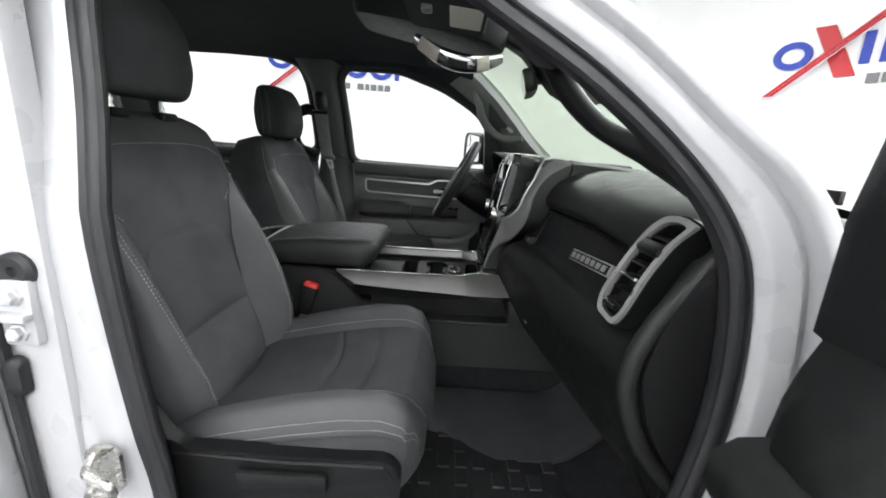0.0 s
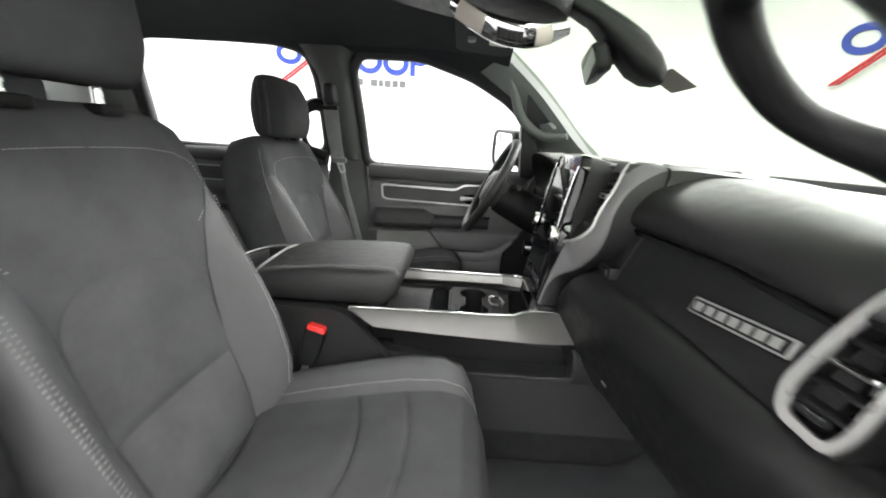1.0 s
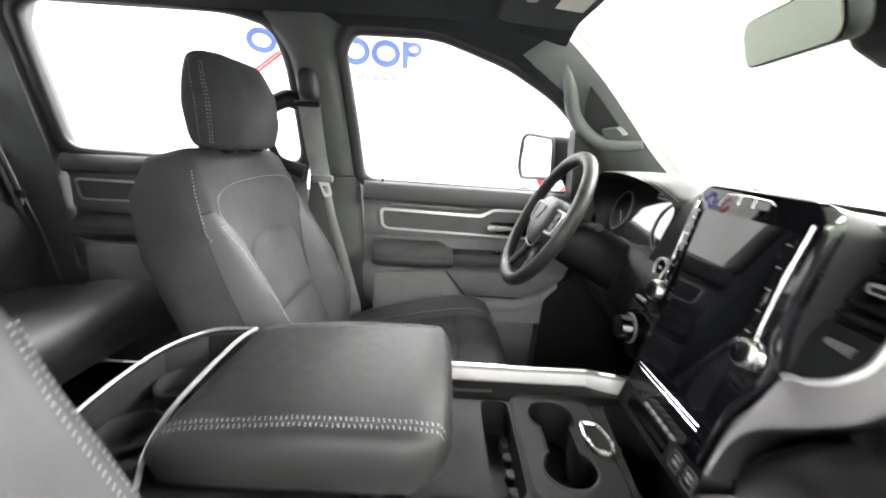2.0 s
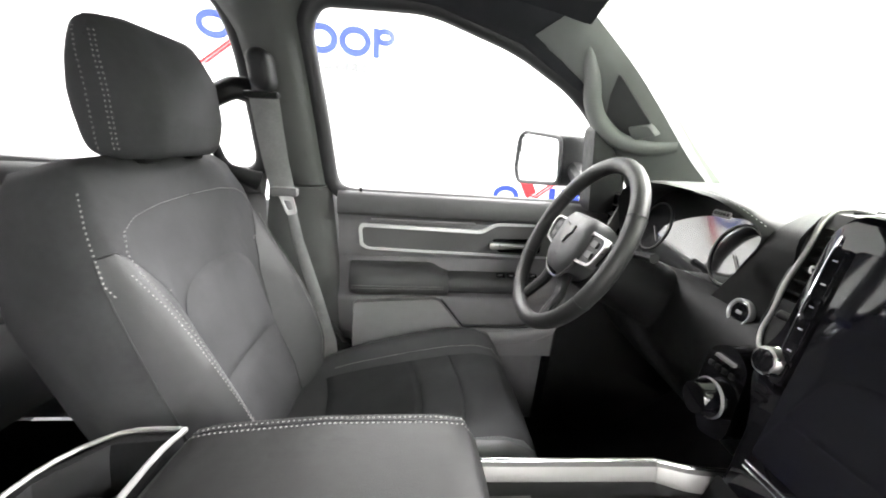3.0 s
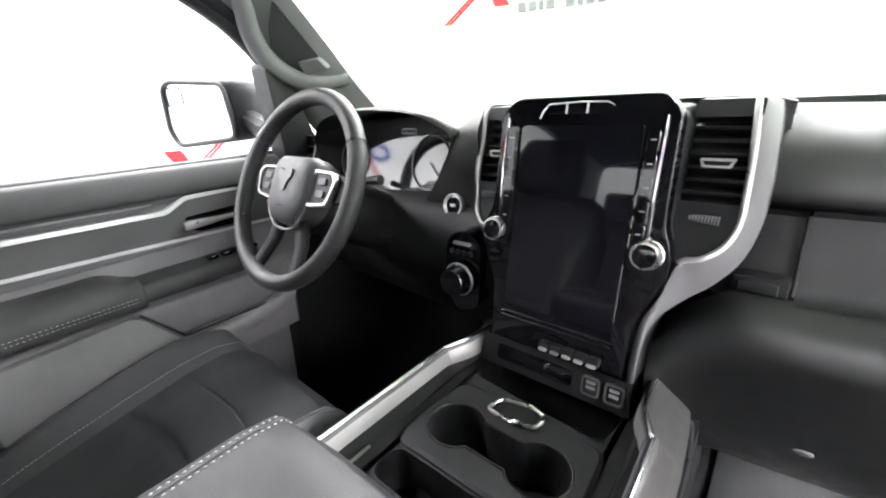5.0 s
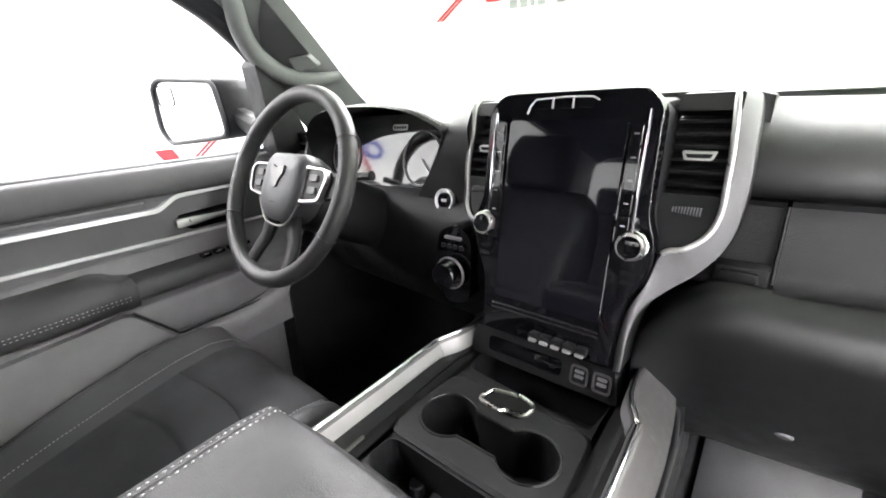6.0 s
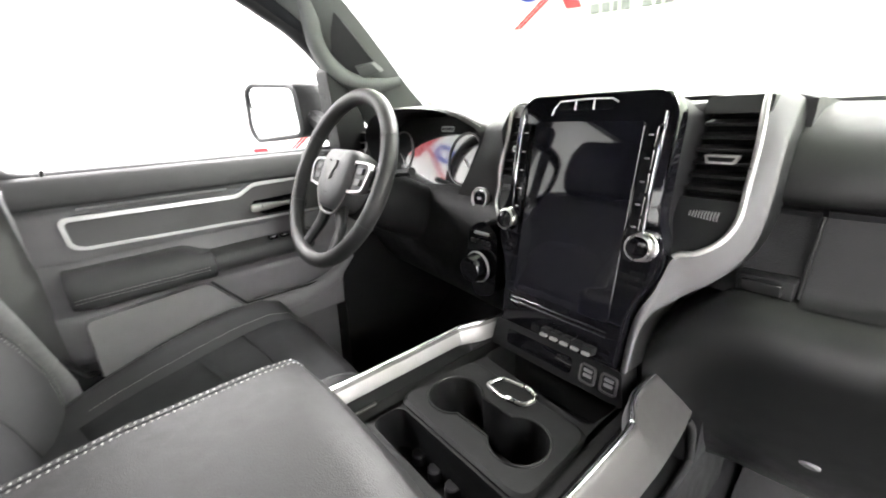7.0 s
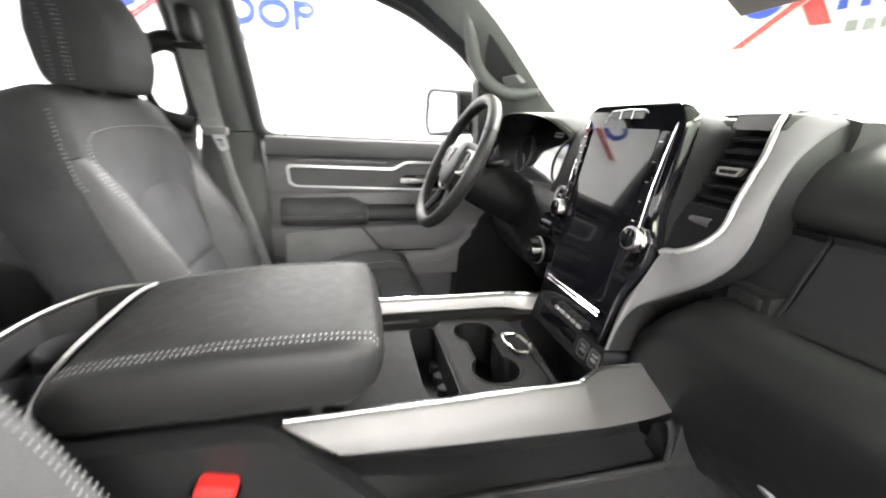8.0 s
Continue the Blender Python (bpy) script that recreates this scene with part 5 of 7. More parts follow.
            box(bm, (-0.011, lo + 0.002, -0.0022), (0.011, hi - 0.002, 0.0022), 0.0012, Matrix.Translation(VNT(0, w, -0.014)) @ pose(0, 0, 0, 0, -8))
            part("slat", bm, M_PLASTIC, vt)
        bm = bmesh.new()
        mid = (lo + hi) / 2
        tab_o = rounded([(mid - 0.019, 0.2385), (mid + 0.019, 0.2385), (mid + 0.015, 0.2285), (mid - 0.015, 0.2285)], 0.002, 3)
        tab_i = [(mid + (p[0] - mid) * 0.80, 0.2335 + (p[1] - 0.2335) * 0.50) for p in tab_o]
        loft(bm, [[VNT(p[0], p[1], h) for p in o] for o, h in ((tab_o, -0.004), (tab_o, 0.004), (tab_i, 0.005), (tab_i, 0.002))])
        tab = part("vent_tab", bm, M_VENT_RING, vt, "chrome framed vent tab")
        bm = bmesh.new()
        loft(bm, [[VNT(p[0], p[1], h) for p in tab_i] for h in (0.0, 0.0035)])
        part("tab_face", bm, M_PLASTIC, tab)
        bm = bmesh.new()
        loft(bm, [[VNT(a, b, h) for a, b in rounded([(yi, 0.188), (yo, 0.188), (yo - s * 0.002, 0.158), (yo - s * 0.018, 0.134), (yi + s * 0.018, 0.120), (yi, 0.118)], 0.006)] for h in (-0.02, 0.001)])
        lp = part("vent_lower", bm, M_PLASTIC, vt)
        for q in (-0.023, 0.023):
            bm = bmesh.new()
            loft(bm, [[VNT((lo + hi) / 2 + q * wd + a, 0.169 + b, h) for a, b in rrect(0.006, 0.008, 0.001, 2)] for h in (0.0005, 0.0022)])
            part("wheel_mark", bm, M_MARK, lp)
        bm = bmesh.new()
        loft(bm, [[VNT(mid + u, 0.169 + 0.0055 * math.sin(t), 0.001 + 0.0055 * math.cos(t)) for t in np.linspace(-1.5, 1.5, 7)] for u in (-0.016, -0.015, 0.015, 0.016)], closed=False)
        wheel = part("thumb_wheel", bm, M_PLASTIC_G, lp, "ribbed grey thumb wheel")
        for q in range(9):
            bm = bmesh.new()
            u = mid - 0.0132 + 0.0033 * q
            tube(bm, [VNT(u, 0.169 + 0.0055 * math.sin(t), 0.001 + 0.0058 * math.cos(t)) for t in np.linspace(-1.2, 1.2, 5)], 0.0007, 5)
            part("wheel_rib", bm, M_PLASTIC, wheel)
        if s < 0:
            inner = [V((0.19, -0.176, 1.430)), V((0.127, -0.178, 1.430)), V((0.099, -0.184, 1.377)), V((0.075, -0.187, 1.33)), V((0.062, -0.187, 1.293)), V((0.044, -0.178, 1.270)), V((0.030, -0.159, 1.256)), V((0.024, -0.138, 1.248)), STK(-0.126, 0.075, 0.004), STK(-0.108, 0.030, 0.004), STK(-0.104, -0.048, 0.004)]
            outer = [V((0.215, -0.197, 1.424)), V((0.172, -0.201, 1.417)), V((0.118, -0.205, 1.38)), V((0.092, -0.208, 1.333)), V((0.084, -0.206, 1.285)), V((0.074, -0.197, 1.248)), V((0.060, -0.175, 1.216)), V((0.046, -0.146, 1.190)), V((0.016, -0.122, 1.166)), V((-0.006, -0.116, 1.137)), V((-0.020, -0.115, 1.09))]
        else:
            inner = [V((0.19, 0.200, 1.430)), V((0.127, 0.198, 1.430)), V((0.099, 0.191, 1.377)), V((0.075, 0.185, 1.33)), V((0.062, 0.179, 1.293)), V((0.044, 0.1696, 1.270)), V((0.030, 0.1533, 1.256)), V((0.024, 0.138, 1.248)), STK(0.126, 0.075, 0.004), STK(0.108, 0.030, 0.004), STK(0.104, -0.048, 0.004)]
            outer = [V((0.20, 0.208, 1.424)), VNT(0.208, 0.297, -0.002), VNT(0.203, 0.250, -0.002), VNT(0.196, 0.200, -0.002), VNT(0.183, 0.155, -0.002), VNT(0.158, 0.124, -0.002), V((0.030, 0.150, 1.245)), STK(0.140, 0.104, 0.0), STK(0.131, 0.075, 0.002), STK(0.112, 0.030, 0.002), STK(0.107, -0.048, 0.002)]
        ci, cu = curve(inner, 5), curve(outer, 5)
        if s > 0:
            ci, cu = ci[:37], cu[:37]
        bm = bmesh.new()
        rows = []
        for k, (a, b) in enumerate(zip(ci, cu)):
            nrm = V((-0.75, s * 0.6, 0.25))
            rows.append([a - V((-0.03, 0, 0)), a, *[a.lerp(b, t) + nrm * (0.003 * (1 - (2 * t - 1) ** 2)) * (1 if s < 0 else 0.3) for t in (0.15, 0.3, 0.5, 0.7, 0.85)], b, b + V((0.006, 0, -0.001))])
        loft(bm, rows, closed=False)
        part("silver_wing", bm, M_SILVERP if s < 0 else M_SATIN, th, "satin silver trim round the vent", smooth=60)
        bm = bmesh.new()
        loft(bm, [[p + V((0.005, 0, -0.001)), p + V((0.03, s * 0.001, -0.003)), p + V((0.09, s * 0.002, -0.006))] for p in cu], closed=False)
        part("wing_side", bm, M_DASH, th, smooth=60)
        bm = bmesh.new()
        tube(bm, [p + V((-0.002, 0, 0.001)) for p in ci[:36]], 0.0038 if s < 0 else 0.0034, 8)
        part("bright_lip", bm, M_VENT_RING, th, smooth=60)

    # ---- instrument cluster ----
    edge = curve([(0.105, 0.335, 1.255), (0.100, 0.291, 1.322), (0.095, 0.259, 1.380), (0.075, 0.285, 1.409), (0.055, 0.330, 1.429), (0.045, 0.415, 1.437), (0.045, 0.520, 1.433), (0.055, 0.600, 1.415), (0.070, 0.655, 1.375), (0.090, 0.672, 1.320), (0.100, 0.665, 1.255)], 5)
    cy, cz = 0.465, 1.335

    def ring(k, dx):
        return [V((p.x + dx, cy + (p.y - cy) * k, cz + (p.z - cz) * (k if p.z > cz else 1))) for p in edge]
    bm = bmesh.new()
    loft(bm, [ring(0.90, 0.300), ring(1.02, 0.200), ring(1.045, 0.10), ring(1.04, 0.02), ring(1.025, 0.003), ring(1.0, -0.004), ring(0.985, 0.004), ring(0.955, 0.045), ring(0.93, 0.085)], closed=False)
    hood = part("cluster_hood", bm, M_DASH, th, "hooded black instrument binnacle", smooth=60)
    stitches("hood_stitch", ring(1.032, 0.006)[12:-14], hood, 0.0007)

    def cl(y, w, h=0.0):
        return V((0.118 + 0.287 * w - 0.958 * h, y, 1.262 + 0.958 * w + 0.287 * h))
    bm = bmesh.new()
    pts = rounded([(0.345, -0.004), (0.305, 0.065), (0.275, 0.118), (0.30, 0.145), (0.36, 0.160), (0.60, 0.155), (0.655, 0.11), (0.660, 0.03), (0.58, -0.012), (0.41, -0.014)], 0.014)
    loft(bm, [[cl(a, b, h) for a, b in pts] for h in (-0.01, 0.0)])
    part("gauge_panel", bm, M_FACE, th, "glossy dark instrument panel", smooth=30)
    for y in (0.352, 0.600):
        bm = bmesh.new()
        tube(bm, [cl(y + 0.052 * math.cos(a), 0.066 + 0.056 * math.sin(a), 0.002) for a in np.linspace(0, 2 * math.pi, 40)[:-1]], 0.0020, 6, closed=True)
        part("gauge_ring", bm, M_SATIN, hood)
        bm = bmesh.new()
        a = 3.9
        tube(bm, [cl(y, 0.066, 0.003), cl(y + 0.042 * math.cos(a), 0.066 + 0.045 * math.sin(a), 0.003)], 0.0012, 6)
        part("needle", bm, M_SATIN, hood)
    bm = bmesh.new()
    loft(bm, [[cl(a, b, h) for a, b in rrect(0.045, 0.013, 0.004, 3, 0.425, 0.130)] for h in (0.0005, 0.002)])
    lb = part("gauge_label", bm, M_MARK, hood)
    for k in range(5):
        bm = bmesh.new()
        loft(bm, [[cl(a, b, h) for a, b in rrect(0.006, 0.006, 0.001, 2, 0.409 + 0.008 * k, 0.130)] for h in (0.002, 0.0025)])
        part("label_mark", bm, M_PLASTIC, lb)
    # recessed panel between the vent and the hood
    def cheek(u, v):
        z = 1.225 + 0.205 * u
        y1 = lerp([(1.225, 0.345), (1.255, 0.338), (1.322, 0.290), (1.38, 0.256), (1.43, 0.235)], z)
        y0 = lerp([(1.225, 0.176), (1.29, 0.184), (1.38, 0.198), (1.43, 0.208)], z)
        return V((0.098 + 0.10 * max(0, u - 0.78) ** 1.3 * 3 - 0.010 * (1 - v), y0 + (y1 - y0) * v, z))
    bm = bmesh.new()
    grid(bm, cheek, 16, 6)
    part("hood_cheek", thick(bm, 0.006), M_DASH, th, smooth=60)
    # driver's side vent
    bm = bmesh.new()
    frame_ring(bm, rounded([(0.685, 0.0), (0.755, -0.012), (0.765, 0.10), (0.735, 0.135), (0.685, 0.125)], 0.016, 4), rounded([(0.694, 0.008), (0.747, -0.002), (0.756, 0.096), (0.731, 0.125), (0.694, 0.116)], 0.013, 4), lambda a, b, h: V((0.045 + 0.42 * b - 0.9 * h, a, 1.265 + 0.9 * b + 0.4 * h)), 0.03)
    dv = part("side_vent", bm, M_SATIN, th, "air vent in a satin silver ring", smooth=40)
    bm = bmesh.new()
    box(bm, (0.075, 0.69, 1.262), (0.082, 0.758, 1.38), 0.002, Matrix.Translation((0.02, 0, 0)))
    part("vent_back", bm, M_GLOSS, dv)
    for k in range(4):
        bm = bmesh.new()
        box(bm, (-0.010, 0.694, -0.002), (0.010, 0.752, 0.002), 0.001, Matrix.Translation((0.068 + 0.011 * k, 0, 1.285 + 0.024 * k)) @ pose(0, 0, 0, 0, -20))
        part("slat", bm, M_PLASTIC, dv)

    # start button and lamp switch
    mk = Matrix.Translation((0.084, 0.255, 1.259)) @ Matrix(((0, 0.2, -0.98, 0), (-1, 0, 0, 0), (0, 0.98, 0.2, 0), (0, 0, 0, 1)))
    bm = bmesh.new()
    lathe(bm, [(0.0165, -0.02), (0.0225, -0.005), (0.0225, 0.003), (0.021, 0.0045), (0.0185, 0.003), (0.018, 0.0)], mk, 28)
    ig = part("start_button", bm, M_BRIGHT, th, "round start button in a silver ring")
    bm = bmesh.new()
    lathe(bm, [(0.0165, -0.01), (0.0165, 0.001), (0.014, 0.002)], mk, 24)
    part("button_cap", bm, M_GLOSS, ig)
    bm = bmesh.new()
    box(bm, (-0.006, -0.003, 0.0018), (0.006, 0.003, 0.0026), 0.0005, mk)
    part("button_mark", bm, M_MARK, ig)
    bm = bmesh.new()
    hexa = rounded([(0.150, 0.075), (0.185, 0.095), (0.222, 0.075), (0.232, 0.0), (0.205, -0.062), (0.155, -0.045)], 0.018)
    loft(bm, [[V((0.028 + 0.05 * b - h, a, 1.145 + b)) for a, b in hexa] for h in (-0.03, 0.006, 0.010)])
    hp_ = part("switch_plate", bm, M_GLOSS, th, "black headlamp switch plate")
    mk = Matrix.Translation((0.016, 0.188, 1.152)) @ Matrix(((0, 0.05, -1, 0), (-1, 0, 0, 0), (0, 1, 0.05, 0), (0, 0, 0, 1)))
    bm = bmesh.new()
    lathe(bm, [(0.0285, 0), (0.0285, 0.012), (0.026, 0.016), (0.0245, 0.030), (0.0225, 0.033), (0.010, 0.0335)], mk, 26)
    part("switch_knob", bm, M_GLOSS, hp_)
    bm = bmesh.new()
    lathe(bm, [(0.0280, 0.007), (0.0298, 0.008), (0.0302, 0.010), (0.0290, 0.0125), (0.0275, 0.0128)], mk, 26)
    part("knob_ring", bm, M_RAIL_IN, hp_)
    for q in range(4):
        bm = bmesh.new()
        box(bm, (0.012, 0.163 + 0.013 * q, 1.196), (0.0165, 0.171 + 0.013 * q, 1.204), 0.001)
        part("switch_mark", bm, M_DASH, hp_)
    bm = bmesh.new()
    box(bm, (0.016, 0.170, 1.212), (0.024, 0.205, 1.217), 0.001)
    part("switch_mark", bm, M_RAIL_IN, hp_)


dashboard()


# ---- steering wheel ----
def steering_wheel():
    c = V((-0.112, 0.476, 1.311))
    th = thing("steering_wheel", c, "black leather steering wheel with silver spoke trim", "steering wheel")
    up, side = V((0.464, 0, 0.886)), V((0, 1, 0))
    n = V((-0.886, 0, 0.464))

    def wp(a, b, h=0.0):
        return c + side * a + up * b + n * h
    R = 0.176
    bm = bmesh.new()
    pts, rs = [], []
    for k in range(64):
        a = 2 * math.pi * k / 64
        pts.append(wp(R * math.cos(a), R * math.sin(a)))
    tube(bm, pts, 0.0155, 14, closed=True, up=n, flat=1.08)
    part("rim", bm, M_VINYL_D, th, "black leather rim", smooth=70)
    for a in (205, 335, 150, 30):
        bm = bmesh.new()
        t = radians(a)
        q = V((math.cos(t), math.sin(t)))
        tube(bm, [wp((R + 0.0165 * math.cos(b)) * q.x, (R + 0.0165 * math.cos(b)) * q.y, 0.0175 * math.sin(b)) for b in np.linspace(0, 2 * math.pi, 14)[:-1]], 0.0009, 4, closed=True)
        part("rim_seam", bm, M_RUBBER, th)
    bm = bmesh.new()
    hub = rounded([(-0.066, 0.048), (-0.05, 0.062), (0.05, 0.062), (0.066, 0.048), (0.066, -0.03), (0.036, -0.068), (-0.036, -0.068), (-0.066, -0.03)], 0.025)
    loft(bm, [[wp(a * s, b * s, h) for a, b in hub] for s, h in ((0.9, -0.055), (1.0, -0.03), (1.0, -0.008), (0.95, 0.006), (0.80, 0.014), (0.4, 0.018))])
    hb = part("hub", bm, M_HORN, th, "dark grey horn pad", smooth=60)
    # emblem: a plain shield shape
    bm = bmesh.new()
    em = rounded([(-0.020, 0.020), (-0.006, 0.014), (0.006, 0.014), (0.020, 0.020), (0.021, 0.004), (0.010, -0.006), (0.007, -0.022), (-0.007, -0.022), (-0.010, -0.006), (-0.021, 0.004)], 0.004, 3)
    loft(bm, [[wp(a, b + 0.014, h) for a, b in em] for h in (0.015, 0.0215)])
    part("emblem", bm, M_SATIN, hb, "plain chrome shield", smooth=30)
    bm = bmesh.new()
    box(bm, (-0.009, -0.0015, 0), (0.009, 0.0015, 0.0005), 0, Matrix.Translation(wp(0, -0.035, 0.0165)) @ Matrix(((0, up.x, n.x, 0), (-1, 0, 0, 0), (0, up.z, n.z, 0), (0, 0, 0, 1))))
    part("hub_mark", bm, M_PLASTIC, hb)
    # side spokes with silver frames and button pads, lower spokes
    for s in (1, -1):
        bm = bmesh.new()
        ring = [(0.062, 0.030), (0.150, 0.022), (0.160, 0.002), (0.146, -0.018), (0.060, -0.032)]
        loft(bm, [[wp(s * a, b + 0.010, h) for a, b in rounded(ring, 0.008)] for h in (-0.022, -0.006)])
        sp = part("spoke", bm, M_PLASTIC, th)
        bm = bmesh.new()
        oo = rounded([(0.058, 0.032), (0.116, 0.030), (0.128, 0.016), (0.116, -0.028), (0.056, -0.036)], 0.010, 4)
        ii = rounded([(0.062, 0.027), (0.1125, 0.0262), (0.122, 0.015), (0.112, -0.0240), (0.0605, -0.0305)], 0.009, 4)
        frame_ring(bm, [(s * a, b + 0.008) for a, b in oo], [(s * a, b + 0.008) for a, b in ii], lambda a, b, h: wp(a, b, h + 0.004), 0.014)
        part("spoke_trim", bm, M_VENT_RING, sp, "satin silver spoke frame", smooth=30)
        bm = bmesh.new()
        loft(bm, [[wp(s * a, b + 0.008, h) for a, b in ii] for h in (-0.01, 0.0)])
        pad_ = part("button_pad", bm, M_PLASTIC, sp)
        for q in (-0.012, 0.010):
            bm = bmesh.new()
            loft(bm, [[wp(s * 0.090 + a, 0.010 + q + b, h) for a, b in rrect(0.022, 0.012, 0.003, 2)] for h in (0.0, 0.004)])
            part("button", bm, M_HORN, pad_)
        bm = bmesh.new()
        tube(bm, [wp(s * 0.030, -0.055, -0.014), wp(s * 0.048, -0.10, -0.018), wp(s * 0.064, -0.158, -0.006)], [0.020, 0.017, 0.015], 10, up=n, flat=0.6)
        part("lower_spoke", bm, M_PLASTIC, th)
    bm = bmesh.new()
    tube(bm, curve([wp(0.066, -0.03, 0.004), wp(0.052, -0.052, 0.002), wp(0.030, -0.072, 0.0), wp(0, -0.076, 0.0), wp(-0.030, -0.072, 0.0), wp(-0.052, -0.052, 0.002), wp(-0.066, -0.03, 0.004)], 5), 0.0028, 8)
    part("lower_trim", bm, M_SATIN, th, "satin silver lower trim")
    bm = bmesh.new()
    lathe(bm, [(0.062, 0.0), (0.066, -0.04), (0.068, -0.12), (0.068, -0.24)], Matrix.Translation(c - up * 0.01 - n * 0.045) @ Matrix(((0, up.x, n.x, 0), (-1, 0, 0, 0), (0, up.z, n.z, 0), (0, 0, 0, 1))), 24)
    part("column_shroud", bm, M_PLASTIC, th, "black plastic column shroud")
    for s in (1, -1):
        bm = bmesh.new()
        tube(bm, [wp(s * 0.05, 0.03, -0.07), wp(s * 0.11, 0.045, -0.072), wp(s * 0.15, 0.05, -0.070)], [0.008, 0.007, 0.009], 8)
        part("stalk", bm, M_PLASTIC, th)


steering_wheel()


# ---- centre console ----
def console():
    th = thing("centre_console", (-0.35, 0, 0.66), "black centre console with silver rails and cup holders", "centre console")

    def dk(a, b, h):
        return V((a, b, 1.030 + h))
    # deck with openings: two joined cups, a coin slot, a front bin
    ring = []
    n = 20
    for k in range(n + 1):
        a = radians(-142 + 284 * k / n)
        ring.append((-0.168 - 0.040 * math.sin(a), 0.062 + 0.040 * math.cos(a)))
    for k in range(n + 1):
        a = radians(38 + 284 * k / n)
        ring.append((-0.168 - 0.040 * math.sin(a), -0.058 + 0.040 * math.cos(a)))
    slot = rrect(0.050, 0.215, 0.018, 5, -0.262, 0.0)
    bin_ = rounded([(-0.082, -0.10), (0.02, -0.118), (0.02, 0.118), (-0.062, 0.105)], 0.012)
    outer = rounded([(-0.40, -0.140), (0.03, -0.128), (0.03, 0.128), (-0.40, 0.140)], 0.004)
    bm = plate_with_holes(bmesh.new(), outer, [ring, slot, bin_], dk)
    part("deck", bm, M_DECK, th, "dark grey console deck", smooth=0)
    for name, o, depth, m in (("cup_well", ring, 0.075, M_PLASTIC), ("coin_slot", slot, 0.07, M_PLASTIC), ("front_bin", bin_, 0.09, M_PLASTIC)):
        bm = bmesh.new()
        loft(bm, [[dk(a, b, h) for a, b in o] for h in (0.0, -0.004)] + [[dk(a, b, h) for a, b in o] for h in (-depth * 0.5, -depth)], caps=False)
        bm.faces.new([bm.verts.new(dk(a, b, -depth)) for a, b in o])
        part(name, bm, m, th, smooth=50)
    plate_o = rounded([(-0.233, -0.120), (-0.092, -0.114), (-0.088, 0.110), (-0.233, 0.120)], 0.026, 5)
    plate_i = [(-0.162 + (a + 0.162) * 0.93, b * 0.96) for a, b in plate_o]
    bm = plate_with_holes(bmesh.new(), plate_i, [ring], lambda a, b, h: dk(a, b, 0.007))
    loft(bm, [[dk(a, b, h) for a, b in o] for o, h in ((plate_o, 0.0), (plate_o, 0.003), (plate_i, 0.007))], caps=False)
    loft(bm, [[dk(a, b, h) for a, b in ring] for h in (0.007, -0.002)], caps=False)
    part("cup_plate", bm, M_DECK, th, "raised dark grey plate round the cup wells", smooth=50)
    bm = bmesh.new()
    tube(bm, [dk(a, b, 0.0068) for a, b in ring], 0.0022, 6, closed=True)
    part("cup_rim", bm, M_DASH, th)
    for y, q in ((0.062, -0.036), (-0.058, -0.030)):
        bm = bmesh.new()
        box(bm, (-0.205, y - 0.008, 0.985), (-0.192, y + 0.008, 1.018), 0.004)
        part("cup_finger", bm, M_RUBBER, th)
    for k in range(5):
        bm = bmesh.new()
        lathe(bm, [(0.011, 0), (0.011, 0.05), (0.009, 0.052)], pose(-0.240, -0.08 + 0.036 * k, 0.925), 12)
        part("coin_peg", bm, M_RUBBER, th)
    # chrome loop by the cups
    hexa = rounded([(-0.130, 0.046), (-0.098, 0.040), (-0.088, 0.0), (-0.098, -0.034), (-0.128, -0.030), (-0.134, 0.004)], 0.010)
    bm = bmesh.new()
    tube(bm, [dk(-0.107 + (a + 0.112) * 0.85, b * 0.95, 0.010 + 0.004 * (b < 0)) for a, b in hexa], 0.003, 8, closed=True)
    part("chrome_loop", bm, M_STEEL, th, "chrome framed release tab")
    bm = bmesh.new()
    loft(bm, [[dk(-0.107 + (a + 0.112) * s, b * s, h) for a, b in hexa] for s, h in ((0.82, 0.0), (0.82, 0.008), (0.76, 0.010))])
    part("release_tab", bm, M_DASH, th)
    # lower body
    bm = bmesh.new()
    rows = []
    for x, yt, zt in ((-0.86, 0.150, 1.02), (-0.78, 0.158, 1.06), (-0.60, 0.160, 1.066), (-0.46, 0.160, 1.06), (-0.42, 0.150, 0.965), (-0.2, 0.150, 1.0), (0.0, 0.150, 0.99), (0.10, 0.15, 0.985), (0.30, 0.15, 0.985)):
        rows.append([V((x, s * y, z)) for s, y, z in ((-1, 0.192, 0.785), (-1, 0.190, 0.80), (-1, 0.183, 0.925), (-1, yt, zt), (1, yt, zt), (1, 0.183, 0.925), (1, 0.190, 0.80), (1, 0.192, 0.785))] if x < -0.33 else
                    [V((x, s * y, z)) for s, y, z in ((-1, 0.192, 0.785), (-1, 0.190, 0.80), (-1, 0.183, 0.925), (-1, 0.150, 0.928), (1, 0.150, 0.928), (1, 0.183, 0.925), (1, 0.190, 0.80), (1, 0.192, 0.785))])
    loft(bm, rows)
    body = part("console_body", bm, M_CHEEK, th, smooth=30)
    for s in (-1, 1):
        # side pocket back wall and its lip
        bm = bmesh.new()
        box(bm, (-0.37, s * 0.112 - 0.004, 0.925), (0.10, s * 0.112 + 0.004, 1.03), 0.0)
        part("pocket_wall", bm, M_PLASTIC, body, smooth=0)
        bm = bmesh.new()
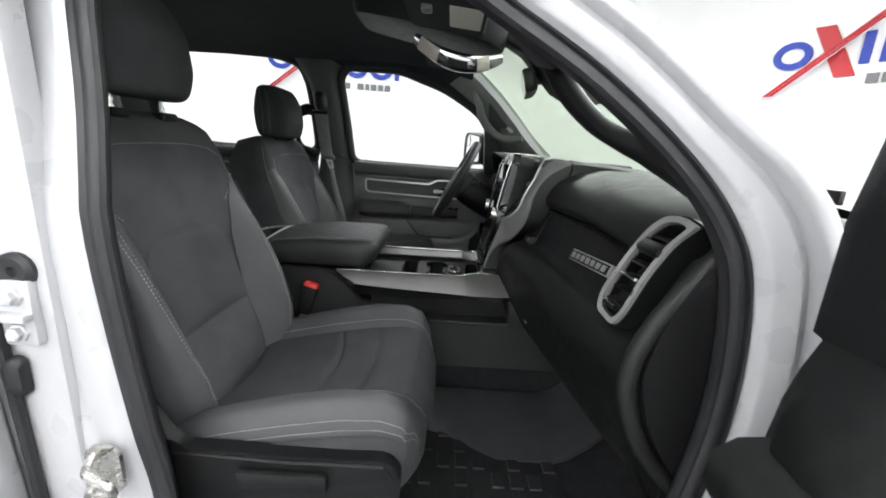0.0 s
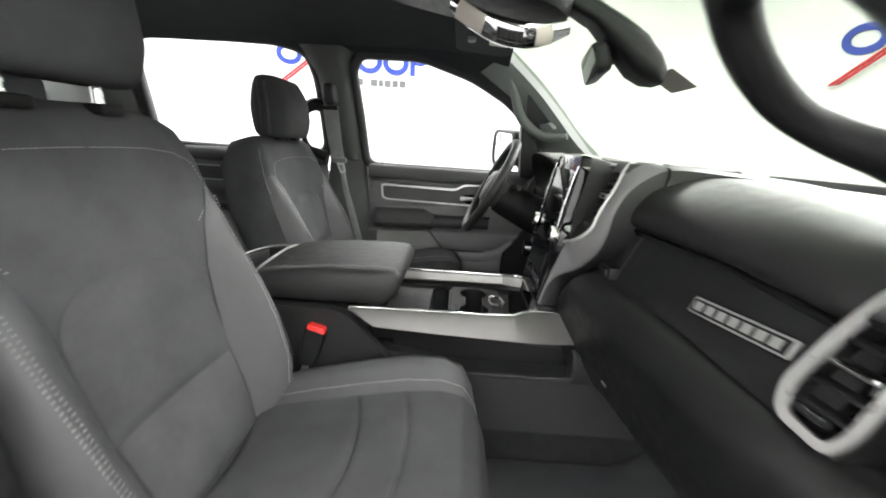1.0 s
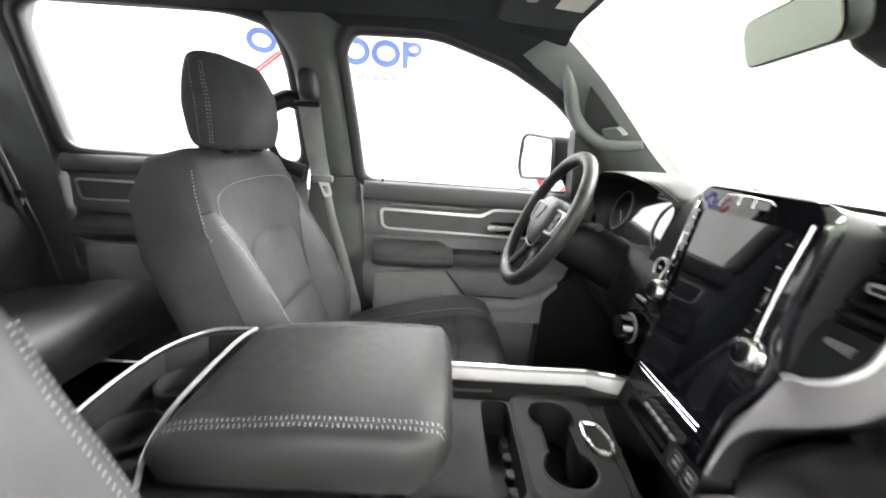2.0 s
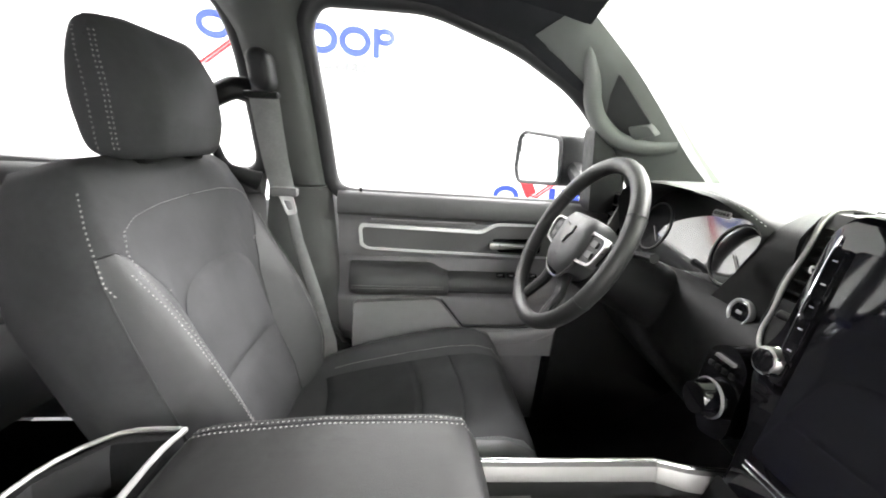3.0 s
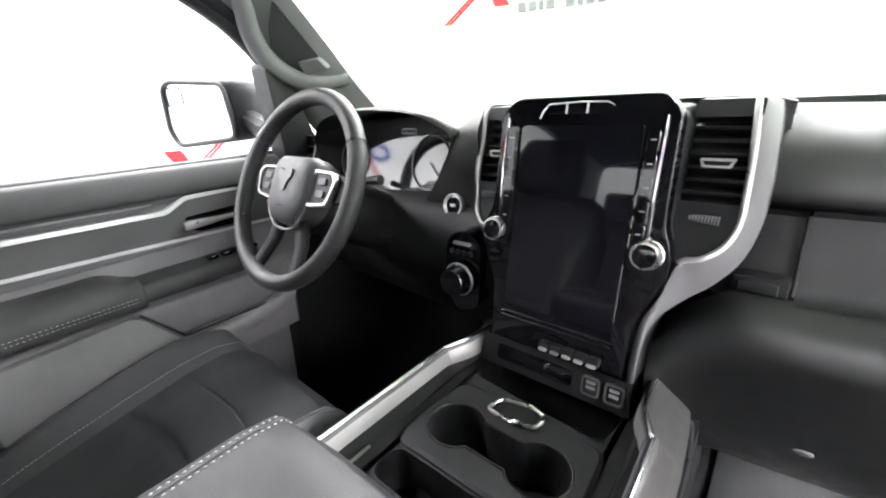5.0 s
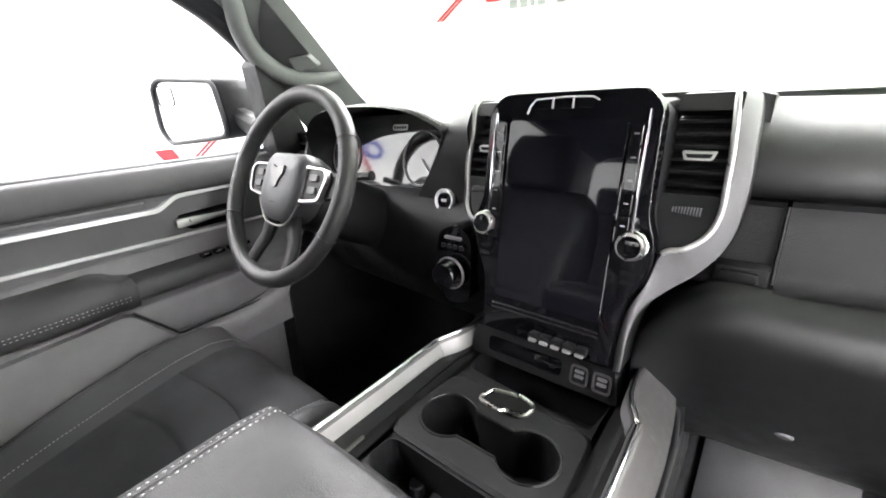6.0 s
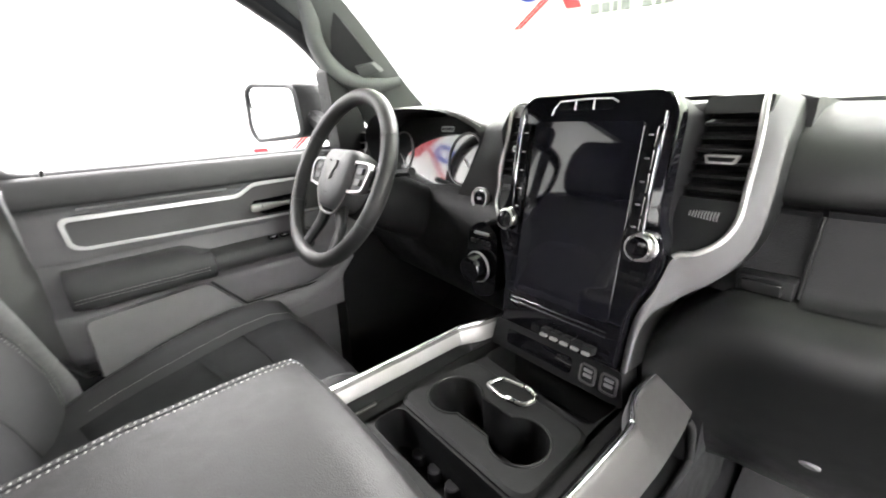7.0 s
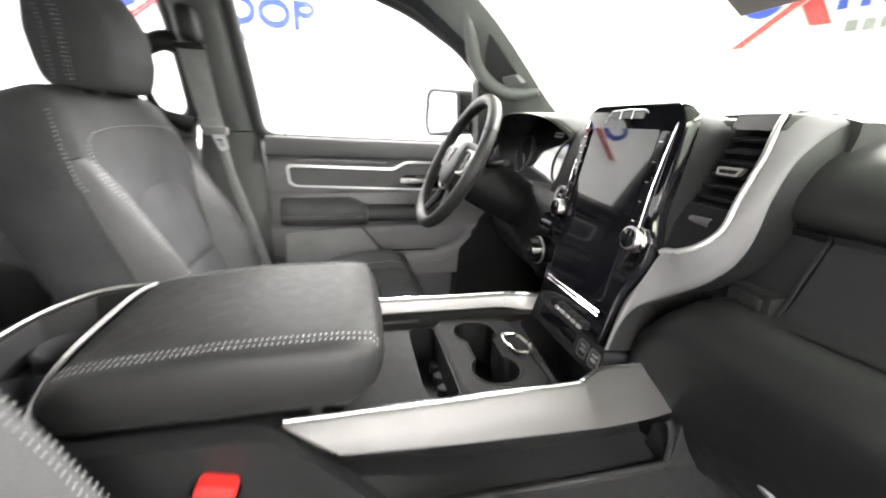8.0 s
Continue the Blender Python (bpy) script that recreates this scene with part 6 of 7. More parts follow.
        pts = curve([(-0.36, s * 0.186, 0.938), (-0.15, s * 0.186, 0.930), (0.04, s * 0.184, 0.930), (0.064, s * 0.182, 0.942), (0.066, s * 0.178, 0.985), (0.06, s * 0.172, 1.0)], 5)
        tube(bm, pts, 0.006, 8)
        part("pocket_lip", bm, M_CHEEK, body, smooth=60)
        bm = bmesh.new()
        prism(bm, rounded([(0.060, 0.92), (0.12, 0.92), (0.12, 1.03), (0.072, 1.03), (0.068, 0.96)], 0.005), min(s * 0.140, s * 0.188), max(s * 0.140, s * 0.188), "y", 0.004)
        part("pocket_end", bm, M_CHEEK, body)
        bm = bmesh.new()
        prism(bm, rounded([(-0.80, 1.045), (-0.80, 0.86), (-0.33, 0.86), (-0.345, 0.930), (-0.415, 1.010), (-0.462, 1.058), (-0.50, 1.074), (-0.70, 1.078)], 0.02), min(s * 0.166, s * 0.192), max(s * 0.166, s * 0.192), "y", 0.006)
        part("side_cheek", bm, M_CHEEK, body)
        # silver rail: a leaning panel with a bright top edge
        top = curve([(-0.468, s * 0.170, 1.069), (-0.30, s * 0.166, 1.068), (-0.10, s * 0.163, 1.068), (-0.075, s * 0.159, 1.070), (-0.035, s * 0.142, 1.073), (0.036, s * 0.137, 1.069)], 5)
        bot = curve([(-0.405, s * 0.190, 1.036), (-0.28, s * 0.191, 1.029), (-0.10, s * 0.190, 1.021), (-0.05, s * 0.188, 1.018), (0.02, s * 0.182, 1.016), (0.085, s * 0.172, 1.016)], 5)
        bm = bmesh.new()
        rows = []
        for a, b in zip(top, bot):
            o = V((0, s, 0.3))
            rows.append([a + V((0, -s * 0.012, -0.002)), a + V((0, -s * 0.009, 0.003)), a + V((0, -s * 0.002, 0.0035)), a + o * 0.0015, *[a.lerp(b, t) + o * 0.002 * math.sin(math.pi * t) for t in (0.3, 0.5, 0.7, 0.9)], b, b + V((0, -s * 0.01, -0.003)), b + V((0, -s * 0.03, 0.0)), a + V((0, -s * 0.012, -0.02))])
        loft(bm, rows)
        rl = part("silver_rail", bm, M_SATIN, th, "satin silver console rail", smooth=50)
        bm = bmesh.new()
        tube(bm, [p + V((0, -s * 0.006, 0.002)) for p in top], 0.0036, 8)
        part("rail_edge", bm, M_CHROME, rl, smooth=60)
        # inner side of the rail: a silver panel with a chamfered foot, a dark groove, a thin strip at the deck
        near = [p for p in top if p.x > -0.42]
        bm = bmesh.new()
        loft(bm, [[p + V((0, -s * 0.009, 0.0)), p + V((0, -s * 0.012, -0.003)), V((p.x, s * (abs(p.y) - 0.017), 1.044)), V((p.x, s * (abs(p.y) - 0.012), 1.040)), V((p.x, s * (abs(p.y) - 0.004), 1.040)), p + V((0, -s * 0.004, -0.004))] for p in near])
        # the driver's inner face catches light differently; that is put into its colour
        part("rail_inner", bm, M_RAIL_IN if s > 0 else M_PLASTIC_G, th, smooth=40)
        bm = bmesh.new()
        loft(bm, [[V((p.x, s * (abs(p.y) - 0.004), 1.042)), V((p.x, s * (abs(p.y) - 0.008), 1.036)), V((p.x, s * min(0.136, abs(p.y) - 0.010), 1.028)), V((p.x, s * min(0.136, abs(p.y) - 0.010), 0.99)), V((p.x, s * 0.150, 0.99))] for p in near])
        part("rail_groove", bm, M_PLASTIC, th, smooth=40)
        bm = bmesh.new()
        tube(bm, [(x, s * 0.134, 1.0315) for x in np.linspace(-0.345, -0.262, 6)], 0.0028, 6)
        part("deck_strip", bm, M_SATIN, th, smooth=60)
    # armrest lid
    bm = bmesh.new()
    rows = []
    for k in range(17):
        u = k / 16
        x = -0.715 + 0.365 * u
        e = abs(2 * u - 1) ** 14
        w, zt = 0.158 - 0.020 * e, lerp([(0, 1.148), (0.5, 1.166), (1, 1.168)], u) - 0.025 * e
        zb = 1.078 + 0.012 * e
        row = []
        for a, b in rounded([(-w, zb), (w, zb), (w + 0.006, (zb + zt) / 2), (w - 0.003, zt - 0.007), (0.06, zt), (-0.06, zt), (-w + 0.003, zt - 0.007), (-w - 0.006, (zb + zt) / 2)], [0.014, 0.014, 0.03, 0.026, 0.05, 0.05, 0.026, 0.03], 4):
            row.append(V((x + (0.014 * (1.13 - b) / 0.04 if u > 0.9 else 0) * -1, a - 0.004, b)))
        rows.append(row)
    loft(bm, rows)
    skin = BVHTree.FromBMesh(bm)

    def top(x, y):
        hit = skin.ray_cast(V((x, y, 1.4)), V((0, 0, -1)))[0]
        return hit + V((0, 0, 0.0008)) if hit else V((x, y, 1.13))
    arm = part("armrest", bm, M_VINYL_D, th, "padded dark vinyl armrest lid", smooth=60)
    for s in (1, -1):
        for o in (0.0, 0.011):
            stitches("armrest_stitch", [top(x, -0.004 + s * (0.128 + o)) for x in np.linspace(-0.70, -0.354, 40)], arm, 0.0011, 0.0065)
        bm = bmesh.new()
        tube(bm, [top(x, -0.004 + s * 0.1335) - V((0, 0, 0.0008)) for x in np.linspace(-0.70, -0.354, 40)], 0.0018, 6)
        part("armrest_seam", bm, M_RUBBER, arm)
    # rear end: an open cup well facing the bench, edged in chrome
    rim = [(-0.722, -0.158, 1.098), (-0.722, 0.158, 1.124), (-0.800, 0.160, 1.116), (-0.866, 0.112, 1.100), (-0.882, 0.0, 1.092), (-0.866, -0.120, 1.086), (-0.800, -0.160, 1.090)]
    c = V((-0.795, 0.0, 0))
    bm = bmesh.new()
    loft(bm, [[V((c.x + (x - c.x) * k, y * k, z + dz if dz > -0.05 else zz)) for x, y, z in rim] for k, dz, zz in ((1.0, -0.06, 1.0), (1.0, 0.0, 0), (0.90, 0.0, 0), (0.86, -0.012, 0), (0.80, -0.06, 1.045))], caps=False)
    bm.faces.new([bm.verts.new((c.x + (x - c.x) * 0.80, y * 0.80, 1.045)) for x, y, z in rim])
    rear = part("rear_tray", bm, M_PLASTIC, th, "open black tray behind the armrest", smooth=30)
    for y in (0.062, -0.062):
        bm = bmesh.new()
        lathe(bm, [(0.036, 0.0), (0.044, 0.002), (0.046, 0.030), (0.041, 0.033), (0.038, 0.012), (0.036, 0.004)], pose(-0.800, y, 1.042), 26)
        part("cup_ring", bm, M_RUBBER, rear)
    bm = bmesh.new()
    tube(bm, curve([(-0.716, 0.156, 1.128), (-0.722, 0.09, 1.134), (-0.724, -0.06, 1.126), (-0.722, -0.13, 1.106), (-0.714, -0.166, 1.080)], 4), 0.0038, 8)
    part("chrome_edge", bm, M_VENT_RING, rear, "bright chrome edge")
    bm = bmesh.new()
    tube(bm, curve([V(p) * 1.0 + V((0, 0, 0.003)) for p in rim[1:]], 4), 0.0032, 8)
    part("chrome_edge", bm, M_VENT_RING, rear, "bright chrome edge")


console()


def belt_buckle(y, s):
    th = thing("belt_buckle", (-0.54, y, 0.92), "black seat belt buckle with a red release button", "belt buckle", "belt buckles")
    m = Matrix.Translation((-0.545, y, 0.985)) @ pose(0, 0, 0, s * -6, 16, 0)
    bm = bmesh.new()
    loft(bm, [[m @ V((a * k, b * k, z)) for a, b in rrect(0.046, 0.026, 0.008, 3)] for k, z in ((0.75, -0.045), (0.95, -0.03), (1.0, 0.0), (1.05, 0.035), (1.05, 0.042))])
    part("buckle_body", bm, M_PLASTIC, th)
    bm = bmesh.new()
    loft(bm, [[m @ V((a * k, b * k, z)) for a, b in rrect(0.042, 0.022, 0.005, 3)] for k, z in ((1.0, 0.036), (1.0, 0.050), (0.9, 0.054))])
    part("release_button", bm, M_RED, th, "bright red button")
    bm = bmesh.new()
    tube(bm, [m @ V((0, 0, -0.04)), m @ V((0, 0, -0.09)), m @ V((-0.01, 0, -0.14))], 0.014, 8, flat=0.4)
    part("buckle_strap", bm, M_BELT, th)


belt_buckle(-0.208, 1)
belt_buckle(0.208, -1)


# ---- doors ----
def inner_door(front):
    """A closed driver's-side door seen from inside."""
    th = thing("door_front" if front else "door_rear", (-0.25 if front else -1.25, 0.80, 0.62), "closed grey and black truck door with chrome trim" if front else "closed black rear truck door with chrome trim", "car door", "closed doors")
    x0, x1 = (-0.638, 0.24) if front else (-1.615, -0.825)
    dz = 0.0 if front else 0.045
    tab = [(0.60, 0.800), (0.90, 0.798), (0.945, 0.790), (0.975, 0.765), (1.055, 0.757), (1.072, 0.764), (1.085, 0.785), (1.15, 0.788), (1.178, 0.790), (1.186, 0.782), (1.275, 0.786), (1.292, 0.776), (1.312, 0.770), (1.330, 0.772), (1.345, 0.782), (1.353, 0.800), (1.350, 0.84)]
    prof = curve([(y, z, 0) for z, y in tab], 2)

    bm = bmesh.new()
    rows = []
    for x in np.linspace(x0, x1, 24):
        e = 0.012 * max(0, 1 - (x - x0) / 0.02) + (0.012 * max(0, 1 - (x1 - x) / 0.02))
        rows.append([V((x, p.x + e, p.y + dz - (0.012 * (x + 0.64) / 0.56 if front and p.y > 1.28 else 0))) for p in prof])
    loft(bm, rows, closed=False)
    pn = part("door_panel", thick(bm, 0.015), M_DOOR, th, "grained plastic door panel", smooth=45)

    def dp(x, z, h):
        return V((x, 0.786 - h, z + dz))
    # upper dark roll
    bm = bmesh.new()
    rows = []
    for x in np.linspace(x0 + 0.004, x1, 12):
        k = -0.012 * (x + 0.64) / 0.56 if front else 0
        rows.append([V((x, y, z + dz + k)) for y, z in ((0.80, 1.298), (0.770, 1.296), (0.763, 1.306), (0.764, 1.330), (0.775, 1.350), (0.790, 1.357), (0.83, 1.357))])
    loft(bm, rows)
    part("sill_roll", bm, M_SILL, pn, "soft black sill roll", smooth=60)
    # chrome-framed insert
    if front:
        oo = rounded([(-0.580, 1.262), (-0.572, 1.272), (-0.245, 1.262), (-0.205, 1.285), (0.12, 1.288), (0.12, 1.180), (-0.555, 1.200), (-0.576, 1.210)], 0.012, 3)
        ii = rounded([(-0.571, 1.256), (-0.565, 1.263), (-0.243, 1.253), (-0.203, 1.276), (0.112, 1.279), (0.112, 1.186), (-0.553, 1.2065), (-0.568, 1.215)], 0.010, 3)
    else:
        oo = rounded([(-1.578, 1.270), (-1.568, 1.277), (-0.90, 1.268), (-0.90, 1.200), (-1.56, 1.205), (-1.572, 1.215)], 0.010, 3)
        ii = rounded([(-1.570, 1.265), (-1.563, 1.269), (-0.908, 1.260), (-0.908, 1.207), (-1.557, 1.212), (-1.565, 1.219)], 0.008, 3)
    bm = frame_ring(bmesh.new(), oo, ii, lambda a, b, h: dp(a, b, h + 0.014), 0.016)
    part("chrome_frame", bm, M_BRIGHT, pn, "slim chrome frame", smooth=30)
    bm = bmesh.new()
    loft(bm, [[dp(a, b, h) for a, b in ii] for h in (0.0, 0.007)])
    part("insert_panel", bm, M_INSERT, pn, "dark textured insert", smooth=30)
    bm = bmesh.new()
    if front:
        tube(bm, [dp(-0.545, 1.283, 0.010), dp(-0.40, 1.281, 0.013), dp(-0.265, 1.277, 0.010)], 0.005, 6)
    else:
        tube(bm, [dp(-1.53, 1.288, 0.010), dp(-0.95, 1.282, 0.010)], 0.005, 6)
    part("accent_strip", bm, M_PLASTIC_G, pn)
    # pull handle
    hx = -0.215 if front else -0.99
    bm = bmesh.new()
    loft(bm, [[dp(hx + x, 1.222 + q * a, 0.020 + b) for a, b in rrect(0.020, 0.014, 0.004, 3)] for x, q in ((-0.006, 0.7), (0.0, 1.0), (0.03, 0.9), (0.07, 0.55), (0.11, 0.5))])
    hd = part("door_handle", bm, M_VENT_RING, pn, "satin chrome door pull")
    bm = bmesh.new()
    loft(bm, [[dp(a, b, h) for a, b in rounded([(hx + 0.0, 1.238), (hx + 0.14, 1.242), (hx + 0.14, 1.198), (hx + 0.02, 1.200)], 0.012)] for h in (0.006, 0.0085)])
    part("handle_cup", bm, M_GLOSS, pn)
    # armrest
    ax0, ax1, ax2 = (-0.603, -0.335, -0.09) if front else (-1.58, -1.25, -0.92)
    bm = bmesh.new()
    rows = []
    for x in np.linspace(ax0, ax1, 16):
        u = (x - ax0) / (ax1 - ax0)
        d = 0.064 * (1 - max(0, 1 - 2 * u) ** 8 * 0.3)
        zt = 1.164 - 0.022 * smooth_step(0.80, 1.0, u)
        rows.append([dp(x, z, h) for z, h in ((1.084, -0.01), (1.080, d - 0.035), (1.082, d - 0.020), (1.089, d - 0.008), (1.102, d), (1.120, d + 0.002), (1.136, d - 0.002), (1.148, d - 0.012), (zt - 0.004, d - 0.030), (zt, d - 0.05), (zt, -0.01))])
    loft(bm, rows)
    ar = part("door_armrest", bm, M_ARM_AND_SHADE, pn, "padded dark vinyl armrest", smooth=50)
    for z in (1.108, 1.115):
        stitches("armrest_stitch", [dp(x, z, 0.068) for x in np.linspace(ax0 + 0.01, ax1 - 0.01, 8)], ar, 0.0010)
    bm = bmesh.new()
    rows = []
    for x in np.linspace(ax1 + 0.002, ax2, 12):
        rows.append([dp(x, z, h) for z, h in ((1.094, -0.01), (1.094, 0.050), (1.104, 0.060), (1.128, 0.060), (1.136, 0.052), (1.140, -0.01))])
    loft(bm, rows)
    gp = part("pull_grip", bm, M_ARM_AND_SHADE, pn, smooth=50)
    if front:
        for k in range(4):
            bm = bmesh.new()
            box(bm, (-0.20 + 0.030 * k, 0.735, 1.140 + dz), (-0.178 + 0.030 * k, 0.755, 1.148 + dz), 0.002)
            sw = part("window_switch", bm, M_GLOSS, gp)
            bm = bmesh.new()
            box(bm, (-0.194 + 0.030 * k, 0.7335, 1.1475 + dz), (-0.186 + 0.030 * k, 0.7365, 1.149 + dz), 0)
            part("switch_mark", bm, M_MARK, sw, smooth=0)
    # map pocket: a raised panel and a dark recess
    px0, px1, px2 = (-0.600, -0.355, -0.285) if front else (-1.56, -1.25, -1.16)
    bm = bmesh.new()
    pts = rounded([(px0, 0.90), (px0 + 0.006, 1.058), (px1, 1.072), (px2 - 0.003, 0.985), (x1 - 0.10, 0.980), (x1 - 0.10, 0.90)], [0.01, 0.012, 0.02, 0.02, 0.01, 0.01])
    loft(bm, [[dp(0.5 * (px0 + px1) + (a - 0.5 * (px0 + px1)) * s, b, h) for a, b in pts] for s, h in ((1.0, 0.0), (1.0, 0.030), (0.996, 0.039), (0.985, 0.046), (0.965, 0.049))])
    part("map_pocket", bm, M_POCKET, pn, "grey plastic map pocket", smooth=30)
    bm = bmesh.new()
    tube(bm, [dp(a, b, 0.042) for a, b in ((px1 + 0.004, 1.070), (px2, 0.988), (x1 - 0.10, 0.983))], 0.0035, 6)
    part("pocket_edge", bm, M_RUBBER, pn)
    if front:
        bm = bmesh.new()
        lip = curve([(px2 - 0.03, 0.966, 0), (px2 + 0.06, 0.966, 0), (-0.10, 0.975, 0), (-0.03, 1.000, 0), (0.02, 1.045, 0)], 5)
        loft(bm, [[dp(p.x, p.y + b, 0.046 + h) for b, h in ((0.012, -0.02), (0.012, 0.004), (0.006, 0.010), (-0.008, 0.012), (-0.030, 0.006), (-0.045, -0.02))] for p in lip])
        part("pocket_lip", bm, M_POCKET, pn, "grey lip of the map pocket", smooth=50)
    if front:
        bm = bmesh.new()
        tube(bm, [(-0.575, 0.792, 1.35), (-0.575, 0.792, 1.366)], 0.004, 8)
        part("lock_pin", bm, M_PLASTIC, th)
    return th


inner_door(True)
inner_door(False)


def open_door():
    """The passenger's door, swung open beside the camera."""
    th = thing("door_open", (0.36, -0.93, 0.62), "open black-trimmed front truck door", "car door")
    turn = Matrix.Translation((0.300, -0.925, 0)) @ pose(0, 0, 0, 0, 0, 6)

    def dp(a, d, z):
        """a outwards from the hinge, d towards the rear of the truck, z up."""
        return turn @ V((-d, -a, z))
    bm = bmesh.new()
    prof = [(0.60, 0.03), (0.75, 0.11), (0.95, 0.135), (1.12, 0.125), (1.20, 0.105), (1.235, 0.085), (1.27, 0.055), (1.31, 0.045), (1.345, 0.03), (1.36, 0.0)]
    rows = []
    for a in np.linspace(0.0, 0.98, 24):
        e = smooth_step(0.0, 0.06, a)
        rows.append([dp(a, d * (0.55 + 0.45 * e) + 0.035 * (1 - e) * 0, z) for z, d in prof] + [dp(a, -0.07, 1.36), dp(a, -0.09, 0.60)])
    loft(bm, rows)
    pn = part("door_panel", bm, M_DASH, th, "black grained door trim", smooth=50)
    bm = bmesh.new()
    rows = []
    for a in np.linspace(0.02, 0.13, 10):
        rows.append([dp(a, d, z) for z, d in ((1.10, 0.09), (1.09, 0.135), (1.115, 0.150), (1.15, 0.146), (1.165, 0.12), (1.165, 0.06))])
    loft(bm, rows)
    part("door_armrest", bm, M_DASH, pn, smooth=60)
    bm = bmesh.new()
    loft(bm, [[dp(a, d, z) for a, d in ((a0, 0.045), (a0 + 0.02, 0.055), (a1, 0.05), (a1, -0.05), (a0, -0.05))] for z, a0, a1 in ((1.28, 0.0, 0.30), (1.40, 0.0, 0.28), (1.50, 0.015, 0.24), (1.62, 0.08, 0.26), (1.74, 0.22, 0.36), (1.80, 0.34, 0.50))])
    part("window_corner", bm, M_PLASTIC, th, "black window corner trim", smooth=50)
    bm = bmesh.new()
    tube(bm, [dp(0.40, 0.02, 1.78), dp(0.60, 0.015, 1.79), dp(0.90, 0.01, 1.79), dp(0.96, 0.01, 1.70), dp(0.97, 0.02, 1.36)], 0.03, 8)
    part("window_frame", bm, M_RUBBER, th, "black window frame", smooth=60)
    bm = bmesh.new()
    loft(bm, [[dp(a, d, z) for a, d in ((0.01, -0.095), (0.97, -0.095), (0.97, -0.07), (0.01, -0.07))] for z in (0.58, 1.0, 1.34)])
    part("outer_skin", bm, M_PAINT, th, "white painted outer skin")


open_door()


def outside_mirror():
    th = thing("outside_mirror", (0.06, 0.90, 1.36), "black outside mirror with a small blind-spot glass", "mirror")

    def mp(a, b, h):
        """Across from the inner edge outwards, up, and forwards."""
        return V((0.030 - 0.30 * a + h, 0.955 + a, 1.372 + b))
    pts = rounded([(0.0, 0.006), (0.235, -0.012), (0.262, 0.03), (0.250, 0.150), (0.215, 0.168), (0.012, 0.150)], 0.03, 5)
    bm = bmesh.new()
    loft(bm, [[mp(0.128 + (a - 0.128) * s, 0.078 + (b - 0.078) * s, h) for a, b in pts] for s, h in ((1.0, -0.006), (1.06, 0.0), (1.07, 0.05), (0.98, 0.11), (0.75, 0.15), (0.4, 0.165))])
    sh = part("mirror_shell", bm, M_PLASTIC, th, "black plastic mirror shell", smooth=50)
    bm = bmesh.new()
    loft(bm, [[mp(0.128 + (a - 0.128) * s, 0.078 + (b - 0.078) * s, h) for a, b in pts] for s, h in ((0.94, -0.004), (0.94, -0.009))])
    gl = part("mirror_glass", bm, M_MIRROR, th, "mirror glass", smooth=0)
    bm = bmesh.new()
    tube(bm, [mp(a, b, -0.010) for a, b in rrect(0.062, 0.055, 0.012, 4, 0.205, 0.122)], 0.0018, 5, closed=True)
    part("spot_frame", bm, M_RUBBER, gl)
    bm = bmesh.new()
    tube(bm, [mp(0.128 + (a - 0.128) * 0.985, 0.078 + (b - 0.078) * 0.985, -0.010) for a, b in pts], 0.007, 8, closed=True)
    part("glass_rim", bm, M_RUBBER, sh, "black rim of the mirror", smooth=60)
    bm = bmesh.new()
    tube(bm, [(0.05, 0.80, 1.385), (0.07, 0.90, 1.40), (0.085, 1.0, 1.425)], [0.045, 0.04, 0.045], 10, flat=0.7)
    part("mirror_arm", bm, M_PLASTIC, th)


outside_mirror()


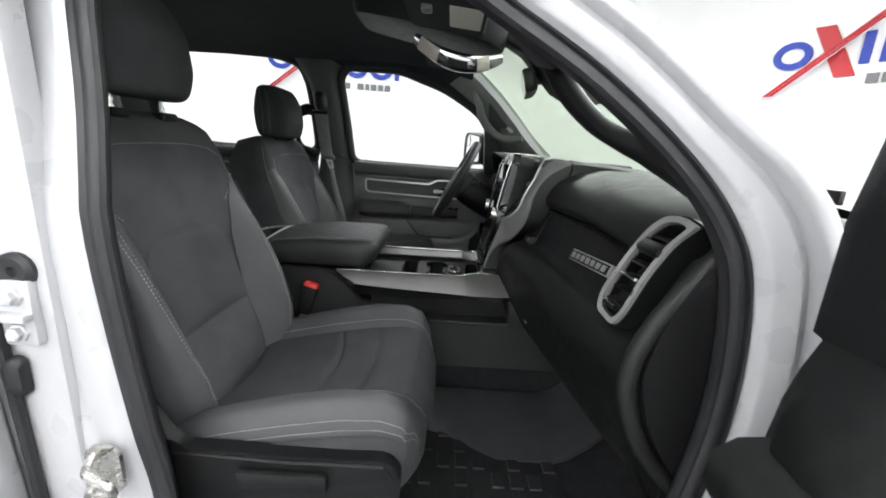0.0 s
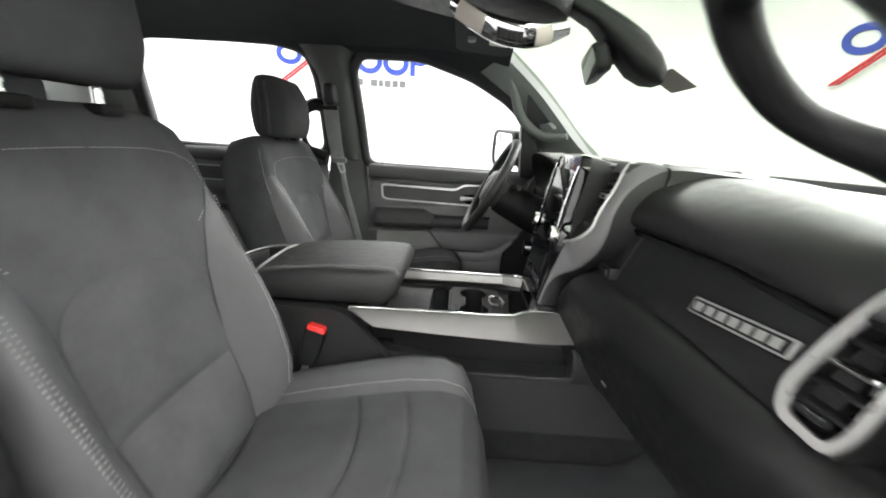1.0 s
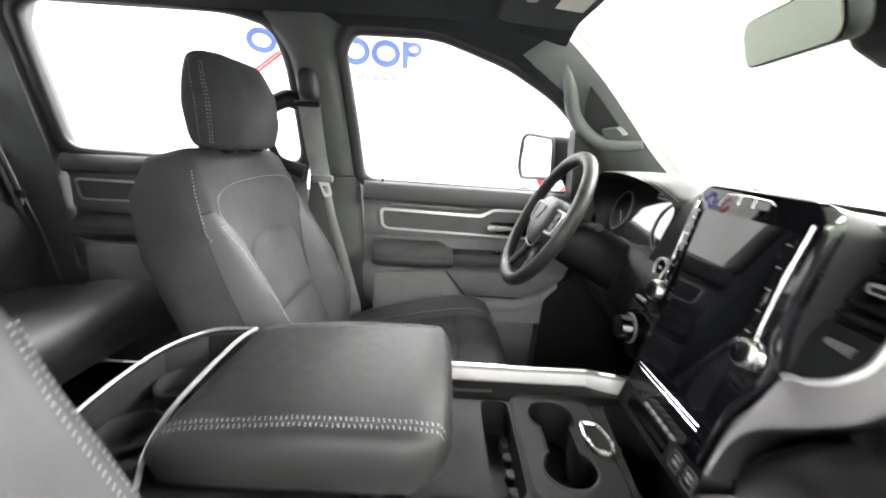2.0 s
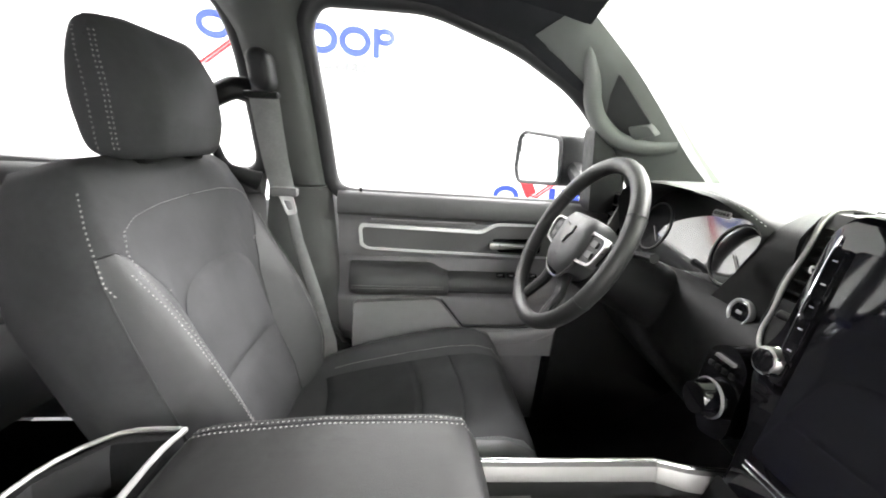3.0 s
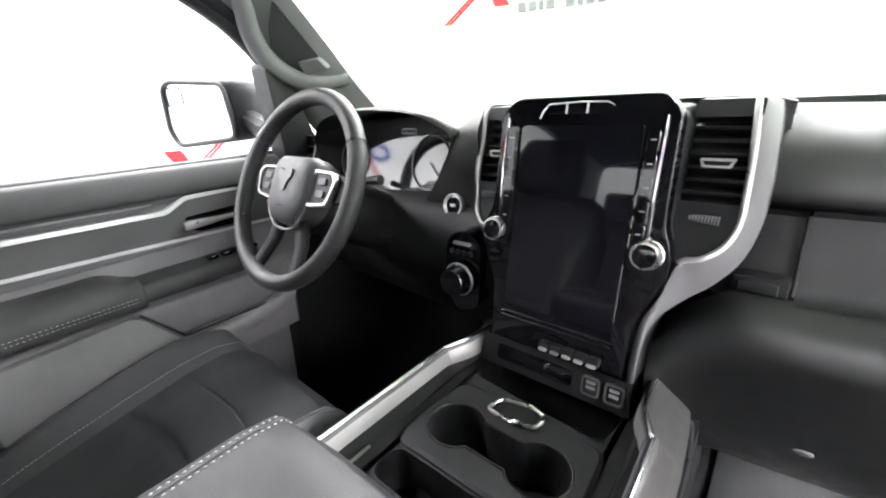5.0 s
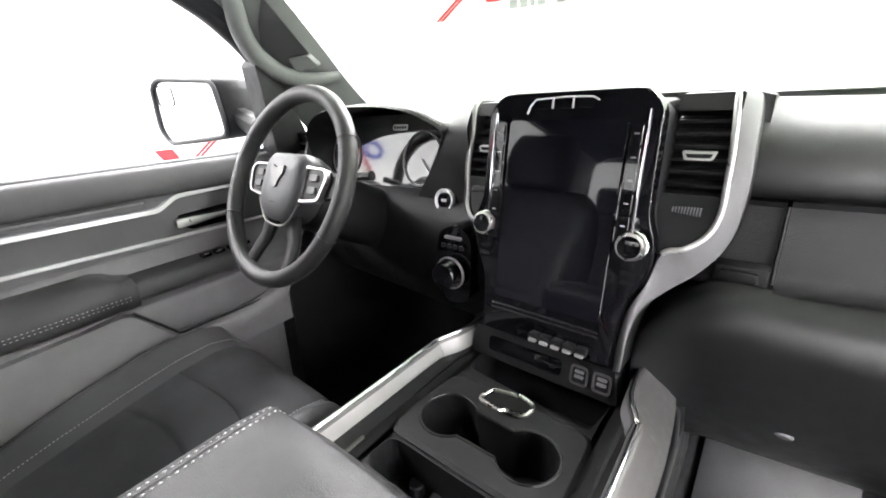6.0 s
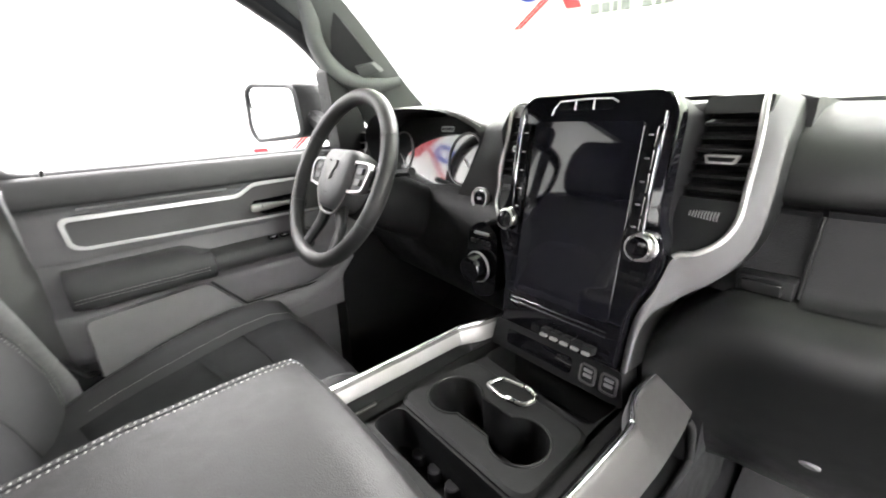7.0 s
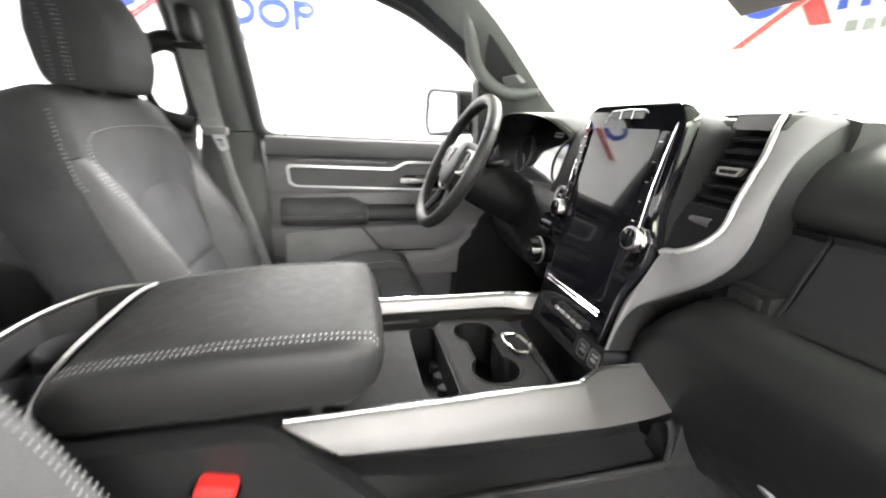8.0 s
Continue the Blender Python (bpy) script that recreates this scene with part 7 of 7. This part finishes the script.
# ---- belts and grab handle on the middle pillar ----
def seat_belt():
    th = thing("seat_belt", (-0.70, 0.66, 0.8), "grey seat belt hanging from the pillar with a metal tongue", "seat belt")
    bm = bmesh.new()
    loft(bm, [[V((-0.772 + a * k - 0.10 * b, 0.668 - h, 1.628 + b * k)) for a, b in rrect(0.050, 0.085, 0.022, 5)] for h, k in ((-0.03, 1.0), (0.006, 1.0), (0.016, 0.8), (0.02, 0.5))])
    gd = part("belt_guide", bm, M_RUBBER, th, "black belt guide cover", smooth=50)
    bm = bmesh.new()
    box(bm, (-0.804, 0.640, 1.566), (-0.730, 0.666, 1.582), 0.006)
    part("guide_loop", bm, M_PLASTIC, gd)

    def strap(pts, w0, w1):
        b = bmesh.new()
        k = len(pts)
        rows = []
        for i, p in enumerate(pts):
            w = w0 + (w1 - w0) * i / (k - 1)
            p = V(p)
            rows.append([p + V((-w, 0.004, 0)), p + V((-w * 0.5, 0, 0)), p + V((w * 0.5, 0, 0)), p + V((w, 0.004, 0)), p + V((w * 0.5, 0.003, 0)), p + V((-w * 0.5, 0.003, 0))])
        return loft(b, rows)
    part("webbing", strap([(-0.762, 0.646, 1.570), (-0.752, 0.640, 1.50), (-0.741, 0.635, 1.43), (-0.728, 0.630, 1.370)], 0.032, 0.027), M_BELT, th, smooth=50)
    part("webbing", strap([(-0.716, 0.634, 1.345), (-0.705, 0.648, 1.25), (-0.682, 0.68, 1.12), (-0.655, 0.72, 0.95), (-0.65, 0.735, 0.72)], 0.010, 0.022), M_BELT, th, smooth=50)
    bm = bmesh.new()
    box(bm, (-0.754, 0.614, 1.360), (-0.692, 0.634, 1.381), 0.006, pose(0, 0, 0))
    tg = part("tongue_grip", bm, M_PLASTIC_G, th, "grey plastic tongue grip")
    bm = bmesh.new()
    frame_ring(bm, rounded([(-0.734, 1.366), (-0.702, 1.362), (-0.694, 1.324), (-0.716, 1.318)], 0.006, 3), rounded([(-0.724, 1.352), (-0.707, 1.350), (-0.703, 1.332), (-0.715, 1.329)], 0.003, 3), lambda a, b, h: V((a, 0.616 - h, b)), 0.004)
    part("tongue", bm, M_BRIGHT, tg, "bare metal tongue", smooth=0)



def rear_belt():
    th = thing("seat_belt", (-1.70, 0.69, 0.98), "grey seat belt hanging beside the rear bench", "seat belt")
    for name, pts, w in (("webbing", [(-1.775, 0.706, 1.64), (-1.742, 0.698, 1.50), (-1.712, 0.692, 1.39), (-1.678, 0.688, 1.285)], 0.024), ("lower_webbing", [(-1.668, 0.690, 1.262), (-1.648, 0.700, 1.15), (-1.630, 0.714, 0.99)], 0.012)):
        bm = bmesh.new()
        loft(bm, [[V((x - w * 0.8, y + w * 0.5 + 0.003, z)), V((x - w * 0.8, y + w * 0.5, z)), V((x, y, z)), V((x + w * 0.8, y - w * 0.5, z)), V((x + w * 0.8, y - w * 0.5 + 0.003, z)), V((x, y + 0.003, z))] for x, y, z in pts])
        part(name, bm, M_BELT, th, smooth=50)
    bm = bmesh.new()
    box(bm, (-0.030, -0.008, -0.012), (0.030, 0.008, 0.012), 0.005, Matrix.Translation((-1.672, 0.684, 1.276)) @ pose(0, 0, 0, 0, 0, -32))
    tg = part("tongue_grip", bm, M_PLASTIC, th)
    bm = bmesh.new()
    box(bm, (-0.014, -0.002, -0.034), (0.014, 0.002, -0.010), 0.001, Matrix.Translation((-1.668, 0.682, 1.276)) @ pose(0, 0, 0, 0, 12, -32))
    part("tongue", bm, M_BRIGHT, tg, "bare metal tongue", smooth=0)


seat_belt()
rear_belt()


def pillar_handle():
    th = thing("grab_handle", (-0.85, 0.72, 1.4), "black grab handle on the middle pillar", "grab handle")
    bm = bmesh.new()
    pts = curve([(-0.826, 0.712, 1.588), (-0.845, 0.690, 1.588), (-0.882, 0.676, 1.562), (-0.896, 0.674, 1.52), (-0.889, 0.682, 1.46), (-0.872, 0.692, 1.415), (-0.842, 0.705, 1.395), (-0.812, 0.722, 1.380)], 5)
    k = len(pts)
    tube(bm, pts, [lerp([(0, 0.030), (0.25, 0.024), (0.42, 0.012), (0.68, 0.012), (0.82, 0.019), (1, 0.026)], i / (k - 1)) for i in range(k)], 12, flat=0.85)
    part("handle_bar", bm, M_PLASTIC, th, smooth=60)


pillar_handle()


# ---- overhead: console, visors, mirror ----
def overhead_console():
    th = thing("overhead_console", (-0.22, 0, 1.82), "black overhead console with chrome-edged map lamps", "overhead console")
    bm = bmesh.new()
    out = rounded([(-0.44, -0.10), (-0.30, -0.13), (-0.06, -0.125), (0.0, -0.06), (0.0, 0.06), (-0.06, 0.125), (-0.30, 0.13), (-0.44, 0.10)], 0.04)
    loft(bm, [[V((-0.22 + (a + 0.22) * s, b * s, z - 0.16 * (a + 0.30))) for a, b in out] for s, z in ((1.04, 1.85), (1.0, 1.79), (0.97, 1.778), (0.85, 1.774))])
    part("console_shell", bm, M_PLASTIC, th, smooth=50)
    bm = bmesh.new()
    path = curve([(-0.262, -0.075, 1.745), (-0.202, -0.10, 1.704), (-0.137, -0.105, 1.682), (-0.073, -0.102, 1.681), (-0.012, -0.09, 1.70)], 6)
    tube(bm, path, [0.014 + 0.014 * math.sin(math.pi * i / 24) for i in range(25)], 14, flat=0.45, up=(0, -0.8, -0.6))
    lb = part("lamp_bar", bm, M_CHROME, th, "curved chrome lamp bar", smooth=60)
    for k, (a, b) in enumerate(((2, 8), (17, 21))):
        bm = bmesh.new()
        tube(bm, [p + V((0, -0.006, -0.003)) for p in path[a:b]], 0.020, 10, flat=0.4, up=(0, -0.8, -0.6))
        part("lamp_lens", bm, M_LENS, lb, "clear map lamp lens", smooth=60)
    for k in range(5):
        bm = bmesh.new()
        p = path[10 + k]
        box(bm, (p.x - 0.006, p.y - 0.016, p.z - 0.016), (p.x + 0.006, p.y - 0.004, p.z + 0.006), 0.002)
        part("lamp_button", bm, M_PLASTIC, lb)


overhead_console()


def sun_visor(s):
    th = thing("sun_visor", (-0.15, s * 0.36, 1.80), "dark cloth sun visor with a cream label", "sun visor", "sun visors")
    c = V((-0.16, s * 0.375, 1.785 if s > 0 else 1.748))
    bm = bmesh.new()
    out = rounded([(-0.105, -0.20), (0.085, -0.205), (0.085, 0.19), (-0.105, 0.195)], 0.035, 5)

    def vp(a, b, h):
        return V((c.x + a, c.y + b * s, c.z - 0.10 * a + h))
    loft(bm, [[vp(a * k, b * k, h) for a, b in out] for k, h in ((0.95, 0.010), (1.0, 0.004), (1.0, -0.004), (0.95, -0.010))])
    vb = part("visor_board", bm, M_LINER, th, smooth=50)
    bm = bmesh.new()
    loft(bm, [[vp(a, b, h) for a, b in rrect(0.060 if s > 0 else 0.075, 0.115 if s > 0 else 0.15, 0.002, 1, 0.035, -0.02 if s > 0 else -0.065)] for h in (-0.0095, -0.0112)])
    part("label_patch", bm, M_CREAM, vb, "cream paper label with no readable print", smooth=0)
    bm = bmesh.new()
    box(bm, (c.x - 0.065, c.y - 0.018 - 0.02 * s, c.z - 0.016), (c.x - 0.04, c.y + 0.018 - 0.02 * s, c.z - 0.002), 0.005)
    part("visor_clip", bm, M_PLASTIC_G, vb)


sun_visor(1)
sun_visor(-1)


def rear_mirror():
    th = thing("rear_view_mirror", (0.14, 0.0, 1.72), "black rear view mirror on a camera housing", "mirror")
    bm = bmesh.new()
    rows = []
    for x, z, w, h in ((-0.03, 1.790, 0.06, 0.03), (0.06, 1.750, 0.08, 0.045), (0.12, 1.705, 0.10, 0.07), (0.165, 1.668, 0.115, 0.085), (0.20, 1.645, 0.11, 0.075), (0.225, 1.625, 0.07, 0.04)):
        rows.append([V((x + 0.15 * b, -0.005 + a, z + b)) for a, b in rrect(w, h, min(w, h) * 0.35, 4)])
    loft(bm, rows)
    part("camera_housing", bm, M_PLASTIC, th, smooth=60)
    m = Matrix.Translation((0.090, 0.055, 1.658)) @ pose(0, 0, 0, 0, -16, -8)
    bm = bmesh.new()
    loft(bm, [[m @ V((x, a * k, b * k)) for a, b in rrect(0.205, 0.068, 0.022, 5)] for k, x in ((1.0, -0.012), (1.02, -0.004), (1.0, 0.012), (0.8, 0.024))])
    ms = part("mirror_shell", bm, M_PLASTIC, th, smooth=50)
    bm = bmesh.new()
    loft(bm, [[m @ V((x, a * 0.95, b * 0.92)) for a, b in rrect(0.205, 0.068, 0.022, 5)] for x in (-0.010, -0.0145)])
    part("mirror_glass", bm, M_DIMMING, ms, "pale green mirror glass", smooth=0)
    bm = bmesh.new()
    tube(bm, [(0.105, 0.03, 1.660), (0.15, 0.0, 1.665)], 0.009, 8)
    part("ball_joint", bm, M_PLASTIC_G, th)


rear_mirror()


def windscreen_card():
    th = thing("windscreen_sticker", (0.20, -0.12, 1.64), "small grey sticker on the windscreen", "sticker")
    bm = bmesh.new()

    def wp(u, y):
        v = 0.5 + y / (1.20 + 0.20 * u)
        return V((-0.055 + u * 0.70 + 0.03 * (1 - (2 * v - 1) ** 2) - 0.004, y, 1.805 - 0.43 * u + 0.015 * math.sin(math.pi * u) - 0.006))
    loft(bm, [[wp(u, y) + V((k, 0, k)) for u, y in ((0.395, 0.10), (0.395, -0.02), (0.485, -0.02), (0.485, 0.10))] for k in (0.0, 0.0008)])
    part("sticker_sheet", bm, M_CARD, th, smooth=0)


windscreen_card()


# ---- floor mat on the passenger's side, with a raised side wall ----
def floor_mat():
    th = thing("floor_mat", (-0.05, -0.47, 0.66), "ribbed black rubber floor mat", "floor mat")
    bm = bmesh.new()
    box(bm, (-0.25, -0.72, 0.650), (0.18, -0.24, 0.662), 0.004)
    mt = part("mat_sheet", bm, M_MAT, th)
    for k in range(9):
        for j in range(8):
            if (k + j) % 2 == 0 or k % 3 == 0:
                bm = bmesh.new()
                box(bm, (-0.22 + 0.045 * k, -0.70 + 0.056 * j, 0.660), (-0.19 + 0.045 * k, -0.655 + 0.056 * j, 0.667), 0.002, seg=1)
                part("mat_block", bm, M_MAT, mt)
    bm = bmesh.new()
    lathe(bm, [(0.022, 0), (0.022, 0.006), (0.015, 0.009), (0.010, 0.006)], pose(-0.10, -0.30, 0.664), 18)
    part("mat_fixing", bm, M_RUBBER, mt)
    bm = bmesh.new()
    rows = []
    for x in np.linspace(-0.16, 0.35, 12):
        k = smooth_step(-0.16, 0.05, x)
        rows.append([V((x, y, z + 0.25 * smooth_step(0.15, 0.5, x))) for y, z in ((-0.215, 0.722), (-0.24, 0.724), (-0.30 - 0.05 * k, 0.694), (-0.34 - 0.10 * k, 0.668), (-0.34 - 0.10 * k, 0.655), (-0.22, 0.655))])
    loft(bm, rows)
    part("mat_wall", bm, M_TUB, th, "raised side wall, its glare partly in the grey", smooth=60)


floor_mat()
